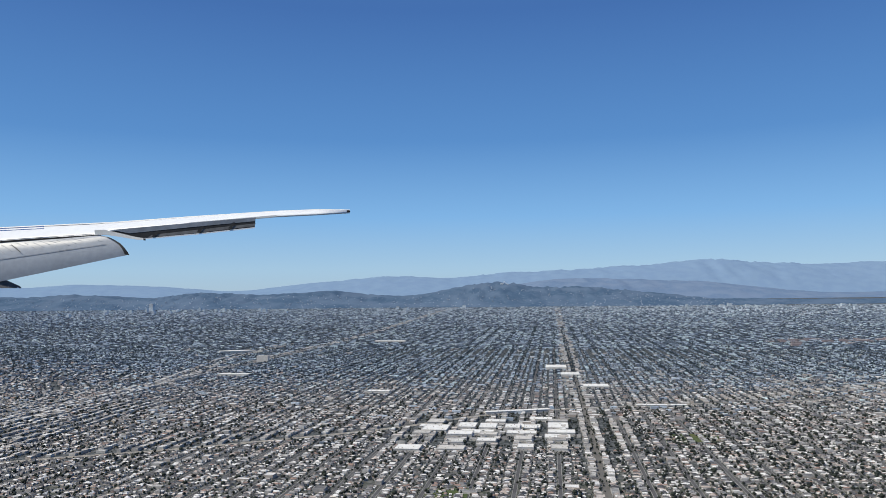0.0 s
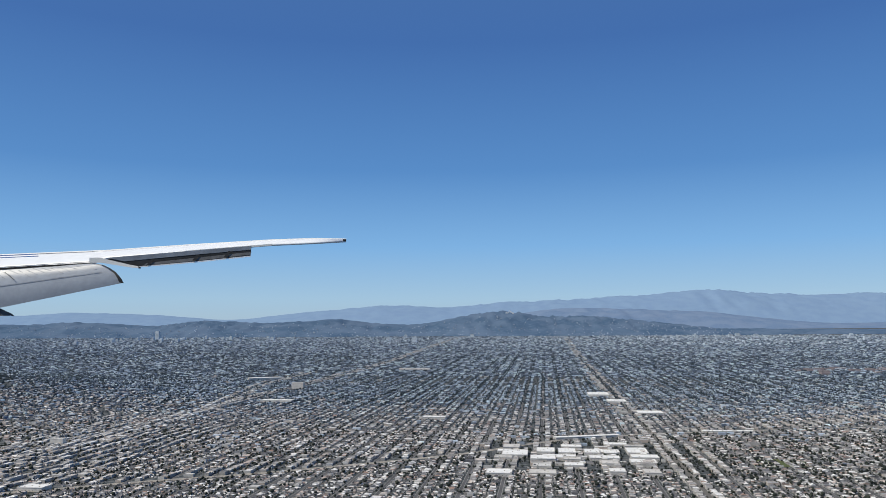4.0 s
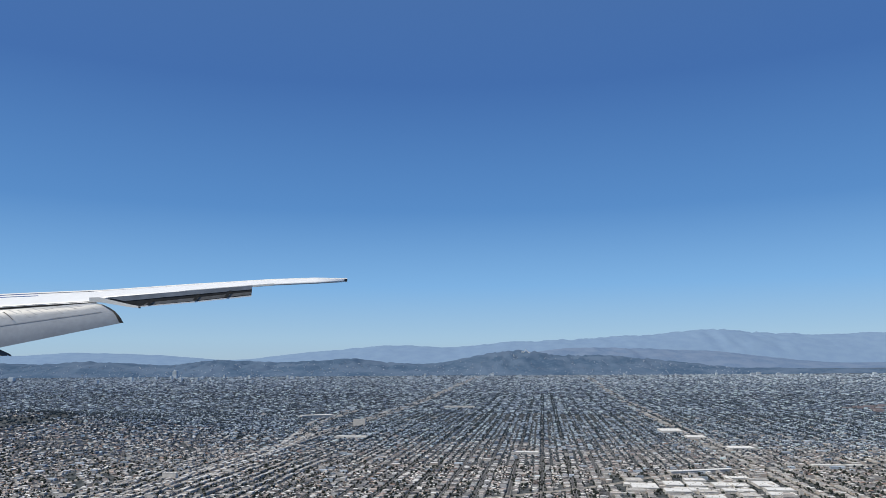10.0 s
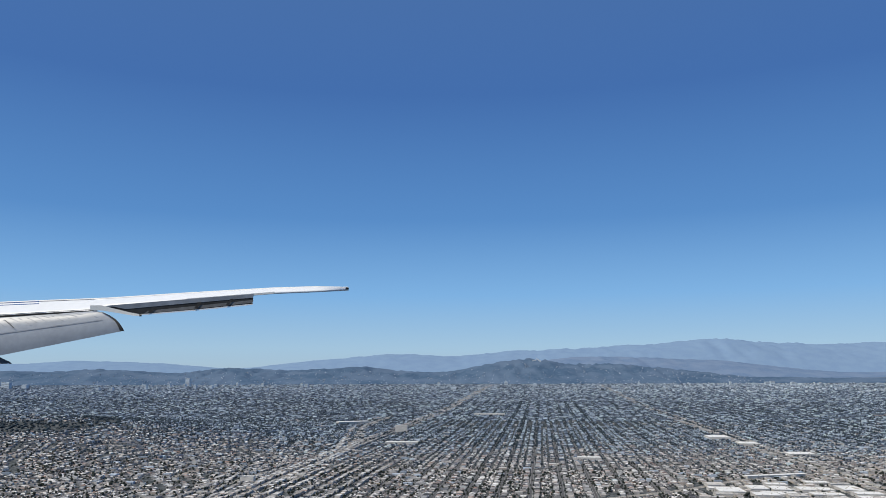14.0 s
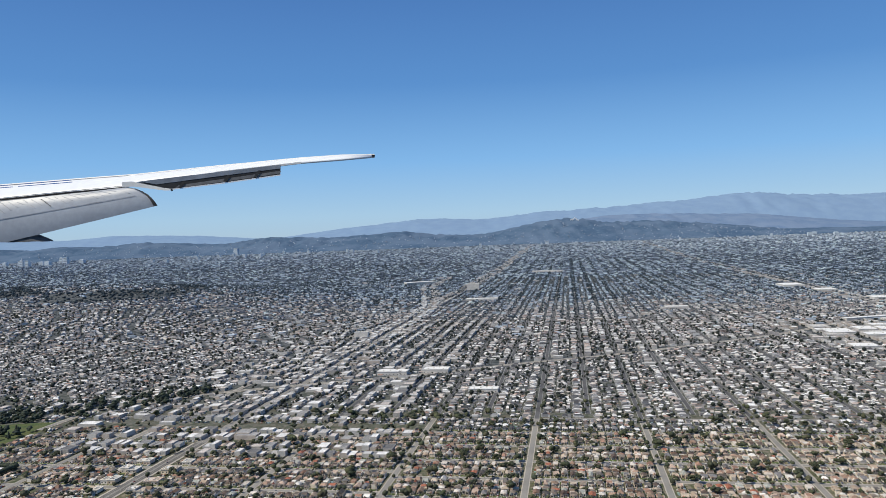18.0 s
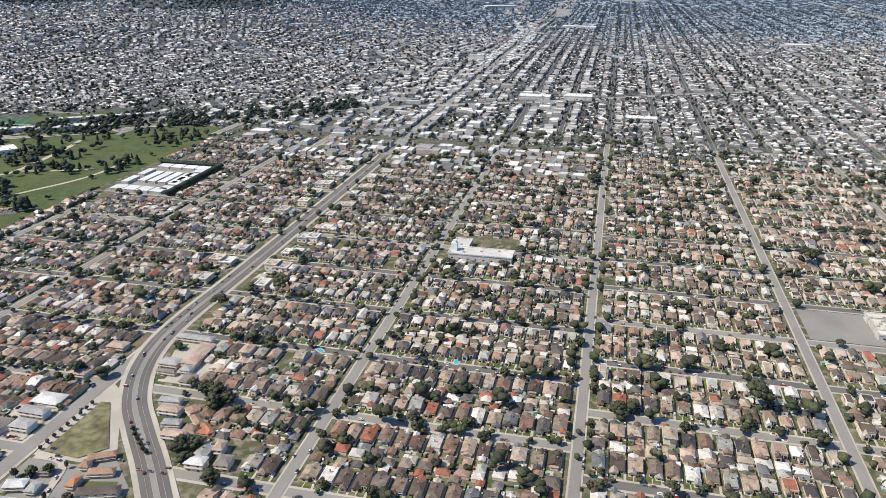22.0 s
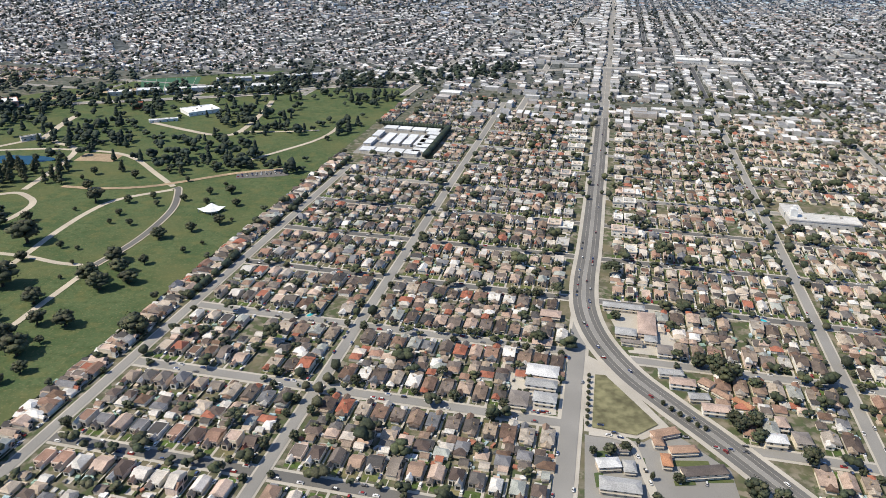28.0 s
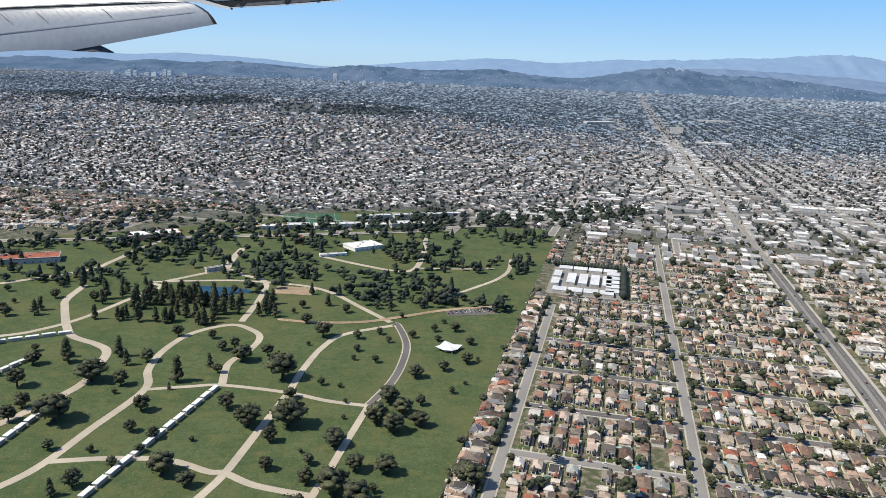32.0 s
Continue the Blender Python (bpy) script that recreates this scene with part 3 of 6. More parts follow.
def old_crown(seed):
    """The crown of an old spreading tree: many small lumps with leaf sprays round them."""
    r = random.Random(seed)
    out = []
    for i in range(16):
        a, q = i * 2.4 + r.uniform(-.4, .4), .38 * math.sqrt((i + .5) / 16)
        s = r.uniform(.24, .4)
        at = Vector((q * math.cos(a), q * math.sin(a), .34 - 1.3 * q * q + r.uniform(-.08, .08)))
        out.append((ball(1, .35, seed * 57 + i), at[:], (s, s, s * .8)))
        for _ in range(9):
            way = Vector((r.gauss(0, 1), r.gauss(0, 1), r.gauss(.3, .8))).normalized()
            side = way.orthogonal().normalized() * r.uniform(.025, .05)
            c = at + way * s * .5 * r.uniform(.8, 1.15)
            tip = way.cross(side) * 1.2
            out.append(((np.array([(c + side)[:], (c + tip)[:], (c - side)[:], (c - tip)[:]]), [(0, 1, 2, 3)], np.zeros(1, int)), (0, 0, 0), (1, 1, 1)))
    return joined(out)


S_OLD = [old_crown(k) for k in range(4)]
S_CYPRESS = [joined([(ball(1, .3, 70 + k + 5 * i), (0, 0, .2 + .28 * i), (.5 - .1 * i, .5 - .1 * i, .75)) for i in range(4)]) for k in range(2)]


def commercial(u, v):
    """How far the land is shops and works rather than homes, 0 to 1."""
    x, y = plan(u, v)
    c = np.where((np.abs(u + 99.7) < 2.6) & (v > 24), .75, .0)
    c = np.maximum(c, np.where((u > -112) & (u < -80) & (v > 52) & (v < 150), .55, 0))
    c = np.maximum(c, np.where((np.abs(u - 6.0) < 2.4) & (v > 60), .6, 0))
    d = np.abs((y - 93) - .42 * (x + 98))
    c = np.maximum(c, np.where(d < 3.2, .7, 0))
    c = np.maximum(c, np.where((u > -26) & (u < 14) & (v > 112) & (v < 140), .95, 0))
    return c


RESERVED = [(-119.5, -112.2, 38.6, 48), (-88.7, -83.6, 31.2, 35.0), (-67.7, -58.0, 24.9, 29.3)]  # u0, u1, v0, v1: storage yard, church, school


def reserved(u, v):
    out = np.zeros(np.shape(u), bool)
    for a, b, c, d in RESERVED:
        out |= (u > a) & (u < b) & (v > c) & (v < d)
    return out


def lots(u0, u1, v0, v1, width, rg):
    """House plots of one block: two rows that face its north and south streets."""
    n = max(1, int((u1 - u0) / width))
    us = u0 + (np.arange(n) + .5) * (u1 - u0) / n
    u = np.concatenate([us, us])
    d = .74
    v = np.concatenate([np.full(n, v0 + d), np.full(n, v1 - d)])
    face = np.concatenate([np.zeros(n), np.ones(n)])
    return u, v, face


all_lots = []
for a, b in zip(NS[:-1], NS[1:]):
    rows = ew_rows(a + .5, -8, CROSS)
    rows = np.append(rows[rows < CROSS - 2.6], CROSS)
    for v0, v1 in zip(rows[:-1], rows[1:]):
        xm, ym = plan((a + b) / 2, (v0 + v1) / 2)
        if in_view(xm, ym, 5):
            all_lots.append(lots(a + .5, b - .5, v0 + .38, v1 - .38, .66, rng))
for cols, lo, hi, step, inset in ((NS2, CROSS + .8, 300, .68, (1.05, -1.05)), (NS, 300, 800, 1.7, (1.4, 3.9, -3.9, -1.4))):
    for a, b in zip(cols[:-1], cols[1:]):
        vs = np.arange(lo, hi, step)
        vs = vs[(np.abs((vs - CROSS - 2) / 27.6 % 1) * 27.6 > .4) & (np.abs((vs - CROSS - 2) / 27.6 % 1 - 1) * 27.6 > .4)] if hi == 300 else vs
        for q in inset:
            u = np.full(len(vs), (a if q > 0 else b) + q) + rng.normal(0, .09, len(vs))
            all_lots.append((u, vs, np.full(len(vs), 3.0 if q > 0 else 4.0)))
for a, b in zip(NS2[:-1], NS2[1:]):
    if a < -101:
        vs = np.arange(CROSS + 1.1, 290, .74)
        all_lots.append((np.full(len(vs), (a + b) / 2) + rng.normal(0, .25, len(vs)), vs, np.full(len(vs), 2.5)))
edge = np.arange(-4, 38, .62)
all_lots.append((np.full(len(edge), -118.85), edge, np.full(len(edge), 2.0)))
LU, LV, LF = (np.concatenate([q[i] for q in all_lots]) for i in range(3))


def winding(u, v):
    """On and round the hill the streets wind instead of keeping to the grid."""
    k = smooth(-99, -116, u) * smooth(CROSS - 2, CROSS + 14, v)
    return u + k * (5.5 * np.sin(v / 9 + u / 30) + 2.0 * np.sin(v / 3.7 + 1)), v + k * (5.0 * np.sin(u / 8 + 2) + 2.2 * np.sin(u / 3.1 + v / 20))


far_lot = LV > 300
LU, LV = LU + far_lot * rng.normal(0, .9, len(LU)), LV + far_lot * rng.normal(0, .7, len(LV))
LU, LV = winding(LU, LV)
LX, LY = plan(LU, LV)
ok = in_view(LX, LY, 3) & ~in_cemetery(LX, LY) & ~reserved(LU, LV)
bx = np.array([p[:2] for p in BLVD])
ok &= np.min(np.hypot(LX[:, None] - bx[None, :, 0], LY[:, None] - bx[None, :, 1]), 1) > 1.15
dg = np.array([p[:2] for p in DIAG])
far_from = np.full(len(LX), 99.0)
for p in dg[::2]:
    far_from = np.minimum(far_from, np.hypot(LX - p[0], LY - p[1]))
ok &= (far_from > 1.3) & (np.abs(LY - np.interp(LX, dg[:, 0], dg[:, 1])) > 1.2)
for pts in WEST_ROADS:
    for p in curve_points(pts, 6):
        ok &= np.hypot(LX - p[0], LY - p[1]) > 1.0
# large flat-roofed blocks: thick round the boulevard's shops, thin over the rest of the town
FLATS = [  # x, y, width, depth, height, turn, roof kind
    (-94.4, 31.3, 1.9, .45, .26, 0, 0), (-93.6, 29.7, .75, 2.0, .28, 0, 1), (-94.65, 28.9, .9, .6, .25, 0, 0), (-93.65, 28.4, .5, .5, .24, 0, 0), (-94.5, 28.1, .9, .22, .22, 0, 2), (-93.2, 27.5, .6, .7, .26, 0, 2),
    (-93.3, 25.8, .95, .36, .24, .1, 0), (-93.0, 25.05, .95, .45, .3, .02, 1), (-92.05, 25.15, .5, .45, .26, -.6, 3), (-92.55, 24.2, .75, .36, .24, .15, 0), (-92.1, 23.4, 1.0, .45, .3, .05, 1), (-91.6, 24.5, .75, .26, .2, -.72, 3), (-90.95, 23.95, .8, .26, .2, -.72, 4),
    (-90.5, 21.7, .75, .5, .36, .05, 5), (-89.95, 22.7, .36, .6, .34, .1, 1), (-89.5, 21.9, .55, .65, .28, .1, 2),
    (-94.3, 21.85, 1.0, .34, .22, .5, 3), (-94.65, 21.3, .32, .42, .22, .2, 3), (-93.85, 20.95, .95, .34, .22, .3, 3), (-93.4, 19.85, 1.5, .42, .26, .33, 6), (-94.55, 20.3, .3, .6, .24, .1, 4), (-95.85, 19.9, .38, .55, .2, .1, 0), (-96.55, 19.95, .75, .45, .26, .3, 5), (-96.3, 18.9, 1.3, .6, .26, .05, 0), (-95.95, 20.85, .36, .4, .22, .2, 2),
    (-97.9, 30.2, .9, .6, .26, 0, 1), (-98.4, 27.7, .8, .7, .26, 0, 1), (-98.5, 25.35, 1.25, .8, .26, 0, 5), (-98.6, 24.4, 1.2, .5, .3, 0, 0), (-99.5, 23.35, .7, .9, .26, 0, 2), (-98.5, 23.45, .85, .6, .3, 0, 0)]
road_v = rng.uniform(96, 320, 190)  # shops on both sides of the boulevard's northern run
road_u = np.interp(road_v, [96, 160, 180, 200, 225, 255, 280, 320], [-99.7, -99.7, -100.6, -103.5, -109, -115, -117.5, -118.2]) + rng.choice([-1.9, -1.5, 1.5, 2.0, 3.0], 190)
BU = np.concatenate([rng.uniform(-117, -84, 150), road_u, rng.uniform(-160, 150, 360), rng.uniform(-26, 5, 50), 6.0 + rng.choice([-1.7, 1.7, -2.6], 110)])
BV = np.concatenate([rng.uniform(58, 112, 150), road_v, rng.uniform(84, 300, 360), rng.uniform(112, 142, 50), rng.uniform(140, 330, 110)])
BW, BD = rng.uniform(.6, 2.3, len(BU)) * rng.choice([.7, 1.0], len(BU)), rng.uniform(.6, 1.6, len(BU))
BX, BY = plan(BU, BV)
keep = in_view(BX, BY, 2) & ~in_cemetery(BX, BY) & ~reserved(BU, BV) & ((np.abs(BU + 99.7) > BW / 2 + .7) | (BV > 165)) & (np.abs(BU - 6.0) > BW / 2 + .5)
for p in dg[::2]:
    keep &= np.hypot(BX - p[0], BY - p[1]) > 1.6
BU, BV, BW, BD, BX, BY = (q[keep] for q in (BU, BV, BW, BD, BX, BY))
for a, b, w_, d_ in zip(BU, BV, BW, BD):
    ok &= ~((np.abs(LU - a) < w_ / 2 + .3) & (np.abs(LV - b) < d_ / 2 + .35))
ok &= ~((LX > -152) & (LX < -121) & (LY > 69 + .46 * (LX + 135)) & (LY < 86 + .46 * (LX + 135)))
bend = np.interp(LY, [12, 19.5, 21.8, 23.9, 25.9, 28.5, 30.5], [-86.5, -91.0, -92.4, -93.8, -95.0, -95.9, -96.1])
ok &= ~((LY < 30.5) & (LU > -99.5) & (LX < bend + .6))
for x_, y_, w_, d_, *_ in FLATS:
    ok &= ~((np.abs(LX - x_) < w_ / 2 + .2) & (np.abs(LY - y_) < d_ / 2 + .36))
ok &= rng.random(len(LX)) > .012
ok &= ~((height(LX, LY) > 5.4) & (LY < 330) & (np.sin(LX * .11 + 1.3 * np.sin(LY * .05)) + np.sin(LY * .13 + LX * .03) > 0))
LU, LV, LF, LX, LY = LU[ok], LV[ok], LF[ok], LX[ok], LY[ok]
N = len(LX)
shop = rng.random(N) < commercial(LU, LV)
size = np.where(LV > 300, 1.9, 1.0)
NEAR = (LU > -113) & (LU < -71) & (LV > 4.5) & (LV < 18.2) & ~shop


LBAND = LV + rng.normal(0, 22, N) * (LV > 110)  # so that neighbouring districts and their haze tints mingle without a seam


def town_houses(name, lo, hi, materials):
    i = np.where(~shop & ~NEAR & (LBAND >= lo) & (LBAND < hi))[0]
    n = len(i)
    turn = -A + np.where(LF[i] >= 2, np.pi / 2, 0) + np.where(height(LX[i], LY[i]) > 1.0, rng.uniform(-.8, .8, n), 0)
    w, d = rng.uniform(.42, .54, n) * size[i], rng.uniform(.75, 1.05, n) * np.where(LV[i] > 300, 1.7, 1)
    kindless = rng.random(n)
    swap = (rng.random(n) < .5) & (kindless < .3)
    w, d, turn = np.where(swap, d, w), np.where(swap, w, d), turn + np.where(swap, np.pi / 2, 0)
    h = rng.uniform(.24, .36, n) * np.where(rng.random(n) < .15, 1.6, 1) * np.where(LV[i] > 300, 1.3, 1)
    x, y = LX[i] + rng.uniform(-.05, .05, n), LY[i] + rng.uniform(-.12, .12, n)
    shapes = S_COTTAGES if hi < 200 else (S_BOX, S_GABLE, S_BOX)
    kind = rng.integers(0, len(shapes), n)
    if shapes is S_COTTAGES:
        kind = np.where(LV[i] > 112, 8 + kind % 3, kind)
    ch = []
    for k, s in enumerate(list(shapes) + [S_GABLE, S_HIP, S_SLAB]):
        q = kind == k
        ch.append(placed(s, x[q], y[q], height(x[q], y[q]), turn[q], w[q], d[q], h[q]))
    g = i[(LV[i] < 150) & (rng.random(n) < .85)]
    back = np.select([LF[g] == 0, LF[g] == 1], [.86, -.86], 0.0)
    side = np.select([LF[g] == 3, LF[g] == 4, LF[g] == 2], [.95, -.95, -.5], 0.0)
    gx, gy = plan(LU[g] + side + rng.uniform(-.15, .15, len(g)) * (LF[g] < 2), LV[g] + back + rng.uniform(-.15, .15, len(g)) * (LF[g] >= 2))
    ch.append(placed(S_GABLE, gx, gy, height(gx, gy), -A, rng.uniform(.25, .36, len(g)), rng.uniform(.3, .4, len(g)), .2))
    if lo < 0:
        i = np.concatenate([i, np.where(NEAR)[0]])
        n = len(i)
    g = i[(LV[i] < 260) & (rng.random(n) < (.85 if lo < 0 else .6))]
    back = np.select([LF[g] == 0, LF[g] == 1], [1.25, -1.25], 0.0)
    side = np.select([LF[g] == 3, LF[g] == 4], [1.45, -1.45], 0.0)
    near_line = LF[g] != 2
    gx, gy = plan(LU[g] + side + rng.uniform(-.12, .12, len(g)), LV[g] + back + rng.uniform(-.12, .12, len(g)))
    ch.append(placed(S_HIP, gx[near_line], gy[near_line], height(gx, gy)[near_line], -A + rng.choice([0, np.pi / 2], len(g))[near_line], rng.uniform(.32, .55, len(g))[near_line], rng.uniform(.35, .6, len(g))[near_line], rng.uniform(.2, .3, len(g))[near_line]))
    return bulk_mesh(name, ch, materials)


tagged(new("town_houses", town_houses("town_houses", -9, 60, [M_WALL, M_ROOF, M_GLASSY])), "small stucco houses with shingle roofs in street blocks", "houses", kind="stuff")
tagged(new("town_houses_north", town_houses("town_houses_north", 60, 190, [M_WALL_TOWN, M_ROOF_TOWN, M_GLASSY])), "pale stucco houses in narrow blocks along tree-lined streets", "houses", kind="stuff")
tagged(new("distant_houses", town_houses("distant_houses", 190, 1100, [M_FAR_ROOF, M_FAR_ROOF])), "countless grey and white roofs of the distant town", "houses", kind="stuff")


def shop_blocks():
    i = np.where(shop & (LV >= 52))[0]
    n = len(i)
    w, d = rng.uniform(.5, 1.05, n) * size[i], rng.uniform(.8, 1.6, n) * size[i]
    h = rng.uniform(.22, .5, n)
    return bulk_mesh("shop_buildings", [placed(S_SLAB, LX[i], LY[i], height(LX[i], LY[i]), -A, w, d, h), placed(S_SLAB, BX, BY, height(BX, BY), -A, BW, BD, rng.uniform(.25, .5, len(BX)))], [M_FLATWALL, M_FLAT])


def boulevard_blocks():
    """Long white shops and works lining the northern run of the boulevard."""
    n = 230
    v = np.concatenate([rng.uniform(118, 205, 150), rng.uniform(205, 325, 80)])
    u = np.interp(v, [96, 160, 180, 200, 225, 255, 280, 320], [-99.7, -99.7, -100.6, -103.5, -109, -115, -117.5, -118.2]) + rng.choice([-2.1, -1.25, 1.25, 2.2], n)
    x, y = plan(u, v)
    return bulk_mesh("boulevard_blocks", [placed(S_SLAB, x, y, height(x, y), -A, rng.uniform(.5, 1.1, n), rng.uniform(.9, 2.6, n), rng.uniform(.25, .6, n))], [M_FLATWALL, M_SHED])


tagged(new("boulevard_blocks", boulevard_blocks()), "white flat-roofed shops lining the northern boulevard", "buildings", kind="stuff")
tagged(new("shop_buildings", shop_blocks()), "flat-roofed pale shops and workshops along the boulevards", "buildings", kind="stuff")


def off_railway(x, y):
    """Clear of the pale railway road that cuts across the grid."""
    return np.abs(y - np.interp(x, dg[:, 0], dg[:, 1])) > 1.0


def town_trees():
    ch, middle, distant = [], [], []
    # a row of old trees along the cross street
    n = 26
    x, y = plan(rng.uniform(-92, -72, n), CROSS + rng.choice([-.9, .9, 1.4], n))
    r = rng.uniform(.5, 1.1, n)
    ch.append(placed(S_CROWNS[0], x, y, r * .35, rng.uniform(0, 6.28, n), r, r, r * .8))
    # yard trees
    for lo, hi, per, sc in ((-9, 66, .5, 1.1), (-9, 66, .5, .75), (-9, 65, .06, 1.55), (66, 150, .62, .85), (66, 151, .55, .7), (58, 152, .62, .6), (66, 153, .7, .95), (150, 300, .55, .85), (150, 301, .5, .8), (300, 810, .8, 1.1)):
        i = np.where((LV >= lo) & (LV < hi))[0]
        i = i[(LF[i] != 2) | (rng.random(len(i)) < .3)]
        if hi in (151, 301):
            i = i[LU[i] < -104]
        if hi == 153:
            i = i[LU[i] > 8]
        i = i[rng.random(len(i)) < per]
        n = len(i)
        x, y = plan(LU[i] + rng.uniform(-.4, .4, n) + np.select([LF[i] == 3, LF[i] == 4], [rng.choice([.6, 1.3], n), rng.choice([-.6, -1.3], n)], 0.0), LV[i] + rng.choice([-.75, .75, 1.0, -1.0, 1.35, -1.35], n) * np.where(LV[i] < CROSS, 1, .4))
        q = off_railway(x, y)
        x, y, n = x[q], y[q], int(q.sum())
        r = rng.uniform(.22, .6, n) * rng.choice([.7, 1.0, 1.35], n) * sc
        tall = rng.uniform(.7, 1.2, n) * r
        if lo == 300:
            r, tall = r * 1.6, tall * .8
        shapes = S_OLD if hi == 65 else S_CROWNS if hi <= 66 else CLUMPS if hi <= 150 else TUFTS
        kind = rng.integers(0, len(shapes), n)
        for k, s in enumerate(shapes):
            q = kind == k
            (distant if lo >= 150 else middle if lo >= 58 else ch).append(placed(s, x[q], y[q], height(x[q], y[q]) + tall[q] * .55, rng.uniform(0, 6.28, q.sum()), r[q], r[q], tall[q]))
    # scrub and woods over the hilltops
    n = 9000
    x, y = rng.uniform(-330, -120, n), rng.uniform(150, 300, n)
    wood = np.sin(x * .11 + 1.3 * np.sin(y * .05)) + np.sin(y * .13 + x * .03) + rng.normal(0, .25, n)
    q = in_view(x, y, 2) & (((height(x, y) > 5.0) & (wood > -.1)) | (wood > 1.25))
    x, y = x[q], y[q]
    r = rng.uniform(.5, 1.3, len(x))
    distant.append(placed(TUFTS[0], x, y, height(x, y) + r * .2, rng.uniform(0, 6.28, len(x)), r, r, r * .8))
    # street trees in rows on some streets
    for u in NS2:
        p = rng.random()
        first = 0 if u in NS else CROSS + 2
        vs = np.arange(first, 460, .78)
        vs = vs[rng.random(len(vs)) < np.where(vs > CROSS, (.55 if p > .5 else .35), .4 if p > .3 else .15)]
        if u < -119:
            vs = vs[vs > 66 + .46 * (u + 119.6)]
        for side in (-.48, .48):
            x, y = plan(*winding(np.full(len(vs), u + side * (1.5 if abs(u + 99.7) < .2 else 1)) + rng.normal(0, .22, len(vs)), vs + rng.uniform(-.2, .2, len(vs))))
            q = in_view(x, y, 2) & ((np.abs(u + 99.7) > 1) | (vs > 31)) & off_railway(x, y)
            x, y = x[q], y[q]
            r = rng.uniform(.26, .56, len(x)) * np.where(y > 200, 1.4, 1)
            cl = CLUMPS[rng.integers(0, 4)]
            mid_ = (y > 82) & (y <= 165)
            middle.append(placed(TUFTS[rng.integers(0, 4)], x[mid_], y[mid_], height(x[mid_], y[mid_]) + r[mid_] * .6, rng.uniform(0, 6.28, mid_.sum()), r[mid_], r[mid_], r[mid_] * 1.1))
            x, y, r = x[~mid_], y[~mid_], r[~mid_]
            far_ = y > 165
            distant.append(placed(TUFTS[rng.integers(0, 4)], x[far_], y[far_], height(x[far_], y[far_]) + r[far_] * .6, rng.uniform(0, 6.28, far_.sum()), r[far_], r[far_], r[far_] * 1.1))
            x, y, r = x[~far_], y[~far_], r[~far_]
            ch.append(placed(cl, x, y, height(x, y) + r * .6, rng.uniform(0, 6.28, len(x)), r, r, r * 1.1))
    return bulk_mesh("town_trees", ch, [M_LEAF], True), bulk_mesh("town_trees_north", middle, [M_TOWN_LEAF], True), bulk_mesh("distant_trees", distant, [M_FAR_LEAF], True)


near_crowns, middle_crowns, far_crowns = town_trees()
tagged(new("town_trees_north", middle_crowns), "dark street and garden trees of the northern blocks", "trees", kind="stuff")
tagged(new("distant_trees", far_crowns), "dark haze-tinted trees over the distant town", "trees", kind="stuff")
tagged(new("town_trees", near_crowns), "dark green street and garden trees among the houses", "trees", kind="stuff")

# ---- the nearest homes, one by one ----
def boxes(bm, *rows):
    """Boxes (x0, x1, y0, y1, z0, z1) into a bmesh."""
    for x0, x1, y0, y1, z0, z1 in rows:
        v = [bm.verts.new(p) for p in ((x0, y0, z0), (x1, y0, z0), (x1, y1, z0), (x0, y1, z0), (x0, y0, z1), (x1, y0, z1), (x1, y1, z1), (x0, y1, z1))]
        for f in ((0, 3, 2, 1), (4, 5, 6, 7), (0, 1, 5, 4), (1, 2, 6, 5), (2, 3, 7, 6), (3, 0, 4, 7)):
            bm.faces.new([v[i] for i in f])
    return bm


def pitched(bm, x0, x1, y0, y1, z, rise, along, inset):
    """A roof with eaves over a rectangle: a gable where inset is 0, hipped otherwise; along: the ridge's axis."""
    e, t = .035, .012
    x0, x1, y0, y1 = x0 - e, x1 + e, y0 - e, y1 + e
    if along == "x":
        ym = (y0 + y1) / 2
        ridge = [(x0 + inset, ym), (x1 - inset, ym)]
        order = [(0, 1, 1, 0), (2, 3, 0, 1)]
    else:
        xm = (x0 + x1) / 2
        ridge = [(xm, y0 + inset), (xm, y1 - inset)]
        order = [(1, 2, 1, 0), (3, 0, 0, 1)]
    c = [bm.verts.new(p) for p in ((x0, y0, z), (x1, y0, z), (x1, y1, z), (x0, y1, z))]
    b = [bm.verts.new((p.co.x, p.co.y, z - t)) for p in c]
    r = [bm.verts.new((*p, z + rise)) for p in ridge]
    if along == "x":
        bm.faces.new((c[0], c[1], r[1], r[0])), bm.faces.new((c[2], c[3], r[0], r[1]))
        bm.faces.new((c[1], c[2], r[1])), bm.faces.new((c[3], c[0], r[0]))
    else:
        bm.faces.new((c[1], c[2], r[1], r[0])), bm.faces.new((c[3], c[0], r[0], r[1]))
        bm.faces.new((c[0], c[1], r[0])), bm.faces.new((c[2], c[3], r[1]))
    for i in range(4):
        bm.faces.new((c[i], b[i], b[(i + 1) % 4], c[(i + 1) % 4]))
    bm.faces.new((b[3], b[2], b[1], b[0]))
    return bm


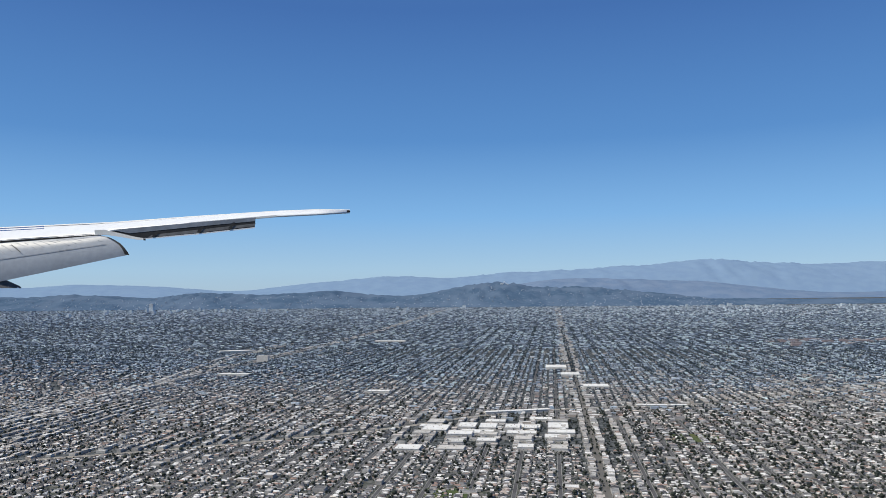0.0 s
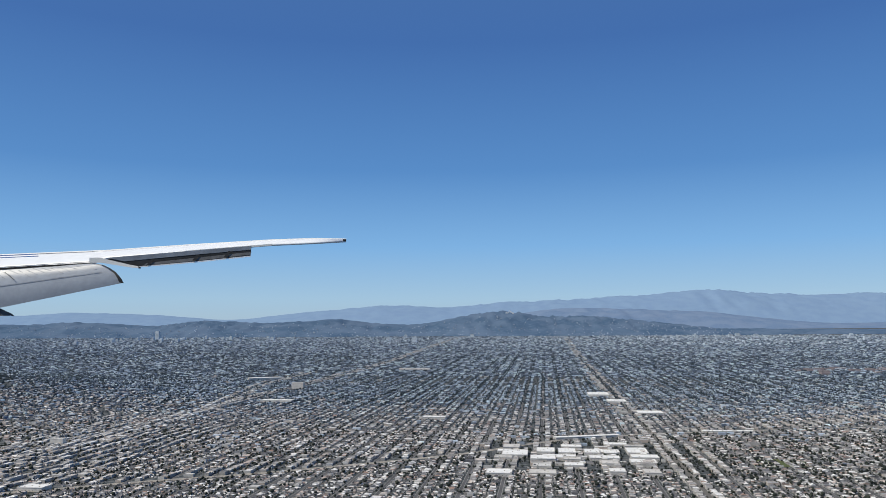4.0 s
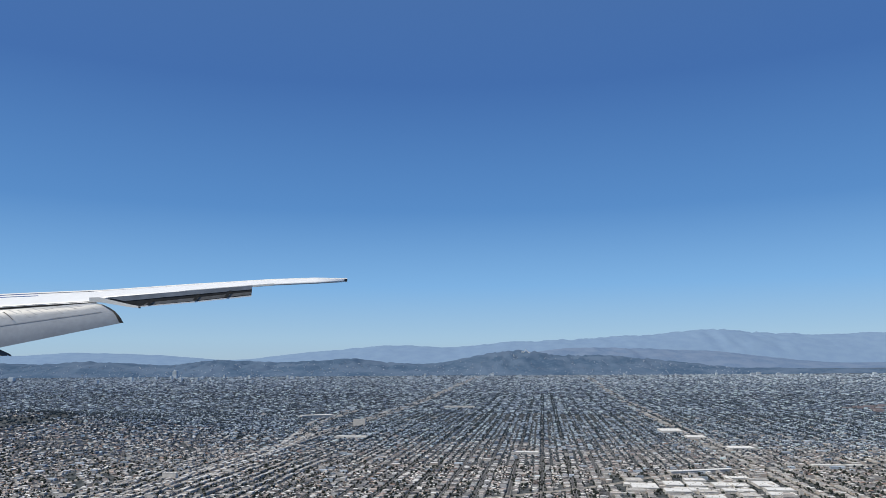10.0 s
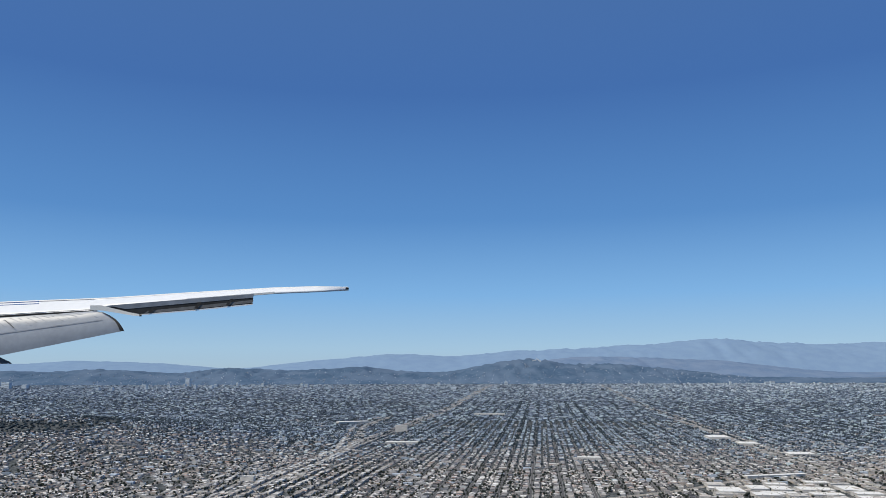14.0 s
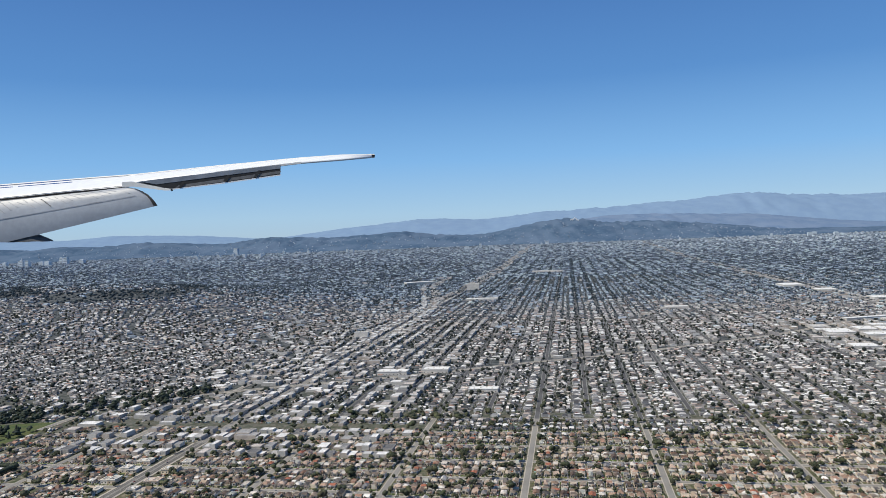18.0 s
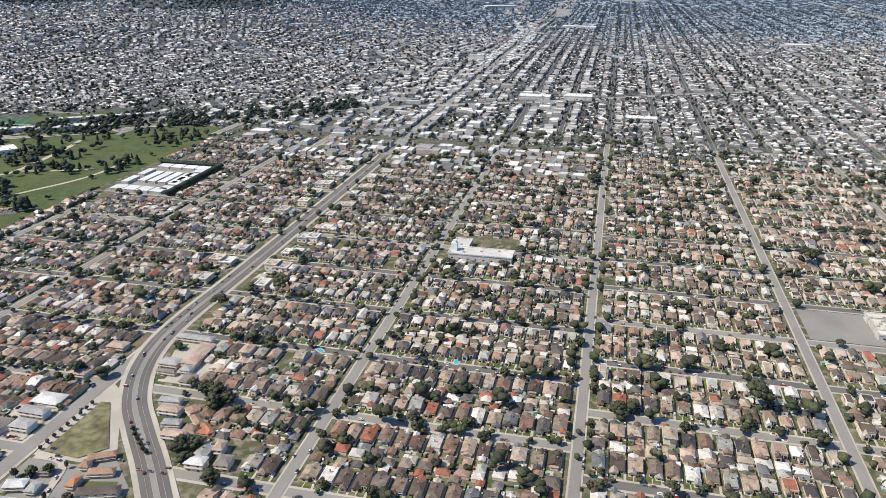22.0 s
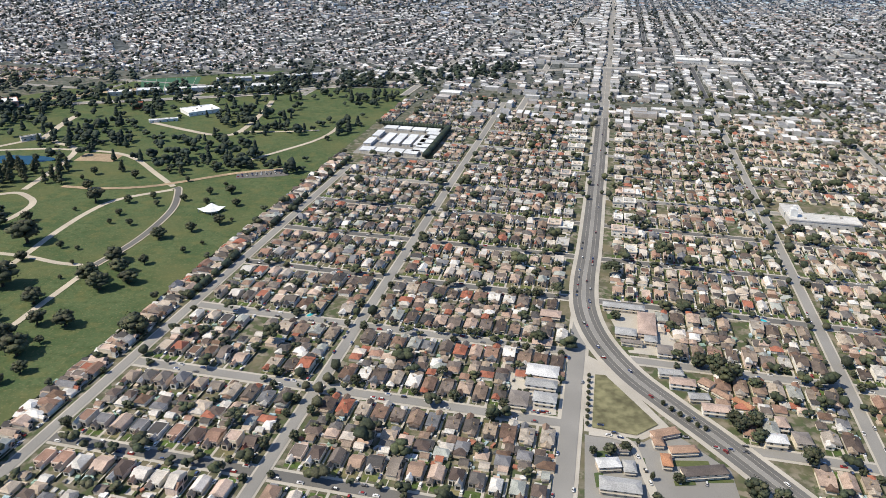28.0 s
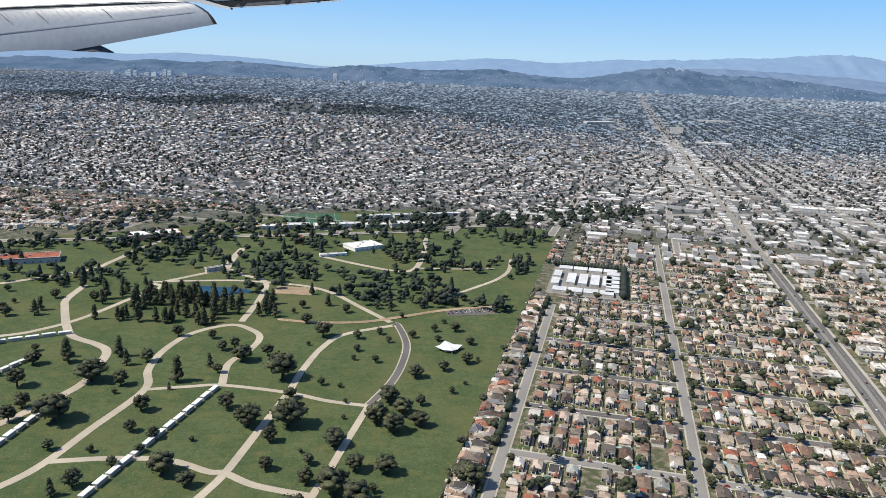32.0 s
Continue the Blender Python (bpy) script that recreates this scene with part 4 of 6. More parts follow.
def house(seed):
    """A small detached house with a front wing; its front faces -y."""
    r = random.Random(seed)
    root = new("house")
    w, d, h = r.uniform(.42, .54), r.uniform(.58, .86), r.uniform(.145, .185)
    if seed % 7 == 6:
        h *= 1.9
    side = r.choice((-1, 1))
    ww, wd = w * r.uniform(.42, .55), r.uniform(.14, .22)
    wx0 = -w / 2 if side < 0 else w / 2 - ww
    part("wall", boxes(bmesh.new(), (-w / 2, w / 2, -d / 2, d / 2, 0, h), (wx0, wx0 + ww, -d / 2 - wd, -d / 2 + .01, 0, h * .98)), M_WALL_OB, root)
    bm = bmesh.new()
    inset = r.choice((0, .2, .22))
    flat = seed % 5 == 4
    if flat:
        boxes(bm, (-w / 2 - .01, w / 2 + .01, -d / 2 - .01, d / 2 + .01, h, h + .03))
    else:
        pitched(bm, -w / 2, w / 2, -d / 2, d / 2, h, r.uniform(.09, .13), r.choice("xyy"), inset)
    roof = part("roof", bm, M_ROOF_OB, root)
    bm = bmesh.new()
    pitched(bm, wx0, wx0 + ww, -d / 2 - wd, -d / 2 + .08, h * .98, .085, "y", r.choice((0, .1)))
    part("front_roof", bm, M_TILE if seed == 6 else M_ROOF_OB, root, "red tiled front roof" if seed == 6 else "")
    cx = r.uniform(-.1, .1)
    part("chimney", boxes(bmesh.new(), (cx - .02, cx + .02, .05, .09, h, h + .17)), M_DIRT, roof)
    dx = -side * w * .2
    part("front_door", boxes(bmesh.new(), (dx - .025, dx + .025, -d / 2 - .006, -d / 2, 0, .105)), M_GLASSY, root)
    for x, y in ((wx0 + ww / 2, -d / 2 - wd - .004), (-side * w * .38, -d / 2 - .004)):
        part("window", boxes(bmesh.new(), (x - .045, x + .045, y, y + .005, .05, .11)), M_GLASSY, root)
    rw, rd = w * r.uniform(.4, .7), r.uniform(.12, .3)
    rx = r.uniform(-w / 2, w / 2 - rw)
    part("rear_wing", boxes(bmesh.new(), (rx, rx + rw, d / 2, d / 2 + rd, 0, h * .85)), M_WALL_OB, root)
    bm = bmesh.new()
    if seed % 3:
        pitched(bm, rx, rx + rw, d / 2 - .06, d / 2 + rd, h * .85, .07, "y", .0)
    else:
        boxes(bm, (rx - .02, rx + rw + .02, d / 2, d / 2 + rd + .03, h * .85, h * .85 + .02))
    part("rear_roof", bm, M_ROOF_OB, root)
    return root


def garage(seed):
    r = random.Random(seed)
    root = new("garage")
    w, d = r.uniform(.26, .32), r.uniform(.3, .36)
    part("wall", boxes(bmesh.new(), (-w / 2, w / 2, -d / 2, d / 2, 0, .12)), M_WALL_OB, root)
    bm = bmesh.new()
    pitched(bm, -w / 2, w / 2, -d / 2, d / 2, .12, .06, "y", .0 if seed % 2 else .1)
    part("roof", bm, M_ROOF_OB, root)
    part("garage_door", boxes(bmesh.new(), (-.1, .1, -d / 2 - .005, -d / 2, 0, .1)), M_WHITE, root)
    return root


HOUSE_WORDS = ["single-storey stucco house with a shingle roof and front wing", "stucco bungalow with a hipped roof and a front wing", "small pale house with gabled roofs on a narrow plot", "low stucco house with a flat main roof beside its neighbours", "stucco house with a shingle roof and a rear wing"]
models = [house(k) for k in range(20)]
used = set()
near = np.where(NEAR)[0]
for i in near:
    k = int(rng.integers(0, len(models)))
    turn = -A + (math.pi if LF[i] == 1 else 0)
    x, y = plan(LU[i] + rng.uniform(-.04, .04), LV[i] + (.05 if LF[i] else -.05) * 0 + rng.uniform(-.08, .08))
    m = Matrix.LocRotScale((float(x), float(y), 0), Euler((0, 0, turn)), None)
    if k in used:
        ob = copy_thing(models[k], m)
    else:
        ob = models[k]
        ob.matrix_world = m
        used.add(k)
    tagged(ob, HOUSE_WORDS[k % len(HOUSE_WORDS)], "house", "houses in the street blocks")
for k, ob in enumerate(models):
    if k not in used:
        x, y = plan(-104 + k, 1.2)
        ob.matrix_world = Matrix.Translation((float(x), float(y), 0))
        tagged(ob, HOUSE_WORDS[k % len(HOUSE_WORDS)], "house", "houses in the street blocks")
sheds = [garage(k) for k in range(3)]
for n, i in enumerate(near):
    if n % 4 == 3:
        continue
    back = -1 if LF[i] == 1 else 1
    x, y = plan(LU[i] + rng.choice([-.15, .15]), LV[i] + back * .88)
    m = Matrix.LocRotScale((float(x), float(y), 0), Euler((0, 0, -A + (math.pi if LF[i] == 1 else 0))), None)
    ob = sheds[n] if n < 3 else copy_thing(sheds[n % 3], m)
    ob.matrix_world = m
    tagged(ob, "small detached garage with a pitched roof behind a house", "garage", "back-yard garages")

# ---- yards: lawns, drives, walks, fences ----
S_TILE = (np.array([(-.5, -.5, 1), (.5, -.5, 1), (.5, .5, 1), (-.5, .5, 1)], float), [(0, 1, 2, 3)], np.array([0]))


def yards():
    i = np.where((LV < 62) & (LF < 2))[0]
    n = len(i)
    front = np.where(LF[i] == 1, 1, -1)
    lawn, drive, fence = [], [], []
    x, y = plan(LU[i], LV[i] + front * .5)
    keep = rng.random(n) < .85
    lawn.append(placed(S_TILE, x[keep], y[keep], 0, -A, .58, .3, .004))
    x, y = plan(LU[i] + rng.uniform(-.1, .1, n), LV[i] - front * .62)
    keep = rng.random(n) < .55
    lawn.append(placed(S_TILE, x[keep], y[keep], 0, -A, rng.uniform(.2, .5, n)[keep], rng.uniform(.2, .4, n)[keep], .0045))
    x, y = plan(LU[i] + .29, LV[i] - front * .05 + front * .2)
    drive.append(placed(S_TILE, x, y, 0, -A, .10, 1.35, .007))
    x, y = plan(LU[i] - .08, LV[i] + front * .62)
    drive.append(placed(S_TILE, x, y, 0, -A, .04, .3, .0075))
    x, y = plan(LU[i] + rng.uniform(-.12, .12, n), LV[i] - front * .66)
    keep = rng.random(n) < .45
    drive.append(placed(S_TILE, x[keep], y[keep], 0, -A, .26, .3, .0065))
    x, y = plan(LU[i] + .35, LV[i] - front * .3)
    fence.append(placed(S_BOX, x, y, 0, -A, .018, 1.1, .07))
    k = rng.random(n) < .5
    x, y = plan(LU[i][k], LV[i][k] - front[k] * 1.02)
    fence.append(placed(S_BOX, x, y, 0, -A, .62, .02, .075))
    fence.append(placed(S_BOX, *plan(np.full(96, -119.55), np.arange(-8, 40, .5)), 0, -A, .05, .5, .10))
    tagged(new("front_lawns", bulk_mesh("front_lawns", lawn, [M_LAWN_FRONT])), "small green and dry front lawns", "lawns", kind="stuff")
    tagged(new("driveways", bulk_mesh("driveways", drive, [M_CONCRETE])), "pale concrete drives and garden walks", "driveways", kind="stuff")
    tagged(new("garden_fences", bulk_mesh("garden_fences", fence, [M_HEDGE, M_HEDGE])), "low dark hedges and fences between the plots", "fences", kind="stuff")



def clutter():
    """Sheds, awnings, bins and parked cars between the houses."""
    base = np.where((LV < 70) & (LF != 2))[0]
    i = np.repeat(base, 4)
    n = len(i)
    back = np.where(LF[i] == 1, -1, 1)
    x, y = plan(LU[i] + rng.uniform(-.33, .33, n), LV[i] + back * rng.uniform(.45, 1.35, n))
    bits = placed(S_BOX, x, y, height(x, y), -A + rng.choice([0, 0, .3, -.4], n), rng.uniform(.05, .24, n), rng.uniform(.05, .24, n), rng.uniform(.03, .13, n))
    tagged(new("garden_clutter", bulk_mesh("garden_clutter", [bits], [M_CLUTTER, M_CLUTTER])), "small sheds, awnings and stored things in back yards", "clutter", kind="stuff")
    body = (S_BOX[0], S_BOX[1], np.zeros(len(S_BOX[1]), int))
    cab = (S_BOX[0], S_BOX[1], 1 - np.clip(np.asarray(S_BOX[2]), 0, 1))
    shape = joined([(body, (0, 0, 0), (1, 1, .62)), (cab, (0, -.06, .62), (.82, .52, .38))])
    i = base[rng.random(len(base)) < .8]
    n = len(i)
    front = np.where(LF[i] == 1, 1, -1)
    x, y = plan(LU[i] + .29 + rng.normal(0, .01, n), LV[i] + front * rng.uniform(.25, .72, n))
    rows = [placed(shape, x, y, height(x, y) + .008, -A, .09, .22, .075)]
    x, y = plan(LU[i] + rng.uniform(-.3, .3, n), LV[i] + front * (.74 + .38 - .17))
    k = rng.random(n) < .5
    rows.append(placed(shape, x[k], y[k], height(x, y)[k] + .02, -A + np.pi / 2, .09, .22, .075))
    tagged(new("parked_cars", bulk_mesh("parked_cars", rows, [M_CARS, M_GLASSY])), "cars parked in drives and along the kerbs", "cars", kind="stuff")


yards()
clutter()
POOLS = [(-92.5, 43.6), (-81.2, 30.5), (-84.6, 28.6), (-109.0, 29.3), (-104.2, 19.6), (-110.6, 22.1), (-101.5, 20.6), (-74.3, 21.2), (-79.2, 31.8), (-88.0, 31.0)]
for k, (x, y) in enumerate(POOLS):
    root = new("swimming_pool")
    root.matrix_world = Matrix.LocRotScale((x, y, 0.012), Euler((0, 0, k * 1.3)), None)
    bm = bmesh.new()
    bmesh.ops.create_circle(bm, cap_ends=True, segments=20, radius=.2)
    for v in bm.verts:
        v.co.y *= .55
        v.co.x += .05 * math.sin(v.co.y * 9)
        v.co.z = .014
    part("water", bm, M_POOL, root)
    part("deck", boxes(bmesh.new(), (-.27, .27, -.17, .17, 0, .008)), M_CONCRETE, root)
    tagged(root, "turquoise garden pool with a pale concrete deck", "pool", "garden pools")


# ---- trees ----
def leafy(seed, kind="round"):
    """A tree: a tapered forked trunk and a crown of many leaf clumps; about one unit tall."""
    r = random.Random(seed)
    root = new("tree" if kind == "round" else "conifer")
    bm = bmesh.new()
    bmesh.ops.create_cone(bm, segments=7, radius1=.045, radius2=.02, depth=.5, matrix=Matrix.Translation((0, 0, .25)))
    for k in range(4):
        a = k * 1.6 + r.random()
        m = Matrix.Translation((.07 * math.cos(a), .07 * math.sin(a), .52)) @ Matrix.Rotation(a, 4, "Z") @ Matrix.Rotation(.6, 4, "Y")
        bmesh.ops.create_cone(bm, segments=5, radius1=.018, radius2=.008, depth=.3, matrix=m)
    part("trunk", bm, M_BARK, root)
    out, sprays = [], []
    if kind == "round":
        for i in range(20):
            a, h = i * 2.4 + r.uniform(-.3, .3), 1 - 2 * (i + .5) / 20
            q, z = math.sqrt(1 - h * h) * r.uniform(.2, .31), .52 + .25 * h * r.uniform(.7, 1.15)
            s = r.uniform(.22, .36)
            out.append((ball(1, .3, seed * 40 + i), (q * math.cos(a), q * math.sin(a), z), (s, s, s * .8)))
            sprays += [((q * math.cos(a), q * math.sin(a), z), s * .52)] * 16
    else:
        for i in range(15):
            z = .2 + i * .05
            a, q = r.random() * 6.28, .15 * (1.1 - z)
            s = (.40 - .26 * z) * r.uniform(.75, 1.25)
            out.append((ball(1, .4, seed * 40 + i), (q * math.cos(a), q * math.sin(a), z), (s, s, s * .8)))
            sprays += [((q * math.cos(a), q * math.sin(a), z), s * .62)] * 14
    # leaf sprays that break the outline
    for (cx, cy, cz), reach in sprays:
        way = Vector((r.gauss(0, 1), r.gauss(0, 1), r.gauss(0, .9) + .2)).normalized()
        side = way.orthogonal().normalized()
        side.rotate(Matrix.Rotation(r.random() * 6.28, 3, way))
        tip, wide, at = way.cross(side), r.uniform(.02, .042), Vector((cx, cy, cz)) + way * reach * r.uniform(.75, 1.15)
        spray = np.array([(at + side * wide)[:], (at + tip * wide * 1.2 + way * .02)[:], (at - side * wide)[:], (at - tip * wide * 1.2 + way * .02)[:]])
        out.append(((spray, [(0, 1, 2, 3)], np.zeros(1, int)), (0, 0, 0), (1, 1, 1)))
    V, F, M = joined(out)
    me = raw_mesh("crown", V, F, M, [M_LEAF])
    me.polygons.foreach_set("use_smooth", np.ones(len(F), bool))
    part("crown", me, None, root)
    return root


ROUND = [leafy(k) for k in range(6)]
CONIFER = [leafy(20 + k, "conifer") for k in range(3)]
started = set()


def plant(models, x, y, wide, tall, label, group):
    k = int(rng.integers(0, len(models)))
    m = Matrix.LocRotScale((float(x), float(y), 0), Euler((0, 0, rng.uniform(0, 6.28))), (wide, wide, tall))
    ob = models[k]
    if ob.name in started:
        ob = copy_thing(models[k], m)
        ob.matrix_basis = m
    else:
        started.add(ob.name)
        ob.matrix_basis = m
    return tagged(ob, label, "tree", group)


for u, share in ((-109.6, .5), (-89.1, .35), (-78.6, .35), (-117.8, .22)):
    for v in np.arange(3, 24, 1.1):
        for side in (-.42, .42):
            if rng.random() < share:
                x, y = plan(u + side, v + rng.uniform(-.3, .3))
                s = rng.uniform(.3, .62)
                plant(ROUND, x, y, s, s * rng.uniform(.75, 1.1), "round green street tree on a grass verge", "street trees")
for i in near:
    if rng.random() < .18:
        x, y = plan(LU[i] + rng.uniform(-.3, .3), LV[i] + (1 if LF[i] == 1 else -1) * .66)
        s = rng.uniform(.3, .62)
        plant(ROUND, x, y, s, s * rng.uniform(.75, 1.05), "dark leafy tree between pavement and front lawn", "street trees")


# ---- parked and moving cars ----
def car(seed):
    r = random.Random(seed)
    root = new("car")
    bm = bmesh.new()
    boxes(bm, (-.045, .045, -.115, .115, .018, .048))
    bmesh.ops.bevel(bm, geom=list(bm.edges), offset=.008, segments=2, affect="EDGES")
    part("body", bm, M_CAR, root)
    bm = bmesh.new()
    boxes(bm, (-.038, .038, -.07, .05 if seed % 2 else .1, .048, .075))
    for v in bm.verts:
        if v.co.z > .06:
            v.co.x *= .82
            v.co.y *= .75
    cab = part("cabin", bm, M_GLASSY, root)
    part("roof", boxes(bmesh.new(), (-.03, .03, -.048, .035 if seed % 2 else .07, .074, .079)), M_CAR, cab)
    for x in (-.042, .042):
        for y in (-.072, .072):
            bm = bmesh.new()
            bmesh.ops.create_cone(bm, cap_ends=True, segments=10, radius1=.017, radius2=.017, depth=.014, matrix=Matrix.Translation((x, y, .017)) @ Matrix.Rotation(math.pi / 2, 4, "Y"))
            part("wheel", bm, M_TYRE, root)
    return root


cars = [car(k) for k in range(3)]
spots = []
for u, w, lo, hi in ((-109.6, .24, 2, 36), (-99.8, .32, 1, 27), (-89.1, .24, 6, 40), (-78.6, .24, 10, 40)):
    for v in np.arange(lo, hi, .42):
        if rng.random() < (.5 if u == -99.8 else .2):
            spots.append((*plan(u + rng.choice([-w, w]), v), -A, .027))
for a in (-109.6, -99.7, -89.1):
    for v in ew_rows(a + .5, 3, 20):
        for u in np.arange(a + 1, a + 9.5, .5):
            if rng.random() < .13:
                spots.append((*plan(u, v + rng.choice([-.18, .18])), -A + math.pi / 2, .042))
for k in range(6, len(BLVD) - 4, 6):
    p, q = np.array(BLVD[k][:2]), np.array(BLVD[k + 1][:2])
    dvec = (q - p) / np.linalg.norm(q - p)
    off = rng.choice([-.28, .28, .12])
    spots.append((p[0] - dvec[1] * off, p[1] + dvec[0] * off, math.atan2(-dvec[0], dvec[1]), .041))
for n, (x, y, turn, z) in enumerate(spots):
    m = Matrix.LocRotScale((float(x), float(y), z), Euler((0, 0, turn)), None)
    ob = cars[n] if n < 3 else copy_thing(cars[n % 3], m)
    ob.matrix_world = m
    tagged(ob, "parked car at the kerb of a side street", "car", "cars along the streets")

# ---- the cemetery park ----
def flat_sheet(name, outline, z, material, label, category="lawn"):
    bm = bmesh.new()
    bm.faces.new([bm.verts.new((x, y, z)) for x, y in outline])
    bmesh.ops.triangulate(bm, faces=list(bm.faces))
    for f in bm.faces:
        if f.normal.z < 0:
            f.normal_flip()
    return tagged(part(name, bm, material), label, category, kind="structure")


flat_sheet("lawn", [plan(-119.65, -8), plan(-119.65, 64.0), plan(-132, 60.5), plan(-150, 54.5), (-157, 64), (-170, 52), (-176, 10), (-140, 5)], .006, M_LAWN, "wide green cemetery lawn dotted with trees")
flat_sheet("lawn_upper", [(-152, 66), (-140, 80.5), (-126, 88), (-129, 80), (-141, 72.5), (-149, 66)], .007, M_LAWN, "green strip beyond the cemetery")
paths, tarmac, earth = ([], []), ([], []), ([], [])
LOOP = [(-139.5, 12), (-136, 20), (-133.9, 23.8), (-133.3, 25.7), (-133.1, 28.7), (-132.8, 33.1), (-133.8, 35.5), (-134.3, 38.4), (-133.9, 41.4), (-132.2, 43.3), (-130.6, 42.6), (-129.7, 41.4), (-129.6, 39.3), (-130.0, 37.1), (-129.3, 34.4)]
PATHS = [
    (LOOP, .42),
    ([(-133.3, 25.8), (-130.8, 26.5), (-128.5, 26.7), (-126.6, 26.1), (-125.9, 26.1), (-124.4, 25.4), (-122.0, 25.0)], .38),
    ([(-128.6, 11), (-127.0, 20), (-126.2, 24.2), (-125.9, 26.1), (-125.8, 29.4), (-125.7, 34.0), (-125.8, 37.0), (-125.6, 40.6), (-124.8, 43.0), (-122.2, 45.2)], .38),
    ([(-132.8, 33.1), (-130.9, 33.8), (-129.2, 34.3), (-125.7, 34.0), (-123.5, 33.4), (-121.4, 33.2)], .32),
    ([(-150, 36), (-144.5, 38.7), (-142.8, 40.4), (-141.7, 42.8), (-140.9, 47.0), (-140.2, 50.3), (-141.4, 51.3), (-136.3, 53.0), (-133.3, 53.2)], .40),
    ([(-142.0, 41.3), (-144.0, 44.4), (-144.9, 46.1), (-145.6, 49.5)], .5),
    ([(-142.0, 41.3), (-140.5, 39.5), (-138.4, 38.5), (-137.3, 37.6), (-136.7, 35.8), (-136.2, 32.5), (-138, 26)], .5),
    ([(-140.8, 51.4), (-137.5, 55.9), (-135.7, 54.8), (-133.3, 53.2), (-132.3, 48.9), (-131.8, 44)], .45),
    ([(-137.5, 55.9), (-138.4, 60.2), (-138.8, 63.4)], .6),
    ([(-152, 48), (-147.8, 53.1), (-147.3, 56.5), (-147.3, 61.2), (-146.9, 64.8)], .5),
    ([(-133.3, 53.2), (-130, 52.8), (-127.6, 51.4), (-124.9, 48.5), (-122.4, 45.8)], .4),
    ([(-123.2, 72.0), (-122.7, 67.6), (-122.6, 60.1), (-124.1, 58.8), (-127.2, 60.0), (-131, 62)], .5),
    ([(-119.2, 52.4), (-117.4, 55.2), (-115.7, 58.1), (-114.8, 61.1), (-114.6, 65.1)], .35),
    ([(-122.6, 60.1), (-119.5, 60.5), (-116.0, 61.5)], .3),
]
for k, (pts, w) in enumerate(PATHS):
    strip(curve_points(pts, 8), w, .012 + .001 * k, paths)
DRIVE = curve_points([(-122.2, 45.6), (-121.8, 45.2), (-120.8, 42.0), (-120.6, 38.8), (-120.8, 36.0), (-121.4, 33.3)], 8)
strip(DRIVE, .52, .028, paths)
strip(DRIVE, .36, .034, tarmac)
strip(curve_points([(-121.4, 33.3), (-121.7, 29.1), (-121.9, 26.2), (-122.4, 22), (-123.6, 15), (-124.6, 10)], 8), .34, .027, paths)
strip(curve_points([(-138, 28), (-150, 27.5), (-165, 24)], 4), .4, .026, tarmac)
strip(curve_points([(-119.0, 48.6), (-117, 49.2), (-115.6, 49.8)], 4), 1.4, .018, tarmac)
strip(curve_points([(-132.0, 51.4), (-130.4, 51.5), (-129.0, 51.5)], 4), 1.9, .019, earth)
strip(curve_points([(-129.7, 44.9), (-127.1, 44.8), (-124.2, 45.5), (-122.2, 46.8), (-119.0, 49.2), (-115.5, 50.8)], 6), .42, .031, earth)
strip(curve_points([(-146, 68.5), (-141, 73.5), (-137, 75.6)], 4), 1.2, .02, earth)
for name, (V, F), mat, label in (("path_concrete", paths, M_PATH, "winding pale concrete cemetery paths"), ("path_asphalt", tarmac, M_ASPHALT_NEW, "dark asphalt cemetery drive with pale edges"), ("path_earth", earth, M_DIRT, "tan bare earth in the park")):
    tagged(new(name, raw_mesh(name, V, F, [], [mat])), label, "path", kind="structure")
lake = bmesh.new()
bmesh.ops.create_circle(lake, cap_ends=True, segments=36, radius=1)
for v in lake.verts:
    a = math.atan2(v.co.y, v.co.x)
    k = 1 + .18 * math.sin(3 * a) + .08 * math.sin(5 * a + 1)
    v.co = Vector((-135.7 + 2.0 * k * math.cos(a), 50.2 + 1.2 * k * math.sin(a), .024))
tagged(part("water_pond", lake, surface("pond_water", [(.02, .06, .08)], .06, grain=2, stain=.5, depth=.2, bump=.03)), "small blue park pond", "pond", kind="structure")


def crypt_wall(x0, y0, x1, y1, count):
    """A row of white crypt blocks in steps along a slope."""
    root = new("crypt_wall")
    ang = math.atan2(y1 - y0, x1 - x0)
    run = math.hypot(x1 - x0, y1 - y0)
    root.matrix_world = Matrix.LocRotScale((x0, y0, 0), Euler((0, 0, ang)), None)
    for k in range(count):
        a, b = run * (k + .04) / count, run * (k + .86) / count
        top = .17 + .02 * (k % 2)
        blk = part("crypt_block", boxes(bmesh.new(), (a, b, -.1, .1, 0, top)), M_CONCRETE, root)
        part("cap", boxes(bmesh.new(), (a - .01, b + .01, -.12, .12, top, top + .025)), M_WHITE, blk)
    return tagged(root, "stepped row of white-capped crypt blocks on the lawn", "wall", "crypt walls")


crypt_wall(-130.4, 23.4, -129.35, 34.0, 13)
crypt_wall(-136.0, 25.0, -136.1, 31.5, 9)
crypt_wall(-141.2, 32.6, -140.5, 36.2, 6)
crypt_wall(-145.5, 36.4, -140.7, 40.0, 7)


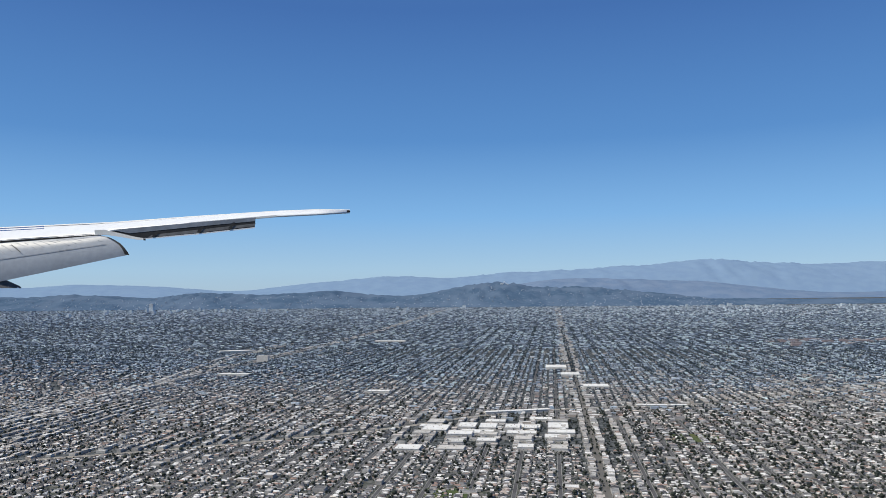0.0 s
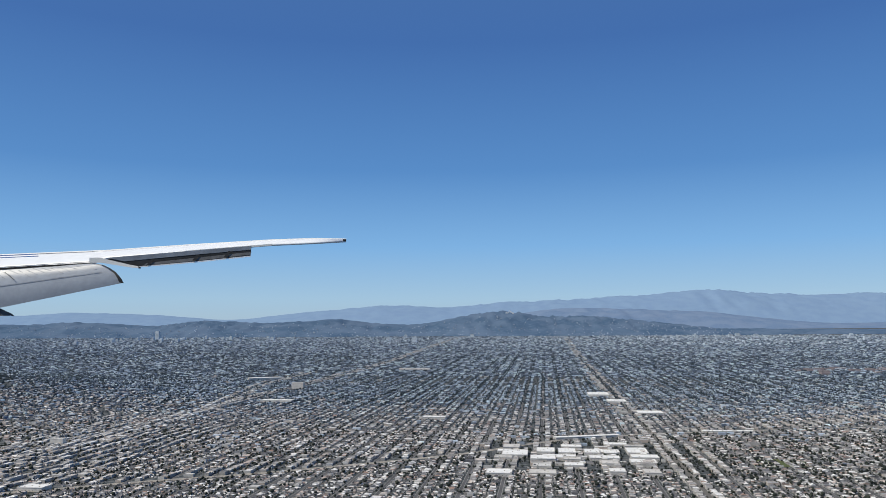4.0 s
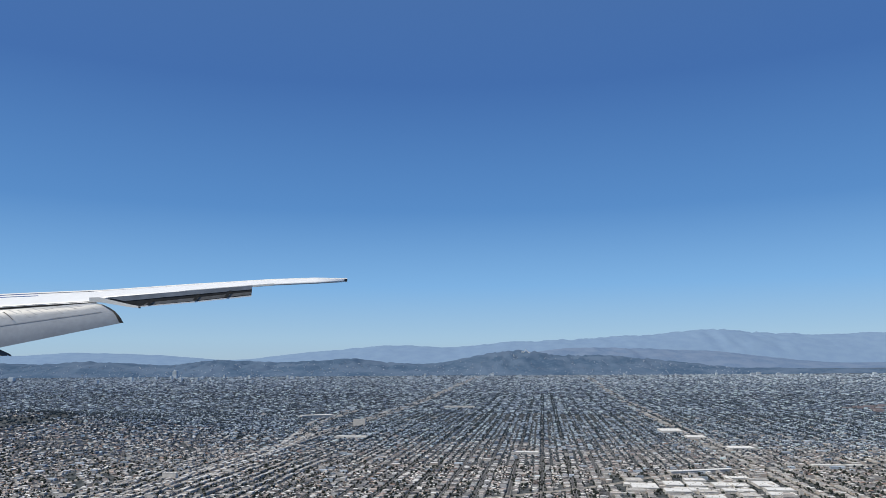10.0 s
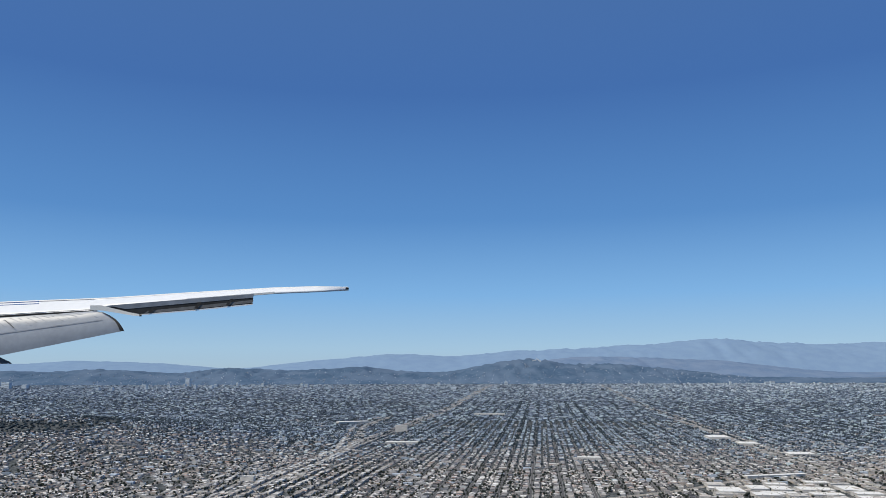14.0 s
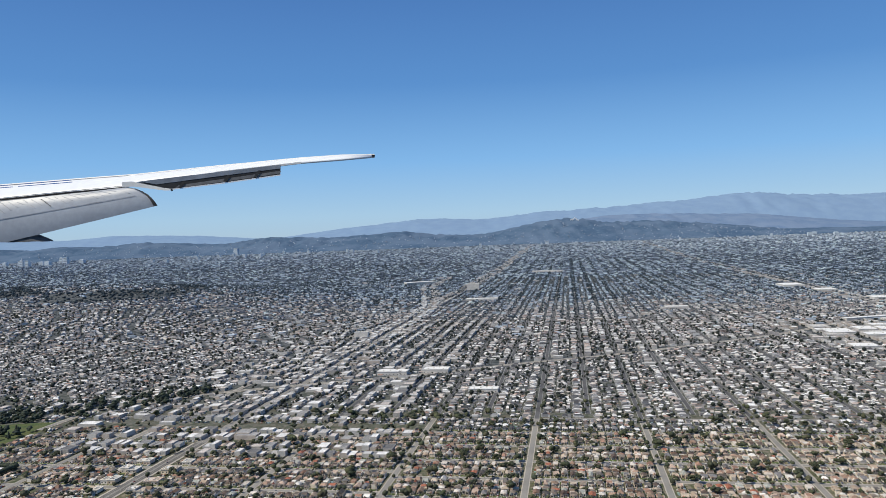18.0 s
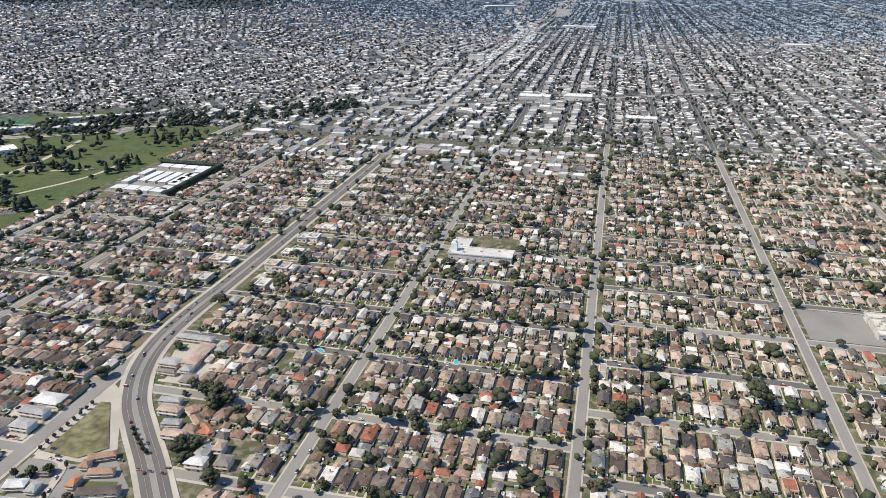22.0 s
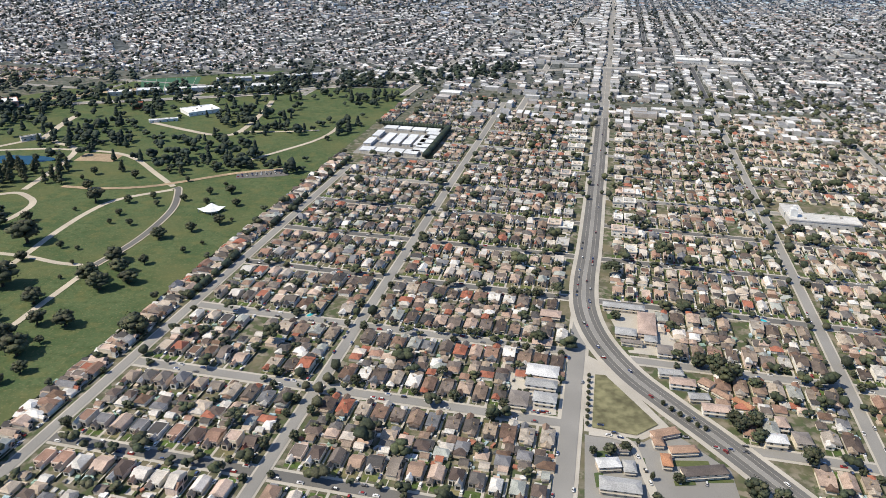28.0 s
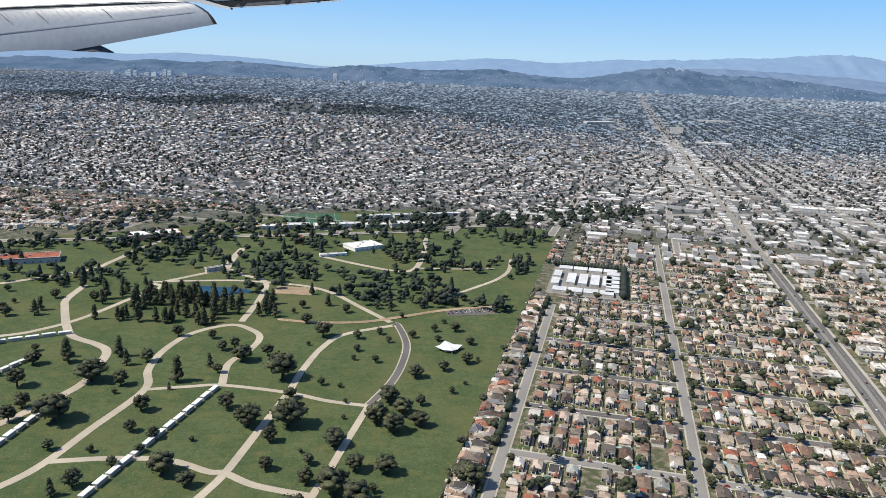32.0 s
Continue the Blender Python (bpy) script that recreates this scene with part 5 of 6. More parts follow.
def flat_building(name, x, y, w, d, h, turn, label, category, roof=M_WHITE, wall=M_FLATWALL, units=3, tower=0.0):
    root = new(name)
    root.matrix_world = Matrix.LocRotScale((x, y, float(height(x, y))), Euler((0, 0, turn)), None)
    part("wall", boxes(bmesh.new(), (-w / 2, w / 2, -d / 2, d / 2, 0, h)), wall, root)
    bm = bmesh.new()
    boxes(bm, (-w / 2 - .03, w / 2 + .03, -d / 2 - .03, d / 2 + .03, h, h + .035))
    rf = part("roof", bm, roof, root)
    e = .05
    part("parapet", boxes(bmesh.new(), (-w / 2 - .03, w / 2 + .03, -d / 2 - .03, -d / 2 + e, h + .035, h + .08), (-w / 2 - .03, w / 2 + .03, d / 2 - e, d / 2 + .03, h + .035, h + .08),
                          (-w / 2 - .03, -w / 2 + e, -d / 2 + e, d / 2 - e, h + .035, h + .08), (w / 2 - e, w / 2 + .03, -d / 2 + e, d / 2 - e, h + .035, h + .08)), wall, rf)
    for k in range(units):
        ux, uy = (k + .5) / units * w * .8 - w * .4, ((k * 7) % 3 - 1) * d * .25
        part("roof_unit", boxes(bmesh.new(), (ux - .07, ux + .07, uy - .05, uy + .05, h + .035, h + .12)), M_CONCRETE, rf)
    n = max(2, int(w / .5))
    for k in range(min(n, 12)):
        wx = -w / 2 + (k + .5) * w / min(n, 12)
        part("window", boxes(bmesh.new(), (wx - .06, wx + .06, -d / 2 - .006, -d / 2, min(h - .14, .10), min(h - .06, .18))), M_GLASSY, root)
    if tower:
        part("tower", boxes(bmesh.new(), (-w / 2 + .1, -w / 2 + .5, -.2, .2, h, h + tower), (-w / 2 + .2, -w / 2 + .4, -.1, .1, h + tower, h + tower * 1.3)), M_WHITE, root)
    return tagged(root, label, category)


flat_building("mausoleum", -128.4, 66.4, 3.0, 2.2, .3, .75, "low white flat-roofed mausoleum on the lawn", "building", wall=M_WHITE, units=4)


def pavilion(x, y, size, turn):
    """An open pavilion: a white roof of four upswept points on posts round a stucco core."""
    root = new("chapel")
    root.matrix_world = Matrix.LocRotScale((x, y, 0), Euler((0, 0, turn)), None)
    bm = bmesh.new()
    ring = []
    for k in range(8):
        a, q, z = k * math.pi / 4, (size if k % 2 == 0 else size * .72), (.27 if k % 2 == 0 else .17)
        ring.append(bm.verts.new((q * math.cos(a), q * math.sin(a), z)))
    low = [bm.verts.new((v.co.x * .97, v.co.y * .97, v.co.z - .03)) for v in ring]
    peak, under = bm.verts.new((0, 0, .27)), bm.verts.new((0, 0, .2))
    for k in range(8):
        n = (k + 1) % 8
        bm.faces.new((ring[k], ring[n], peak)), bm.faces.new((low[n], low[k], under)), bm.faces.new((low[k], low[n], ring[n], ring[k]))
    part("roof", bm, M_WHITE, root, "white peaked roof with four points")
    part("wall", boxes(bmesh.new(), (-size * .4, size * .4, -size * .4, size * .4, 0, .15)), M_FLATWALL, root)
    for k in range(4):
        a = k * math.pi / 2
        px, py = size * .9 * math.cos(a), size * .9 * math.sin(a)
        part("post", boxes(bmesh.new(), (px - .02, px + .02, py - .02, py + .02, 0, .265)), M_CONCRETE, root)
    return tagged(root, "small white pavilion with a peaked roof beside a tree", "building")


pavilion(-118.2, 41.6, .85, .35)
flat_building("park_office", -148.2, 65.4, 4.6, 2.0, .5, .62, "pink-walled office building with a pale roof", "building", wall=surface("pink_stucco", [(.55, .30, .22)], .9, grain=10, stain=1, depth=.2), units=4)
flat_building("red_roofed_hall", -153.5, 55, 4.4, 2.0, .4, .5, "long hall with a terracotta roof", "building", roof=M_TILE)
flat_building("terracotta_chapel", -134.7, 67.0, .9, .8, .5, .3, "small terracotta-coloured chapel among trees", "building", roof=M_TILE, wall=M_TILE, units=1)
flat_building("shelter", -138.2, 55.4, 1.5, .35, .3, .85, "long low shelter by the path", "building", roof=M_CONCRETE, units=1)
flat_building("colonnade", -130.3, 62.6, 2.4, .4, .18, .5, "white colonnade wall among pines", "building", wall=M_WHITE, units=2)
for k in range(7):
    flat_building("depot", -139.0 + 2.5 * k, 72.3 + .95 * k, 2.2, 1.0 + .3 * (k % 3), .35 + .1 * (k % 2), .36, "long pale flat-roofed building beside the railway road", "building", roof=M_SHED if k % 2 else M_WHITE, units=2)
for k in range(6):
    flat_building("depot", -131.0 + 1.9 * k, 80.4 + .9 * k, 1.7, .9, .35, .42, "long pale flat-roofed building beside the railway road", "building", roof=M_SHED, units=1)
flat_building("church", *plan(-85.85, 32.0), 4.1, 1.3, .42, -A, "long white church hall with a slim tower", "church", roof=M_CHURCH, wall=M_CHURCH, units=3, tower=.55)
flat_building("church_wing", *plan(-87.4, 33.5), 1.1, 1.6, .36, -A, "white side wing of the church", "church", roof=M_CHURCH, wall=M_CHURCH, units=1)

# sports field beyond the cemetery
flat_sheet("field_turf", [(-140.4, 80.1), (-134.5, 82.6), (-132.6, 75.8), (-137.7, 73.9)], .012, surface("turf_green", [(.05, .13, .075)], .9, grain=4, stain=.8, depth=.2), "green artificial sports field", "field")
lines = ([], [])
for k in range(6):
    s = (k + .5) / 6
    a = (-140.4 + 5.9 * s, 80.1 + 2.5 * s)
    b = (-137.7 + 5.1 * s, 73.9 + 1.9 * s)
    strip([a, b], .03, .02, lines)
tagged(new("field_lines", raw_mesh("field_lines", *lines, [], [M_CONCRETE])), "white lines across the sports field", "markings", kind="structure")

# cemetery trees: the big ones by the paths, then pines and oaks over the rest
BROAD = [(-129.4, 37.6, 1.38), (-135.9, 33.6, 1.79), (-126.5, 35.7, 1.92), (-135.1, 29.2, 1.92), (-126.4, 30.2, 1.51), (-124.6, 30.5, 1.8), (-128.3, 25.6, 1.3), (-120.5, 33.8, 1.3), (-119.6, 32.5, 1.17), (-120.7, 31.4, 1.36), (-119.8, 30.7, 1.33), (-118.7, 31.5, 1.08), (-122.1, 29.0, 1.24), (-120.8, 27.1, 0.97), (-119.5, 27.1, 1.21), (-121.3, 25.3, 1.51), (-116.1, 26.7, 1.5), (-126.0, 42.3, 1.28), (-119.6, 37.1, 0.99), (-120.2, 24.6, 1.4), (-122.4, 23.5, 1.3), (-120.8, 20.7, 1.1)]
MIDDLE = [(-134.5, 40.7, 0.8), (-132.4, 40.7, 0.64), (-131.1, 39.0, 0.76), (-130.6, 39.6, 0.76), (-134.4, 36.6, 0.95), (-140.0, 35.1, 1.05), (-139.0, 32.3, 1.15), (-134.2, 33.4, 0.95), (-130.1, 35.8, 0.64), (-128.3, 38.7, 0.8), (-127.5, 37.5, 0.84), (-128.0, 31.7, 0.98), (-131.8, 30.8, 1.0), (-131.3, 28.8, 0.67), (-130.0, 28.3, 0.65), (-137.3, 30.2, 0.93), (-137.0, 28.8, 0.9), (-133.8, 26.7, 0.61), (-132.0, 26.8, 0.43), (-125.0, 28.9, 0.79), (-130.0, 27.1, 0.53), (-130.5, 25.8, 0.57), (-127.0, 24.9, 0.87), (-131.2, 24.2, 0.86), (-124.4, 26.6, 0.74), (-125.4, 33.4, 0.76), (-122.8, 27.3, 0.59), (-122.5, 25.8, 0.81), (-119.3, 23.4, .74), (-119.7, 22.6, .64)]
SMALL = [(-126.5, 40.7, 0.34), (-124.3, 35.2, 0.48), (-123.3, 35.1, 0.36), (-122.1, 38.8, 0.52), (-123.5, 40.3, 0.54), (-123.9, 42.4, 0.7), (-122.7, 43.4, 0.57), (-121.9, 42.1, 0.49), (-118.9, 33.7, 0.63), (-118.2, 38.3, 0.76), (-117.0, 39.6, 0.84), (-120.6, 43.2, 0.57), (-119.0, 42.9, 0.55), (-117.0, 42.7, 0.69), (-116.4, 40.1, 0.3), (-117.5, 35.4, 0.42), (-116.9, 36.6, 0.3), (-119.4, 44.6, 0.58), (-119.8, 25.6, 0.47), (-122.3, 31.6, 0.28), (-122.6, 33.3, 0.29), (-134.0, 32.4, 0.37), (-128.3, 28.4, 0.32), (-123.4, 28.2, 0.25), (-123.4, 38.9, 0.39)]
TALL = [(-136.2, 37.0, 0.69), (-135.2, 35.9, 0.54), (-138.4, 35.7, 0.83), (-131.6, 34.3, 0.82), (-130.8, 36.5, 0.46), (-131.6, 23.5, 0.45), (-139.0, 36.4, 0.57), (-135.3, 46.7, 0.57), (-134.7, 46.7, 0.65), (-134.2, 42.9, 0.53), (-133.8, 42.8, 0.6), (-133.4, 43.4, 0.45), (-131.6, 33.3, 0.25), (-133.5, 48.4, 0.5)]
for x, y, s in BROAD:
    plant(ROUND, x, y, s * 1.08, s * rng.uniform(.75, .9), "broad dark evergreen tree on the cemetery lawn", "cemetery trees")
for x, y, s in MIDDLE + SMALL:
    plant(ROUND, x, y, s * 1.05, s * rng.uniform(.85, 1.1), "dark green tree on the cemetery lawn", "cemetery trees")
for x, y, s in TALL:
    plant(CONIFER, x, y, s * 1.6, s * 1.8, "tall dark conifer on the cemetery lawn", "cemetery trees")
path_points = np.array([(float(a), float(b)) for a, b, _ in paths[0] + tarmac[0]])


def off_path(x, y):
    return np.min(np.hypot(path_points[:, 0] - x, path_points[:, 1] - y)) > .5 and np.hypot(x + 118.2, y - 41.6) > 1


spots = []
while len(spots) < 70:
    x, y = rng.uniform(-150, -117.3), rng.uniform(22, 50)
    if (y > 44 or x < -140.5) and in_cemetery(x, y) and off_path(x, y) and all(math.hypot(x - a, y - b) > .9 for a, b in spots):
        spots.append((x, y))
for x, y in spots:
    pine = (-142 < x < -130 and 41 < y < 49) or rng.random() < .25
    if pine:
        s = rng.uniform(.8, 1.5)
        plant(CONIFER, x, y, s * .95, s * .95, "tall dark conifer on the cemetery lawn", "cemetery trees")
    else:
        s = rng.uniform(.35, .95)
        plant(ROUND, x, y, s, s * rng.uniform(.8, 1.1), "dark green tree on the cemetery lawn", "cemetery trees")
for k in range(75):
    x, y = rng.uniform(-142.5, -130.5), rng.uniform(42.5, 48.5)
    if not off_path(x, y):
        continue
    s = rng.uniform(.9, 1.5)
    plant(CONIFER, x, y, s * .85, s, "tall dark pine in a grove by the pond", "cemetery trees")


# Dark conifer greens, cooled a little further for the haze.
M_PARK_LEAF = surface("haze_cooled_park_leaves", [(.038, .058, .045), (.05, .07, .05), (.03, .046, .038), (.062, .08, .05)], .8, grain=14, stain=1.2, depth=.4, bump=.4)


def far_park_trees():
    n = 3000
    u, v = rng.uniform(-176, -120.5, n), rng.uniform(26, 62, n)
    x, y = plan(u, v)
    q = in_cemetery(x, y) & (np.hypot(x + 136.6, y - 50.3) > 3) & (np.hypot(x + 128.4, y - 66.4) > 2)
    q &= (y > 49) & (v < 60.5 + .46 * (u + 119.6))
    q &= (np.sin(x * .55) + np.sin(y * .5 + x * .2) + rng.normal(0, .9, n)) > .3
    x, y = x[q], y[q]
    r = rng.uniform(.38, .85, len(x))
    slim = rng.random(len(x)) < .28
    tall = r * np.where(slim, rng.uniform(1.2, 1.8, len(x)), rng.uniform(.9, 1.3, len(x)))
    ch = [placed(S_CROWNS[k], x[~slim][k::5], y[~slim][k::5], tall[~slim][k::5] * .5, 0, r[~slim][k::5], r[~slim][k::5], tall[~slim][k::5]) for k in range(5)]
    for k in range(2):
        q = np.where(slim)[0][k::2]
        ch.append(placed(S_CYPRESS[k], x[q], y[q], tall[q] * .1, rng.uniform(0, 6, len(q)), r[q] * 1.6, r[q] * 1.6, tall[q] * .62))
    # the belt of trees along the railway road and the hedge round the storage yard
    t = rng.random(520)
    bx_, by_ = -150 + 52 * t, 58 + 29 * t + rng.normal(0, 2.4, 520)
    q = rng.random(520) < .7
    r = rng.uniform(.4, .9, q.sum())
    ch.append(placed(S_CROWNS[1], bx_[q], by_[q] + 6, r * .5, rng.uniform(0, 6, q.sum()), r, r, r * 1.1))
    # woods and gardens round the sports field and the halls beyond the cemetery
    n = 700
    wx, wy = rng.uniform(-160, -121, n), rng.uniform(-8, 12, n)
    wy += 77 + .46 * (wx + 135)
    q = (np.sin(wx * .6) + np.sin(wy * .7 + 1) + rng.normal(0, .7, n) > .2) & ~((wx > -141) & (wx < -132) & (wy > 73) & (wy < 83)) & (np.hypot(wx + 148.2, wy - 65.4) > 2.6) & (np.abs(wy - np.interp(wx, dg[:, 0], dg[:, 1])) > .9)
    q &= ~((np.abs(73.3 + .38 * (wx + 139) - wy) < .9) & (wx > -140))
    r = rng.uniform(.35, .85, n)[q]
    ch.append(placed(S_CROWNS[2], wx[q], wy[q], r * .5, rng.uniform(0, 6, q.sum()), r, r, r * 1.1))
    hv = np.arange(39.0, 47.8, .28)
    hx, hy = plan(np.full(len(hv), -112.7), hv)
    ch.append(placed(CLUMPS[0], hx, hy, .28, 0, .55, .5, .62))
    hu = np.arange(-118.6, -112.6, .28)
    hx, hy = plan(hu, np.full(len(hu), 47.6))
    ch.append(placed(CLUMPS[1], hx, hy, .28, 0, .5, .5, .62))
    bv = rng.uniform(12, 37, 26)
    hx, hy = plan(np.full(26, -118.2), bv)
    ch.append(placed(CLUMPS[2], hx, hy, .25, 0, .5, .5, .55))
    return bulk_mesh("park_trees", ch, [M_PARK_LEAF], True)


tagged(new("park_trees", far_park_trees()), "dark trees of the upper cemetery and its border", "trees", kind="stuff")

# ---- the storage yard ----
flat_sheet("yard_asphalt", [plan(-118.6, 38.9), plan(-112.8, 38.9), plan(-112.8, 47.4), plan(-118.6, 47.4)], .01, M_ASPHALT, "grey asphalt of the storage yard", "yard")


def storage_block(u, v, w, d):
    root = new("storage_building")
    x, y = plan(u, v)
    root.matrix_world = Matrix.LocRotScale((float(x), float(y), .01), Euler((0, 0, -A)), None)
    part("wall", boxes(bmesh.new(), (-w / 2, w / 2, -d / 2, d / 2, 0, .22)), M_FLATWALL, root)
    part("roof", boxes(bmesh.new(), (-w / 2 - .02, w / 2 + .02, -d / 2 - .02, d / 2 + .02, .22, .25)), M_SHED, root)
    n = max(2, int(w / .25))
    for k in range(n):
        px = -w / 2 + (k + .5) * w / n
        part("roll_door", boxes(bmesh.new(), (px - .08, px + .08, -d / 2 - .006, -d / 2, 0, .15)), M_CONCRETE, root)
    return tagged(root, "long white-roofed storage building with roll-up doors", "storage", "storage yard buildings")


for k in range(4):
    storage_block(-116.9 + .95 * k, 43.2, .66, 3.0)
for k in range(4):
    storage_block(-117.6 + 1.25 * k, 46.6, 1.1, 1.0)
for k in range(4):
    storage_block(-117.6 + 1.2 * k, 39.7, 1.05, 1.1)
for k in range(5):
    storage_block(-113.6, 40.4 + 1.3 * k, 1.0, .9)
storage_block(-118.1, 44.4, .6, 1.8)
storage_block(-118.1, 42.0, .6, 1.8)

# ---- the school ----
M_CREAM = surface("cream_roof", [(.66, .63, .54)], .85, grain=8, stain=1, depth=.22)
flat_sheet("school_yard", [plan(-67.5, 25.3), plan(-58.2, 25.3), plan(-58.2, 28.9), plan(-67.5, 28.9)], .012, M_ASPHALT, "grey asphalt school playground", "yard")
flat_sheet("school_lawn", [plan(-63.3, 26.55), plan(-61.65, 26.55), plan(-61.65, 27.8), plan(-63.3, 27.8)], .018, M_LAWN, "green court inside the school", "lawn")
for u, v, w, d in ((-62.4, 28.2, 3.5, .7), (-62.5, 26.2, 3.3, .6), (-63.75, 27.2, .7, 1.3), (-61.2, 27.2, .8, 1.3), (-59.7, 27.6, .9, .8), (-58.6, 26.2, .7, .5)):
    flat_building("school_building", *plan(u, v), w, d, .32, -A, "cream flat-roofed school building round a green court", "school", roof=M_CREAM, units=3)

# ---- large sheds and landmarks further out ----
SHEDS = [(3.6, 128.4, 3.0, 4.2, .55, 0), (7.1, 127.8, 2.9, 4.2, .5, 0), (5.0, 122.9, 5.4, 3.0, .45, 0), (11.2, 127.2, 2.5, 3.6, .5, 0), (14.2, 126.8, 2.2, 3.2, .45, 0), (12.2, 122.2, 4.8, 2.6, .4, 0), (-1.8, 126.5, 4.2, 5, .5, 0), (13.6, 143.6, 13.0, 1.6, .5, .36), (17.5, 118.5, 4, 3, .4, 0), (19, 128, 3.4, 5, .4, 0), (17, 135, 4, 2.4, .4, 0),
         (-75.2, 102.0, 4.2, 2.0, .5, 0), (-69.2, 102.8, 3.6, 2.2, .5, 0), (-63, 89, 3.6, 1.6, .4, 0), (-84.6, 139.1, 2.6, 1.0, 1.2, 0), (-15.6, 173, 5.2, 2.6, .6, 0), (-59.8, 210.7, 9, 2.6, .6, 0),
         (-61.6, 251, 4, 1.4, 2.2, 0), (-25.7, 345, 14, 3, .9, 0), (43, 150, 10, 1.6, .35, .06), (-82, 290, 12, 4, 1.0, .5), (33, 224, 6, 8, .7, 0), (34, 205, 5, 6, .6, 0), (36, 180, 6, 5, .5, 0)]
for x, y, w, d_, h, t in SHEDS:
    flat_building("warehouse", x, y, w, d_, h, t - A, "large flat-roofed white warehouse among small houses", "warehouse", roof=M_WHITE, wall=M_CHURCH, units=4)
for a in range(5):
    for b in range(5):
        if rng.random() < .8:
            flat_building("warehouse", -5.5 + 5.6 * a + rng.uniform(-.6, .6) + .8 * b, 111.5 + 5.6 * b + rng.uniform(-.6, .6) - .8 * a + (2 if a > 2 else 0), rng.uniform(2.0, 4.4), rng.uniform(1.4, 3.4), rng.uniform(.35, .55), -A,
                          "flat-roofed works building with a pale roof", "warehouse", roof=(M_WHITE, M_CHURCH, M_FLAT_OB)[(a + b) % 3], units=2)
flat_sheet("park_lawn", [(33.4, 114.3), (42.4, 115.2), (43.8, 121.4), (35, 120.9)], .05, M_LAWN, "green park field in the town", "lawn")
flat_sheet("school_field", [(-2.6, 85.5), (2.2, 85.2), (2.6, 89.2), (-2.4, 89.4)], .05, M_LAWN, "green school field in the town", "lawn")

# paved ground round the boulevard's curve
flat_sheet("yard_concrete", [(-96.7, 27.3), (-95.8, 26.4), (-94.0, 22.4), (-95.1, 21.6), (-97.15, 21.9)], .011, M_CONCRETE, "pale concrete pavement round the dry verge", "pavement")
flat_sheet("yard_flats", [(-97.15, 21.7), (-95.1, 21.45), (-94.1, 22.3), (-92.4, 20.2), (-92.5, 18.4), (-97.5, 18.2)], .010, M_ASPHALT, "grey paved yard between the flats", "yard")
flat_sheet("yard_west", [(-100.1, 26.2), (-97.95, 26.3), (-98.1, 22.75), (-100.3, 22.7)], .010, M_CONCRETE, "pale paved yard beside the old street", "yard")
flat_sheet("yard_flats_east", [(-95.3, 31.8), (-93.0, 32.0), (-92.3, 27.2), (-94.7, 27.5)], .010, M_CONCRETE, "pale paved yard round the flats", "yard")
for k, (x, y, w, d_) in enumerate(((-93.7, 20.4, 1.3, .3), (-92.9, 19.6, .9, .16), (-96.6, 20.6, .5, .4), (-95.4, 20.35, .35, .3), (-96.9, 19.3, .3, .7), (-94.1, 19.4, .7, .25), (-94.95, 30.6, .6, .5), (-94.7, 27.75, .5, .25))):
    flat_sheet("lawn_patch", [(x - w / 2, y - d_ / 2), (x + w / 2, y - d_ / 2 + .1), (x + w / 2, y + d_ / 2 + .1), (x - w / 2, y + d_ / 2)], .018 + .001 * k, M_LAWN, "small lawn between the flats", "lawn")

# the dry triangle and the flats beside the boulevard's curve
flat_sheet("verge_triangle", [(-96.35, 25.6), (-95.95, 25.6), (-94.4, 22.5), (-95.3, 21.8), (-96.85, 22.1)], .045, surface("dry_grass", [(.25, .235, .13)], .95, grain=3, stain=.9, depth=.45), "dry grass triangle beside the boulevard", "verge")


def flats(x, y, w, d_, h, turn, roof):
    """A long two-storey block of flats with a pitched roof, a gallery and doors along one side."""
    root = new("apartment_block")
    root.matrix_world = Matrix.LocRotScale((x, y, 0), Euler((0, 0, turn)), None)
    part("wall", boxes(bmesh.new(), (-w / 2, w / 2, -d_ / 2, d_ / 2, 0, h)), M_WALL_OB, root)
    bm = bmesh.new()
    pitched(bm, -w / 2, w / 2, -d_ / 2, d_ / 2, h, .09, "x", min(w, d_) * .4)
    part("roof", bm, roof, root)
    part("gallery", boxes(bmesh.new(), (-w / 2, w / 2, -d_ / 2 - .06, -d_ / 2, h * .5, h * .5 + .02)), M_CONCRETE, root)
    for k in range(max(2, int(w / .28))):
        px = -w / 2 + (k + .5) * w / max(2, int(w / .28))
        for z in (.02, h * .5 + .03):
            part("window", boxes(bmesh.new(), (px - .05, px + .05, -d_ / 2 - .004, -d_ / 2, z + .03, z + .09)), M_GLASSY, root)
    return tagged(root, "two-storey stucco flats with a hipped roof beside the boulevard", "flats", "flats by the boulevard")


FLAT_ROOFS = [surface("flats_roof_" + n, [c], .85, grain=24, stain=1.5, depth=.3) for n, c in (("grey", (.40, .40, .40)), ("pink_tan", (.50, .38, .32)), ("brown_grey", (.27, .24, .22)), ("tan", (.38, .25, .18)), ("orange", (.46, .23, .13)), ("white", (.66, .66, .66)), ("dark_brown", (.15, .125, .115)))]
FLAT_WORDS = ["grey-roofed", "pink-tan-roofed", "brown-grey-roofed", "tan-roofed", "orange-roofed", "white-roofed", "dark-brown-roofed"]
for x, y, w, d_, h, t, k in FLATS:
    ob = flats(x, y, w, d_, h, t - A, FLAT_ROOFS[k])
    tagged(ob, "two-storey stucco flats, " + FLAT_WORDS[k] + ", beside the boulevard", "flats", "flats by the boulevard")
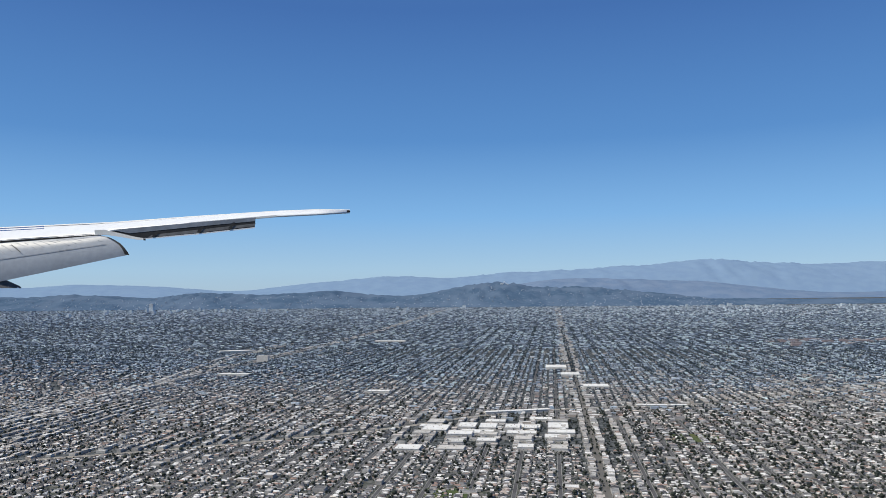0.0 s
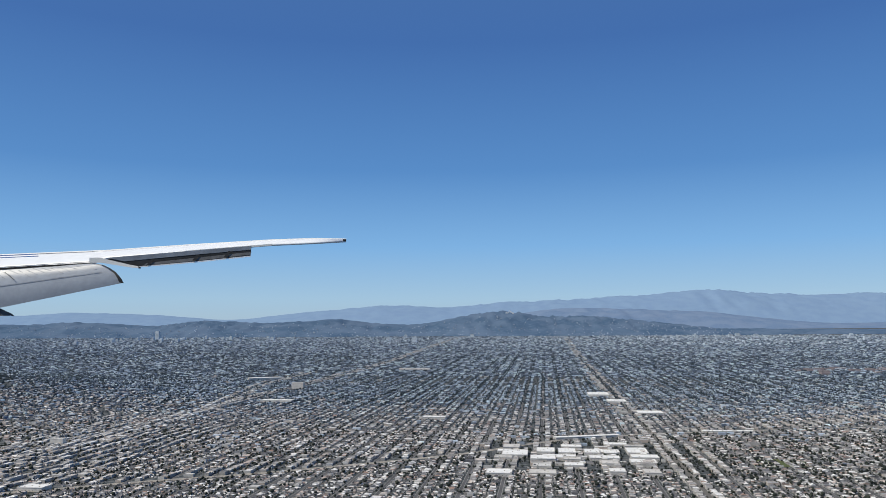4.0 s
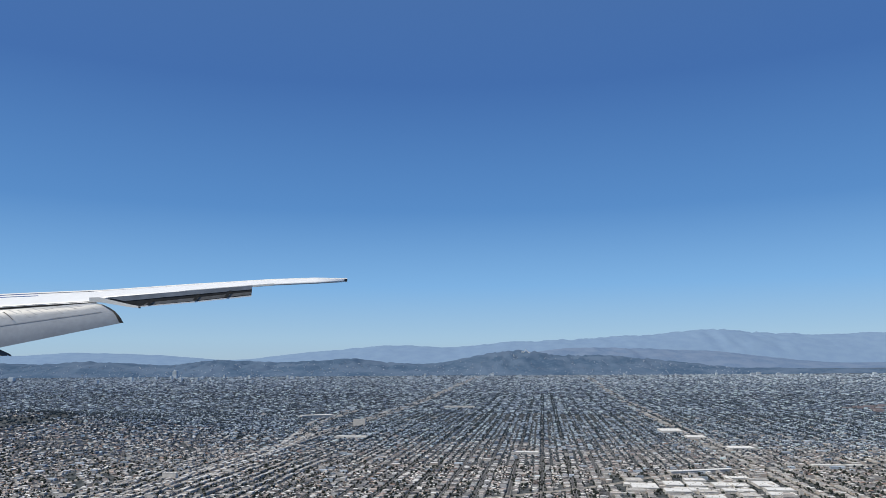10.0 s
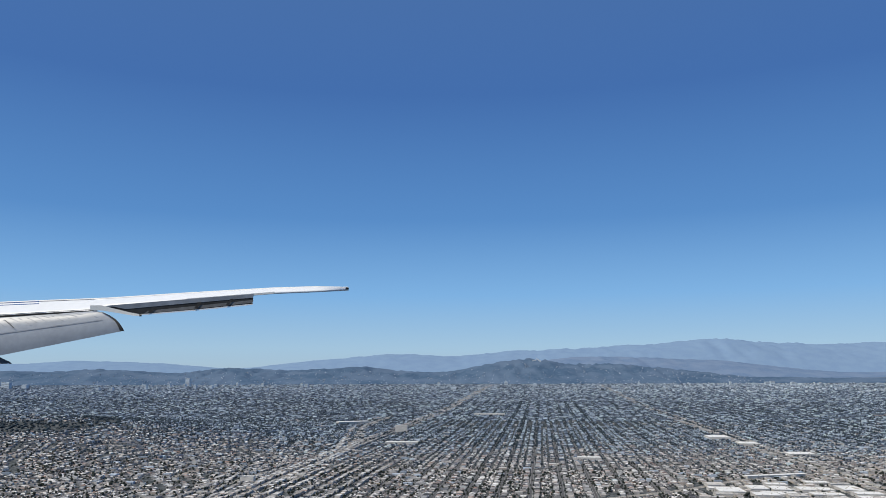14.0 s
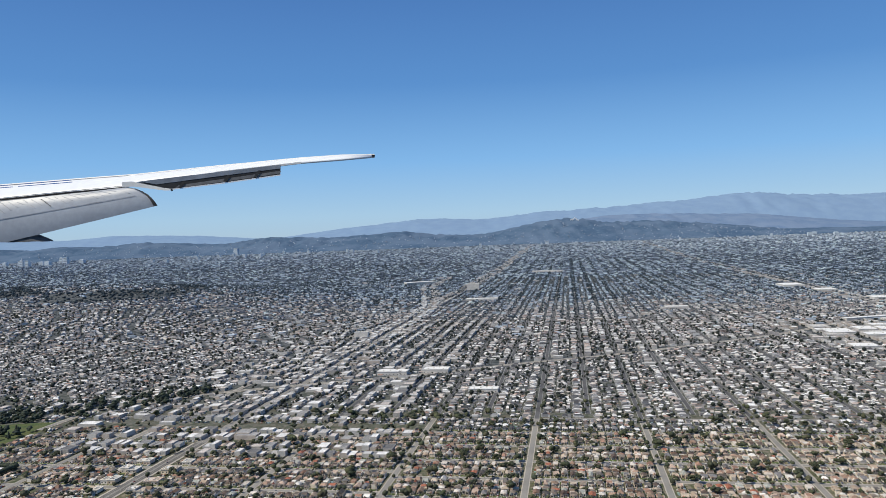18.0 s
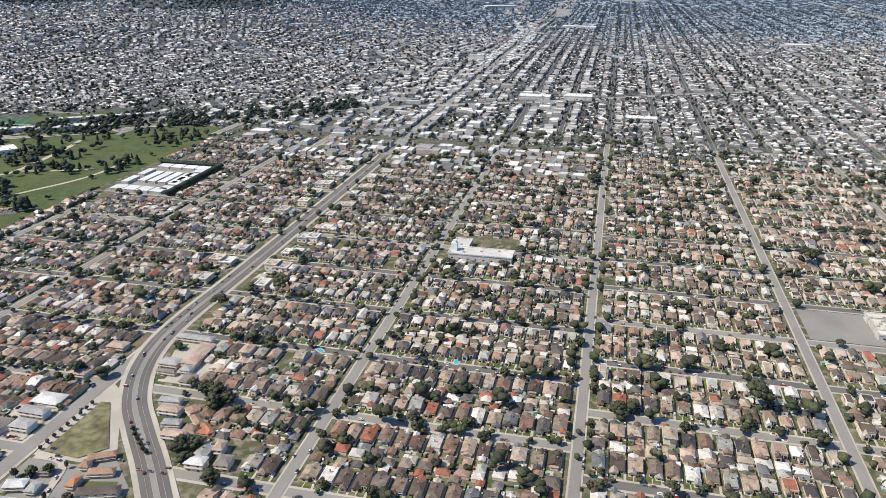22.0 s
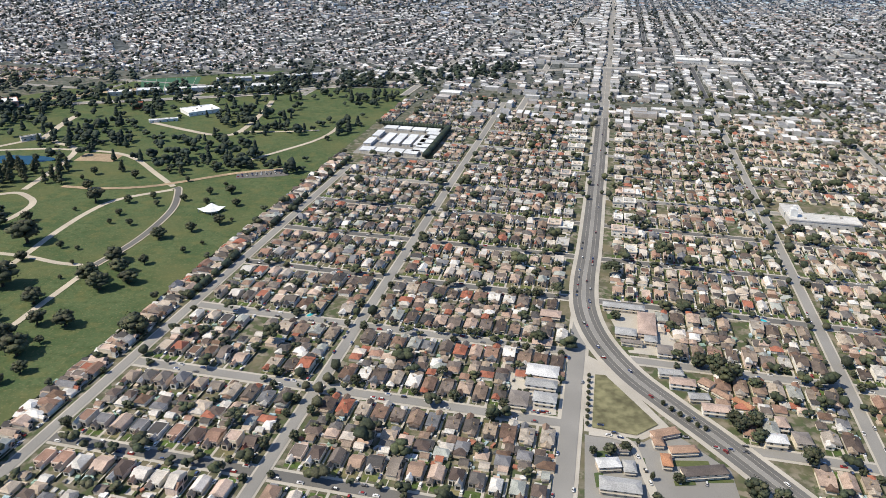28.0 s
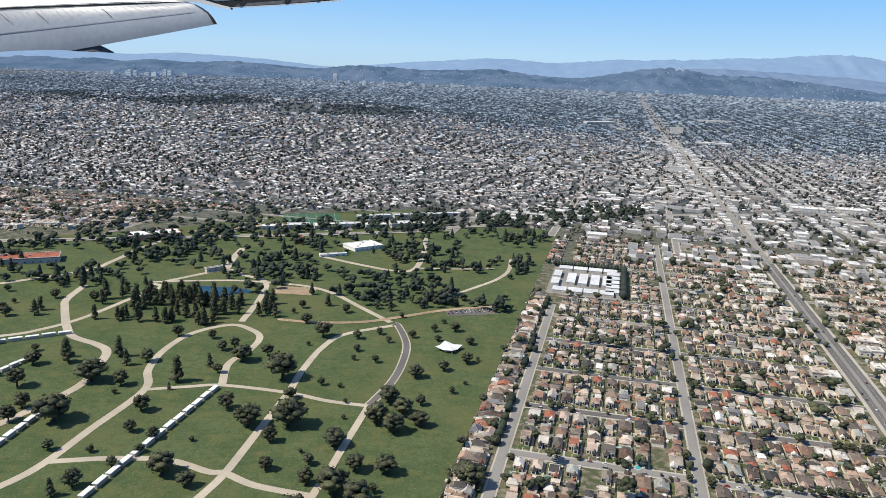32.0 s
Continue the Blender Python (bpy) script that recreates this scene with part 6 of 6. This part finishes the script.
for x, y, s_ in ((-92.0, 26.7, .9), (-91.4, 26.4, 1.1), (-91.2, 25.6, 1.0), (-90.8, 26.0, .9), (-91.5, 22.5, .9), (-91.0, 21.9, .8), (-91.6, 23.0, .7), (-90.9, 22.8, .9), (-89.6, 20.9, .9), (-90.4, 31.0, 1.0), (-94.9, 30.5, .6), (-96.4, 20.75, .6), (-95.85, 20.95, .55), (-90.1, 25.3, .7), (-92.0, 19.0, 1.0), (-91.3, 18.6, .9)):
    plant(ROUND, x, y - .1, s_, s_ * .9, "large dark leafy tree between the flats", "trees by the flats")
for x, y in ((-94.0, 23.75), (-93.75, 23.4), (-93.5, 23.1), (-93.25, 22.8), (-93.0, 22.5), (-92.75, 22.3)):
    plant(ROUND, x, y, .26, .3, "small round tree in the boulevard median", "median trees")
for x, y in [(-97.02 + .05 * k, 22.2 + .4 * k) for k in range(9)]:
    plant(ROUND, x, y, .22, .26, "small verge tree beside the old street", "verge trees")
for n, (x, y) in enumerate(((-95.45, 20.6), (-95.3, 19.9), (-95.25, 19.3), (-95.9, 21.6), (-96.3, 21.7))):
    tagged(copy_thing(cars[n % 3], Matrix.LocRotScale((x, y, .03), Euler((0, 0, .2 if n < 3 else 1.3)), None)), "car parked on the drive between the flats", "car", "cars along the streets")
for k in range(26):
    x, y = (rng.uniform(-100.1, -98.1), rng.choice([22.85, 23.95, 24.85, 25.95])) if k < 15 else (rng.uniform(-97.1, -93.2), rng.choice([20.55, 19.45, 18.5, 21.2]))
    if k % 2:
        plant(ROUND, x, y, rng.uniform(.2, .5), rng.uniform(.25, .5), "small leafy tree in a paved yard", "trees by the flats")
    else:
        tagged(copy_thing(cars[k % 3], Matrix.LocRotScale((float(x), float(y), .014), Euler((0, 0, -A + (math.pi / 2 if k % 4 else 0))), None)), "car parked in a paved yard", "car", "cars along the streets")
strip_v = ([], [])
strip(curve_points([(-97.0, 21.8), (-96.0, 21.65), (-95.55, 21.2), (-95.4, 20.3), (-95.2, 18.6)], 6), .3, .03, strip_v)
tagged(new("path_drive", raw_mesh("path_drive", *strip_v, [], [M_CONCRETE])), "pale concrete drive between the flats", "path", kind="structure")

# ---- shops along the boulevard, one by one ----
shop_models = [flat_building("shop", -97 + 3 * k, -4, .5 + .08 * k, .8 + .1 * (k % 3), .24 + .04 * (k % 4), -A, "flat-roofed stucco shop facing the boulevard", "shop", roof=M_FLAT_OB, wall=M_WALL_OB, units=1 + k % 2) for k in range(5)]
for n, i in enumerate(np.where(shop & (LV < 52))[0]):
    m = Matrix.LocRotScale((float(LX[i]), float(LY[i]), 0), Euler((0, 0, -A)), None)
    ob = shop_models[n] if n < 5 else copy_thing(shop_models[n % 5], m)
    ob.matrix_world = m
    tagged(ob, "flat-roofed stucco shop facing the boulevard", "shop", "boulevard shops")

for k in range(22):
    x, y = -118.8 + .15 * k + rng.uniform(-.03, .03), 48.35 + .065 * k + (.45 if k % 2 else 0)
    ob = copy_thing(cars[k % 3], Matrix.LocRotScale((x, y, .02), Euler((0, 0, .4 + math.pi / 2 * 0)), None))
    tagged(ob, "car parked in the cemetery car park", "car", "cars along the streets")

# ---- the far town: pale blocks along the cross streets, and towers under the hills ----
def far_blocks():
    ch = []
    for v, n, s in ((150, 60, 1.6), (188, 80, 1.8), (228, 90, 2.0), (268, 120, 2.2), (330, 120, 2.6), (400, 130, 3.0), (470, 150, 2.8), (540, 190, 2.8), (600, 300, 2.6), (650, 480, 2.6), (690, 480, 2.6), (735, 420, 2.4)):
        n *= 2
        x = rng.uniform(-140 - .72 * v, 20 + .62 * v, n)
        x = np.where(rng.random(n) < .4, np.round(x / 55) * 55 + rng.normal(0, 5, n), x)
        y = v + rng.normal(0, 5 + v * .022, n)
        w, d = rng.uniform(.3, 1.1, n) * s, rng.uniform(.2, .5, n) * s
        h = rng.uniform(.2, .45, n) * (1 + v / 900)
        ch.append(placed(S_BOX, x, y, height(x, y), -A, w, d, h))
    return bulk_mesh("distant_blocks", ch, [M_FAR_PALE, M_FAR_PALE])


# Far white walls, tinted blue in place of the air before them.
M_FAR_WHITE = surface("haze_tinted_white_walls", [(.755, .847, .9), (.601, .688, .771), (.387, .465, .544), (.678, .762, .839), (.504, .551, .59)], .8, grain=3, stain=.3, depth=.15, bump=0)


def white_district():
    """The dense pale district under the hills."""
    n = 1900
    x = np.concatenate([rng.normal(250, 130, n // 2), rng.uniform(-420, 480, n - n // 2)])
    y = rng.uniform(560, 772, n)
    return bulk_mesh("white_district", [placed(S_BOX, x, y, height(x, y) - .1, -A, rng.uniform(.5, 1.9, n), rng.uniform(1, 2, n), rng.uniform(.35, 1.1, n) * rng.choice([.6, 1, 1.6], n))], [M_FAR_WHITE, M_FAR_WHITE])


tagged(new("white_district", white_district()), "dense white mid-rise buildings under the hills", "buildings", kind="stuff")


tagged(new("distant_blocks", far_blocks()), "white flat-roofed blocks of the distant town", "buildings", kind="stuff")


# Tower glass paled to a hazy grey-blue in its own colour.
M_HAZY_GLASS = surface("haze_paled_window_glass", [(.27, .31, .36)], .3, grain=4, stain=.5, depth=.1, bump=0)


def tower(x, y, w, d, h, bands):
    root = new("office_tower")
    root.matrix_world = Matrix.LocRotScale((x, y, float(height(x, y)) - .1), Euler((0, 0, -A)), None)
    part("shaft", boxes(bmesh.new(), (-w / 2, w / 2, -d / 2, d / 2, 0, h)), M_FAR_WHITE, root)
    part("crown", boxes(bmesh.new(), (-w / 3, w / 3, -d / 3, d / 3, h, h + .25)), M_FAR_WHITE, root)
    for k in range(bands):
        z = h * (k + .5) / bands
        part("window_band", boxes(bmesh.new(), (-w * .46, w * .46, -d / 2 - .02, -d / 2, z, z + h / bands * .45)), M_HAZY_GLASS, root)
    return tagged(root, "pale office tower at the foot of the hills", "tower", "distant towers")


tower(-290, 733, 4, 4, 8, 7)
for k in range(44):
    x = rng.choice([rng.normal(-280, 30), rng.normal(-180, 40), rng.normal(-20, 60), rng.normal(190, 60), rng.normal(330, 40)])
    tower(float(x), float(rng.uniform(610, 740)), float(rng.uniform(1.6, 4.2)), 3.0, float(rng.uniform(1.5, 4.2)), 3)
for k in range(9):
    tower(float(-455 + rng.normal(0, 16)), float(rng.uniform(640, 700)), float(rng.uniform(3, 5)), 4.0, float(rng.uniform(3, 6)), 4)


def hill_houses():
    n = 1500
    x, t = rng.uniform(-560, 330, n), rng.random(n) ** 1.4 * .42
    y = 760 + t * 260
    z = np.array([range_height(float(a), float(b), 260, hills_crest, .02, 3, .17, .32) for a, b in zip(x, t)])
    return bulk_mesh("hillside_houses", [placed(S_BOX, x, y, z - .3, -A, rng.uniform(.4, 1.2, n), .8, rng.uniform(.7, 1.1, n))], [M_FAR_PALE, M_FAR_PALE])


tagged(new("hillside_houses", hill_houses()), "pale houses scattered over the lower hillsides", "houses", kind="stuff")


def hill_sign():
    root = new("hillside_sign")
    for k in range(9):
        x = 66 + 1.15 * k
        z = range_height(x, .5, 260, hills_crest, .02, 3, .17, .32)
        part("sign_bar", boxes(bmesh.new(), (x - .4, x + .4, 889.7, 890, z - .6, z + .95)), M_WHITE, root)
    return tagged(root, "row of white upright bars high on the hillside", "sign")


hill_sign()


def campus():
    n = 22
    x, y = rng.uniform(138, 205, n), rng.uniform(300, 345, n)
    return bulk_mesh("campus_buildings", [placed(S_SLAB, x, y, height(x, y) - .05, -A, rng.uniform(2, 5, n), rng.uniform(1.5, 3, n), rng.uniform(.6, 1.3, n))], [surface("brick_wall", [(.29, .25, .26)], .9, grain=4, stain=.5, depth=.2), surface("brick_roof", [(.32, .27, .27), (.55, .56, .57), (.4, .41, .42), (.6, .6, .6)], .9, grain=4, stain=.5, depth=.2)])


tagged(new("campus_buildings", campus()), "red brick campus buildings in the distant town", "buildings", kind="stuff")

# ---- the aeroplane wing ----
# It travels with the eye, so it stands far out at a great size, where it keeps its bearing all through the flight.
WING_FROM = pose(-47.009, -0.651, 20.259, 99.201, 0.125, -0.571)
WING_FAR, REACH = 4300.0, 784 / math.tan(radians(LENS / 2))
M_WING = surface("wing_paint", [(.74, .77, .81)], .35, grain=.02, stain=.002, depth=.05, bump=0)
# Flap base colour, a darker grey than the wing panels.
M_FLAP = surface("flap_grey", [(.32, .355, .41)], .4, grain=.03, stain=.003, depth=.10, bump=0)
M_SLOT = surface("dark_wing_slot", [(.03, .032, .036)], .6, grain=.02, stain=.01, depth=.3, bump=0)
# Dark grey that includes the shade on the undersides.
M_UNDER = surface("shade_grey_underside", [(.12, .125, .135)], .5, grain=.02, stain=.01, depth=.25, bump=0)
# Shading of the cove as a grey colour; also the trailing-edge seam.
M_COVE = surface("cove_shade_and_seam_grey", [(.26, .29, .34)], .5, grain=.02, stain=.005, depth=.2, bump=0)
M_STREAK = surface("flap_dirt", [(.27, .30, .35)], .5, grain=.02, stain=.01, depth=.2, bump=0)
M_BLUE = surface("blue_marking", [(.03, .12, .42)], .4, grain=.02, stain=.01, depth=.1, bump=0)
wing = new("aeroplane_wing")
wing.location = WING_FROM @ Vector((-.3 * WING_FAR, -.05 * WING_FAR, -WING_FAR))
bpy.context.view_layer.update()


def far_point(a, b, depth):
    """A place on the wing: a across, b down, depth beyond its trailing edge."""
    d = WING_FAR + depth
    return WING_FROM @ Vector(((a - 784) / REACH * d, -(b - 435) / REACH * d, -d)) - wing.location


def sheet(name, rows, material, label="", closed=False, smooth_it=True, parent=None):
    """A skin over rows of (across, down, depth)."""
    bm = bmesh.new()
    vs = [[bm.verts.new(far_point(*p)) for p in row] for row in rows]
    for r0, r1 in zip(vs[:-1], vs[1:]):
        n = len(r0)
        for i in range(n if closed else n - 1):
            j = (i + 1) % n
            f = bm.faces.new((r0[i], r0[j], r1[j], r1[i]))
            f.smooth = smooth_it
    if closed:
        bm.faces.new(vs[0]), bm.faces.new(list(reversed(vs[-1])))
    bmesh.ops.recalc_face_normals(bm, faces=list(bm.faces))
    return part(name, bm, material, parent or wing, label)


ACROSS = np.array([-330, -200, -60, 60, 165, 190, 330, 485, 560, 617.0])
LEAD = np.interp(ACROSS, [-330, 0, 190, 330, 480, 560, 617], [540, 525, 518, 509, 500.4, 498, 499.3])
TRAIL = np.interp(ACROSS, [-330, 0, 165, 190, 485, 560, 617], [572, 549, 540, 531, 508, 505, 502.0])
chord = np.interp(ACROSS, [-330, 190, 617], [190, 130, 40])
rows = []
for a, b0, b1, c in zip(ACROSS, LEAD, TRAIL, chord):
    top = [(a, b1 + (b0 - b1) * s ** .8, c * s) for s in np.linspace(0, 1, 7)]
    bottom = [(a, b0 + (b1 + 3.0 - b0) * s, c * (1 - s) * .95) for s in (.15, .6, 1.0)]
    rows.append(top + bottom)
panel = sheet("wing_panel", rows, M_WING, closed=True)
sheet("leading_edge", [[(a, b - .9, c * 1.01), (a, b + .8, c * .9)] for a, b, c in zip(ACROSS, LEAD, chord)], M_WHITE, "bright leading edge")
# the drooped outer flap; a dark sheet stands in for the shade in its slot
sheet("slot", [[(186, 534, -3), (240, 549, -14)], [(330, 522, -3), (340, 541, -14)], [(449, 512.5, -3), (447, 529.5, -14)]], M_SLOT, "dark sheet for the shade in the slot above the outer flap", smooth_it=False)
sheet("slot_cove", [[(192, 531, -5), (222, 537.5, -8)], [(330, 520, -5), (336, 527, -8)], [(449, 511, -5), (448, 517.5, -8)]], M_COVE, "cove under the trailing edge, its shade coloured in as grey")
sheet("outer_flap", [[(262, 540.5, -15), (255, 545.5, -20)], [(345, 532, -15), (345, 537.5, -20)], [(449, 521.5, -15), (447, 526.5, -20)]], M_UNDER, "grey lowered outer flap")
# A strip in the lighter wing colour makes this edge look sunlit.
sheet("outer_flap_edge", [[(248, 546.5, -21), (246, 548.6, -22)], [(345, 538.5, -21), (345, 540.6, -22)], [(448, 528, -21), (447, 530.2, -22)]], M_WING, "pale strip coloured as the lit edge of the outer flap")
for a, b in ((270, 541), (352, 532.5), (408, 526.5)):
    sheet("hinge_arm", [[(a, b - 7, -16), (a + 5, b - 7, -16)], [(a - 9, b + 4, -24), (a - 3, b + 4, -24)]], M_SLOT, "grey hinge arm in the slot")
sheet("aileron_band", [[(330, 519, -4), (332, 521.3, -5)], [(487, 507, -4), (485, 510.5, -5)]], M_WHITE, "white band along the aileron")
sheet("tip_light", [[(612, 499.2, -2), (612, 503.2, -2)], [(617.5, 499.8, -2), (617.5, 503.0, -2)]], M_SLOT, "dark wing-tip light", smooth_it=False)
# the large inner flap
end = [(165, 540), (186, 546), (203, 557), (213, 567), (219, 576)]
rows = []
for k, s in enumerate(np.linspace(0, 1, 9)):
    ex, ey = np.interp(s, np.linspace(0, 1, 5), [p[0] for p in end]), np.interp(s, np.linspace(0, 1, 5), [p[1] for p in end])
    lx, ly = -330, 573 + (685 - 573) * s
    depth = -95 * (1 - (1 - s) ** 1.7)
    rows.append([(lx + (ex - lx) * q, ly + (ey - ly) * q - 3.0 * math.sin(math.pi * s), depth * (1.25 - .45 * q)) for q in np.linspace(0, 1, 9)])
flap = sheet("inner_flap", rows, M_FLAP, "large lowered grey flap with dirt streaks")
sheet("flap_gap", [[(a, np.interp(a, [-330, 0, 165, 190], [570.5, 548, 539.5, 546]), -5), (a, np.interp(a, [-330, 0, 165, 190], [574.5, 551.5, 542.5, 549]), -7)] for a in (-330, -100, 60, 165, 190)], M_SLOT, "dark gap between wing and flap", smooth_it=False)
for a in (-190, -120, 8):
    b = np.interp(a, [-330, 0], [580, 556])
    sheet("flap_seam", [[(a, b, -24), (a + 1.5, b, -24)], [(a + 16, b + 14, -62), (a + 18, b + 14, -62)]], M_SLOT, "dark seam in the flap skin", parent=flap, smooth_it=False)
sheet("spoiler_lip", [[(160, 531, -10), (160, 539.5, -12)], [(178, 530.5, -11), (182, 540, -16)], [(205, 537, -14), (212, 545, -20)], [(232, 543.5, -20), (236, 549, -25)], [(250, 546.8, -24), (249, 549.3, -26)]], M_WHITE, "white lip over the flap end")
sheet("lip_tip", [[(247, 546.5, -27), (247, 550.5, -27)], [(251, 547.5, -27), (251, 550.5, -27)]], M_SLOT, "dark hooked tip of the lip", smooth_it=False)
sheet("panel_seam", [[(a, np.interp(a, ACROSS, TRAIL) - 2.6, -1), (a, np.interp(a, ACROSS, TRAIL) - 1.6, -1)] for a in (-330, -60, 60, 165)], M_COVE, "thin grey seam along the trailing edge", smooth_it=False, parent=panel)
def flap_at(q, s):
    """A place on the lowered flap: q along it from the root, s down its chord."""
    ex, ey = np.interp(s, np.linspace(0, 1, 5), [p[0] for p in end]), np.interp(s, np.linspace(0, 1, 5), [p[1] for p in end])
    return -330 + (ex + 330) * q, 573 + 112 * s + (ey - 573 - 112 * s) * q - 3.0 * math.sin(math.pi * s), -95 * (1 - (1 - s) ** 1.7) * (1.25 - .45 * q) - 3


for k in range(34):
    q = .02 + .028 * k
    s0, s1 = .06 + .03 * (k % 3), .22 + .05 * ((k * 7) % 4)
    sheet("dirt_streak", [[flap_at(q, s0), flap_at(q + .004, s0)], [flap_at(q + .012, s1), flap_at(q + .015, s1)]], M_STREAK, "grey dirt streak", parent=flap, smooth_it=False)
sheet("flap_end", [[(flap_at(1, s)[0] - 1.5 - 5 * s, flap_at(1, s)[1] - .5, flap_at(1, s)[2] - 4), (flap_at(1, s)[0] + 1.5, flap_at(1, s)[1] + .5, flap_at(1, s)[2] - 4)] for s in np.linspace(.05, 1, 7)], M_SLOT, "dark open end of the flap", parent=flap)
sheet("flap_step", [[flap_at(q, .48), flap_at(q, .5)] for q in np.linspace(0, .96, 7)], M_STREAK, "grey step line along the flap", parent=flap)
# the flap track fairing below; its lit top and shaded side are coloured in
spine = [(-140, 648, 14), (-80, 640, 22), (-20, 634, 26), (15, 646, 20), (50, 669, 6)]
rows = []
for a, b, r_ in spine:
    rows.append([(a + (4 if a < 40 else 0), b - r_ * .75, -60), (a, b - r_ * .1, -100), (a, b + r_ * .75, -85), (a, b + r_ * .9, -50), (a + 4, b - r_ * .3, -30)])
fairing = sheet("flap_track_fairing", rows, M_UNDER, "canoe-shaped flap fairing in a shaded-side grey", closed=True)
sheet("fairing_top", [[(-12, 624, -70), (2, 634, -105)], [(16, 633, -70), (22, 648, -104)], [(51, 664, -72), (51, 668.5, -104)]], M_WING, "pale strip coloured as the lit upper edge of the fairing", parent=fairing)
# registration letters as plain bars
for a, w in ((-290, 70), (-200, 70), (-110, 70), (-30, 100)):
    for off in (.9, 4.6):
        q = [np.interp(x, ACROSS, LEAD) + off for x in (a, a + w)]
        sheet("registration_bar", [[(a, q[0], -2), (a, q[0] + 1.3, -3)], [(a + w, q[1], -2), (a + w, q[1] + 1.3, -3)]], M_BLUE, "blue marking bar", smooth_it=False, parent=panel)
tagged(wing, "pale grey airliner wing with lowered flaps and blue markings", "aeroplane wing")
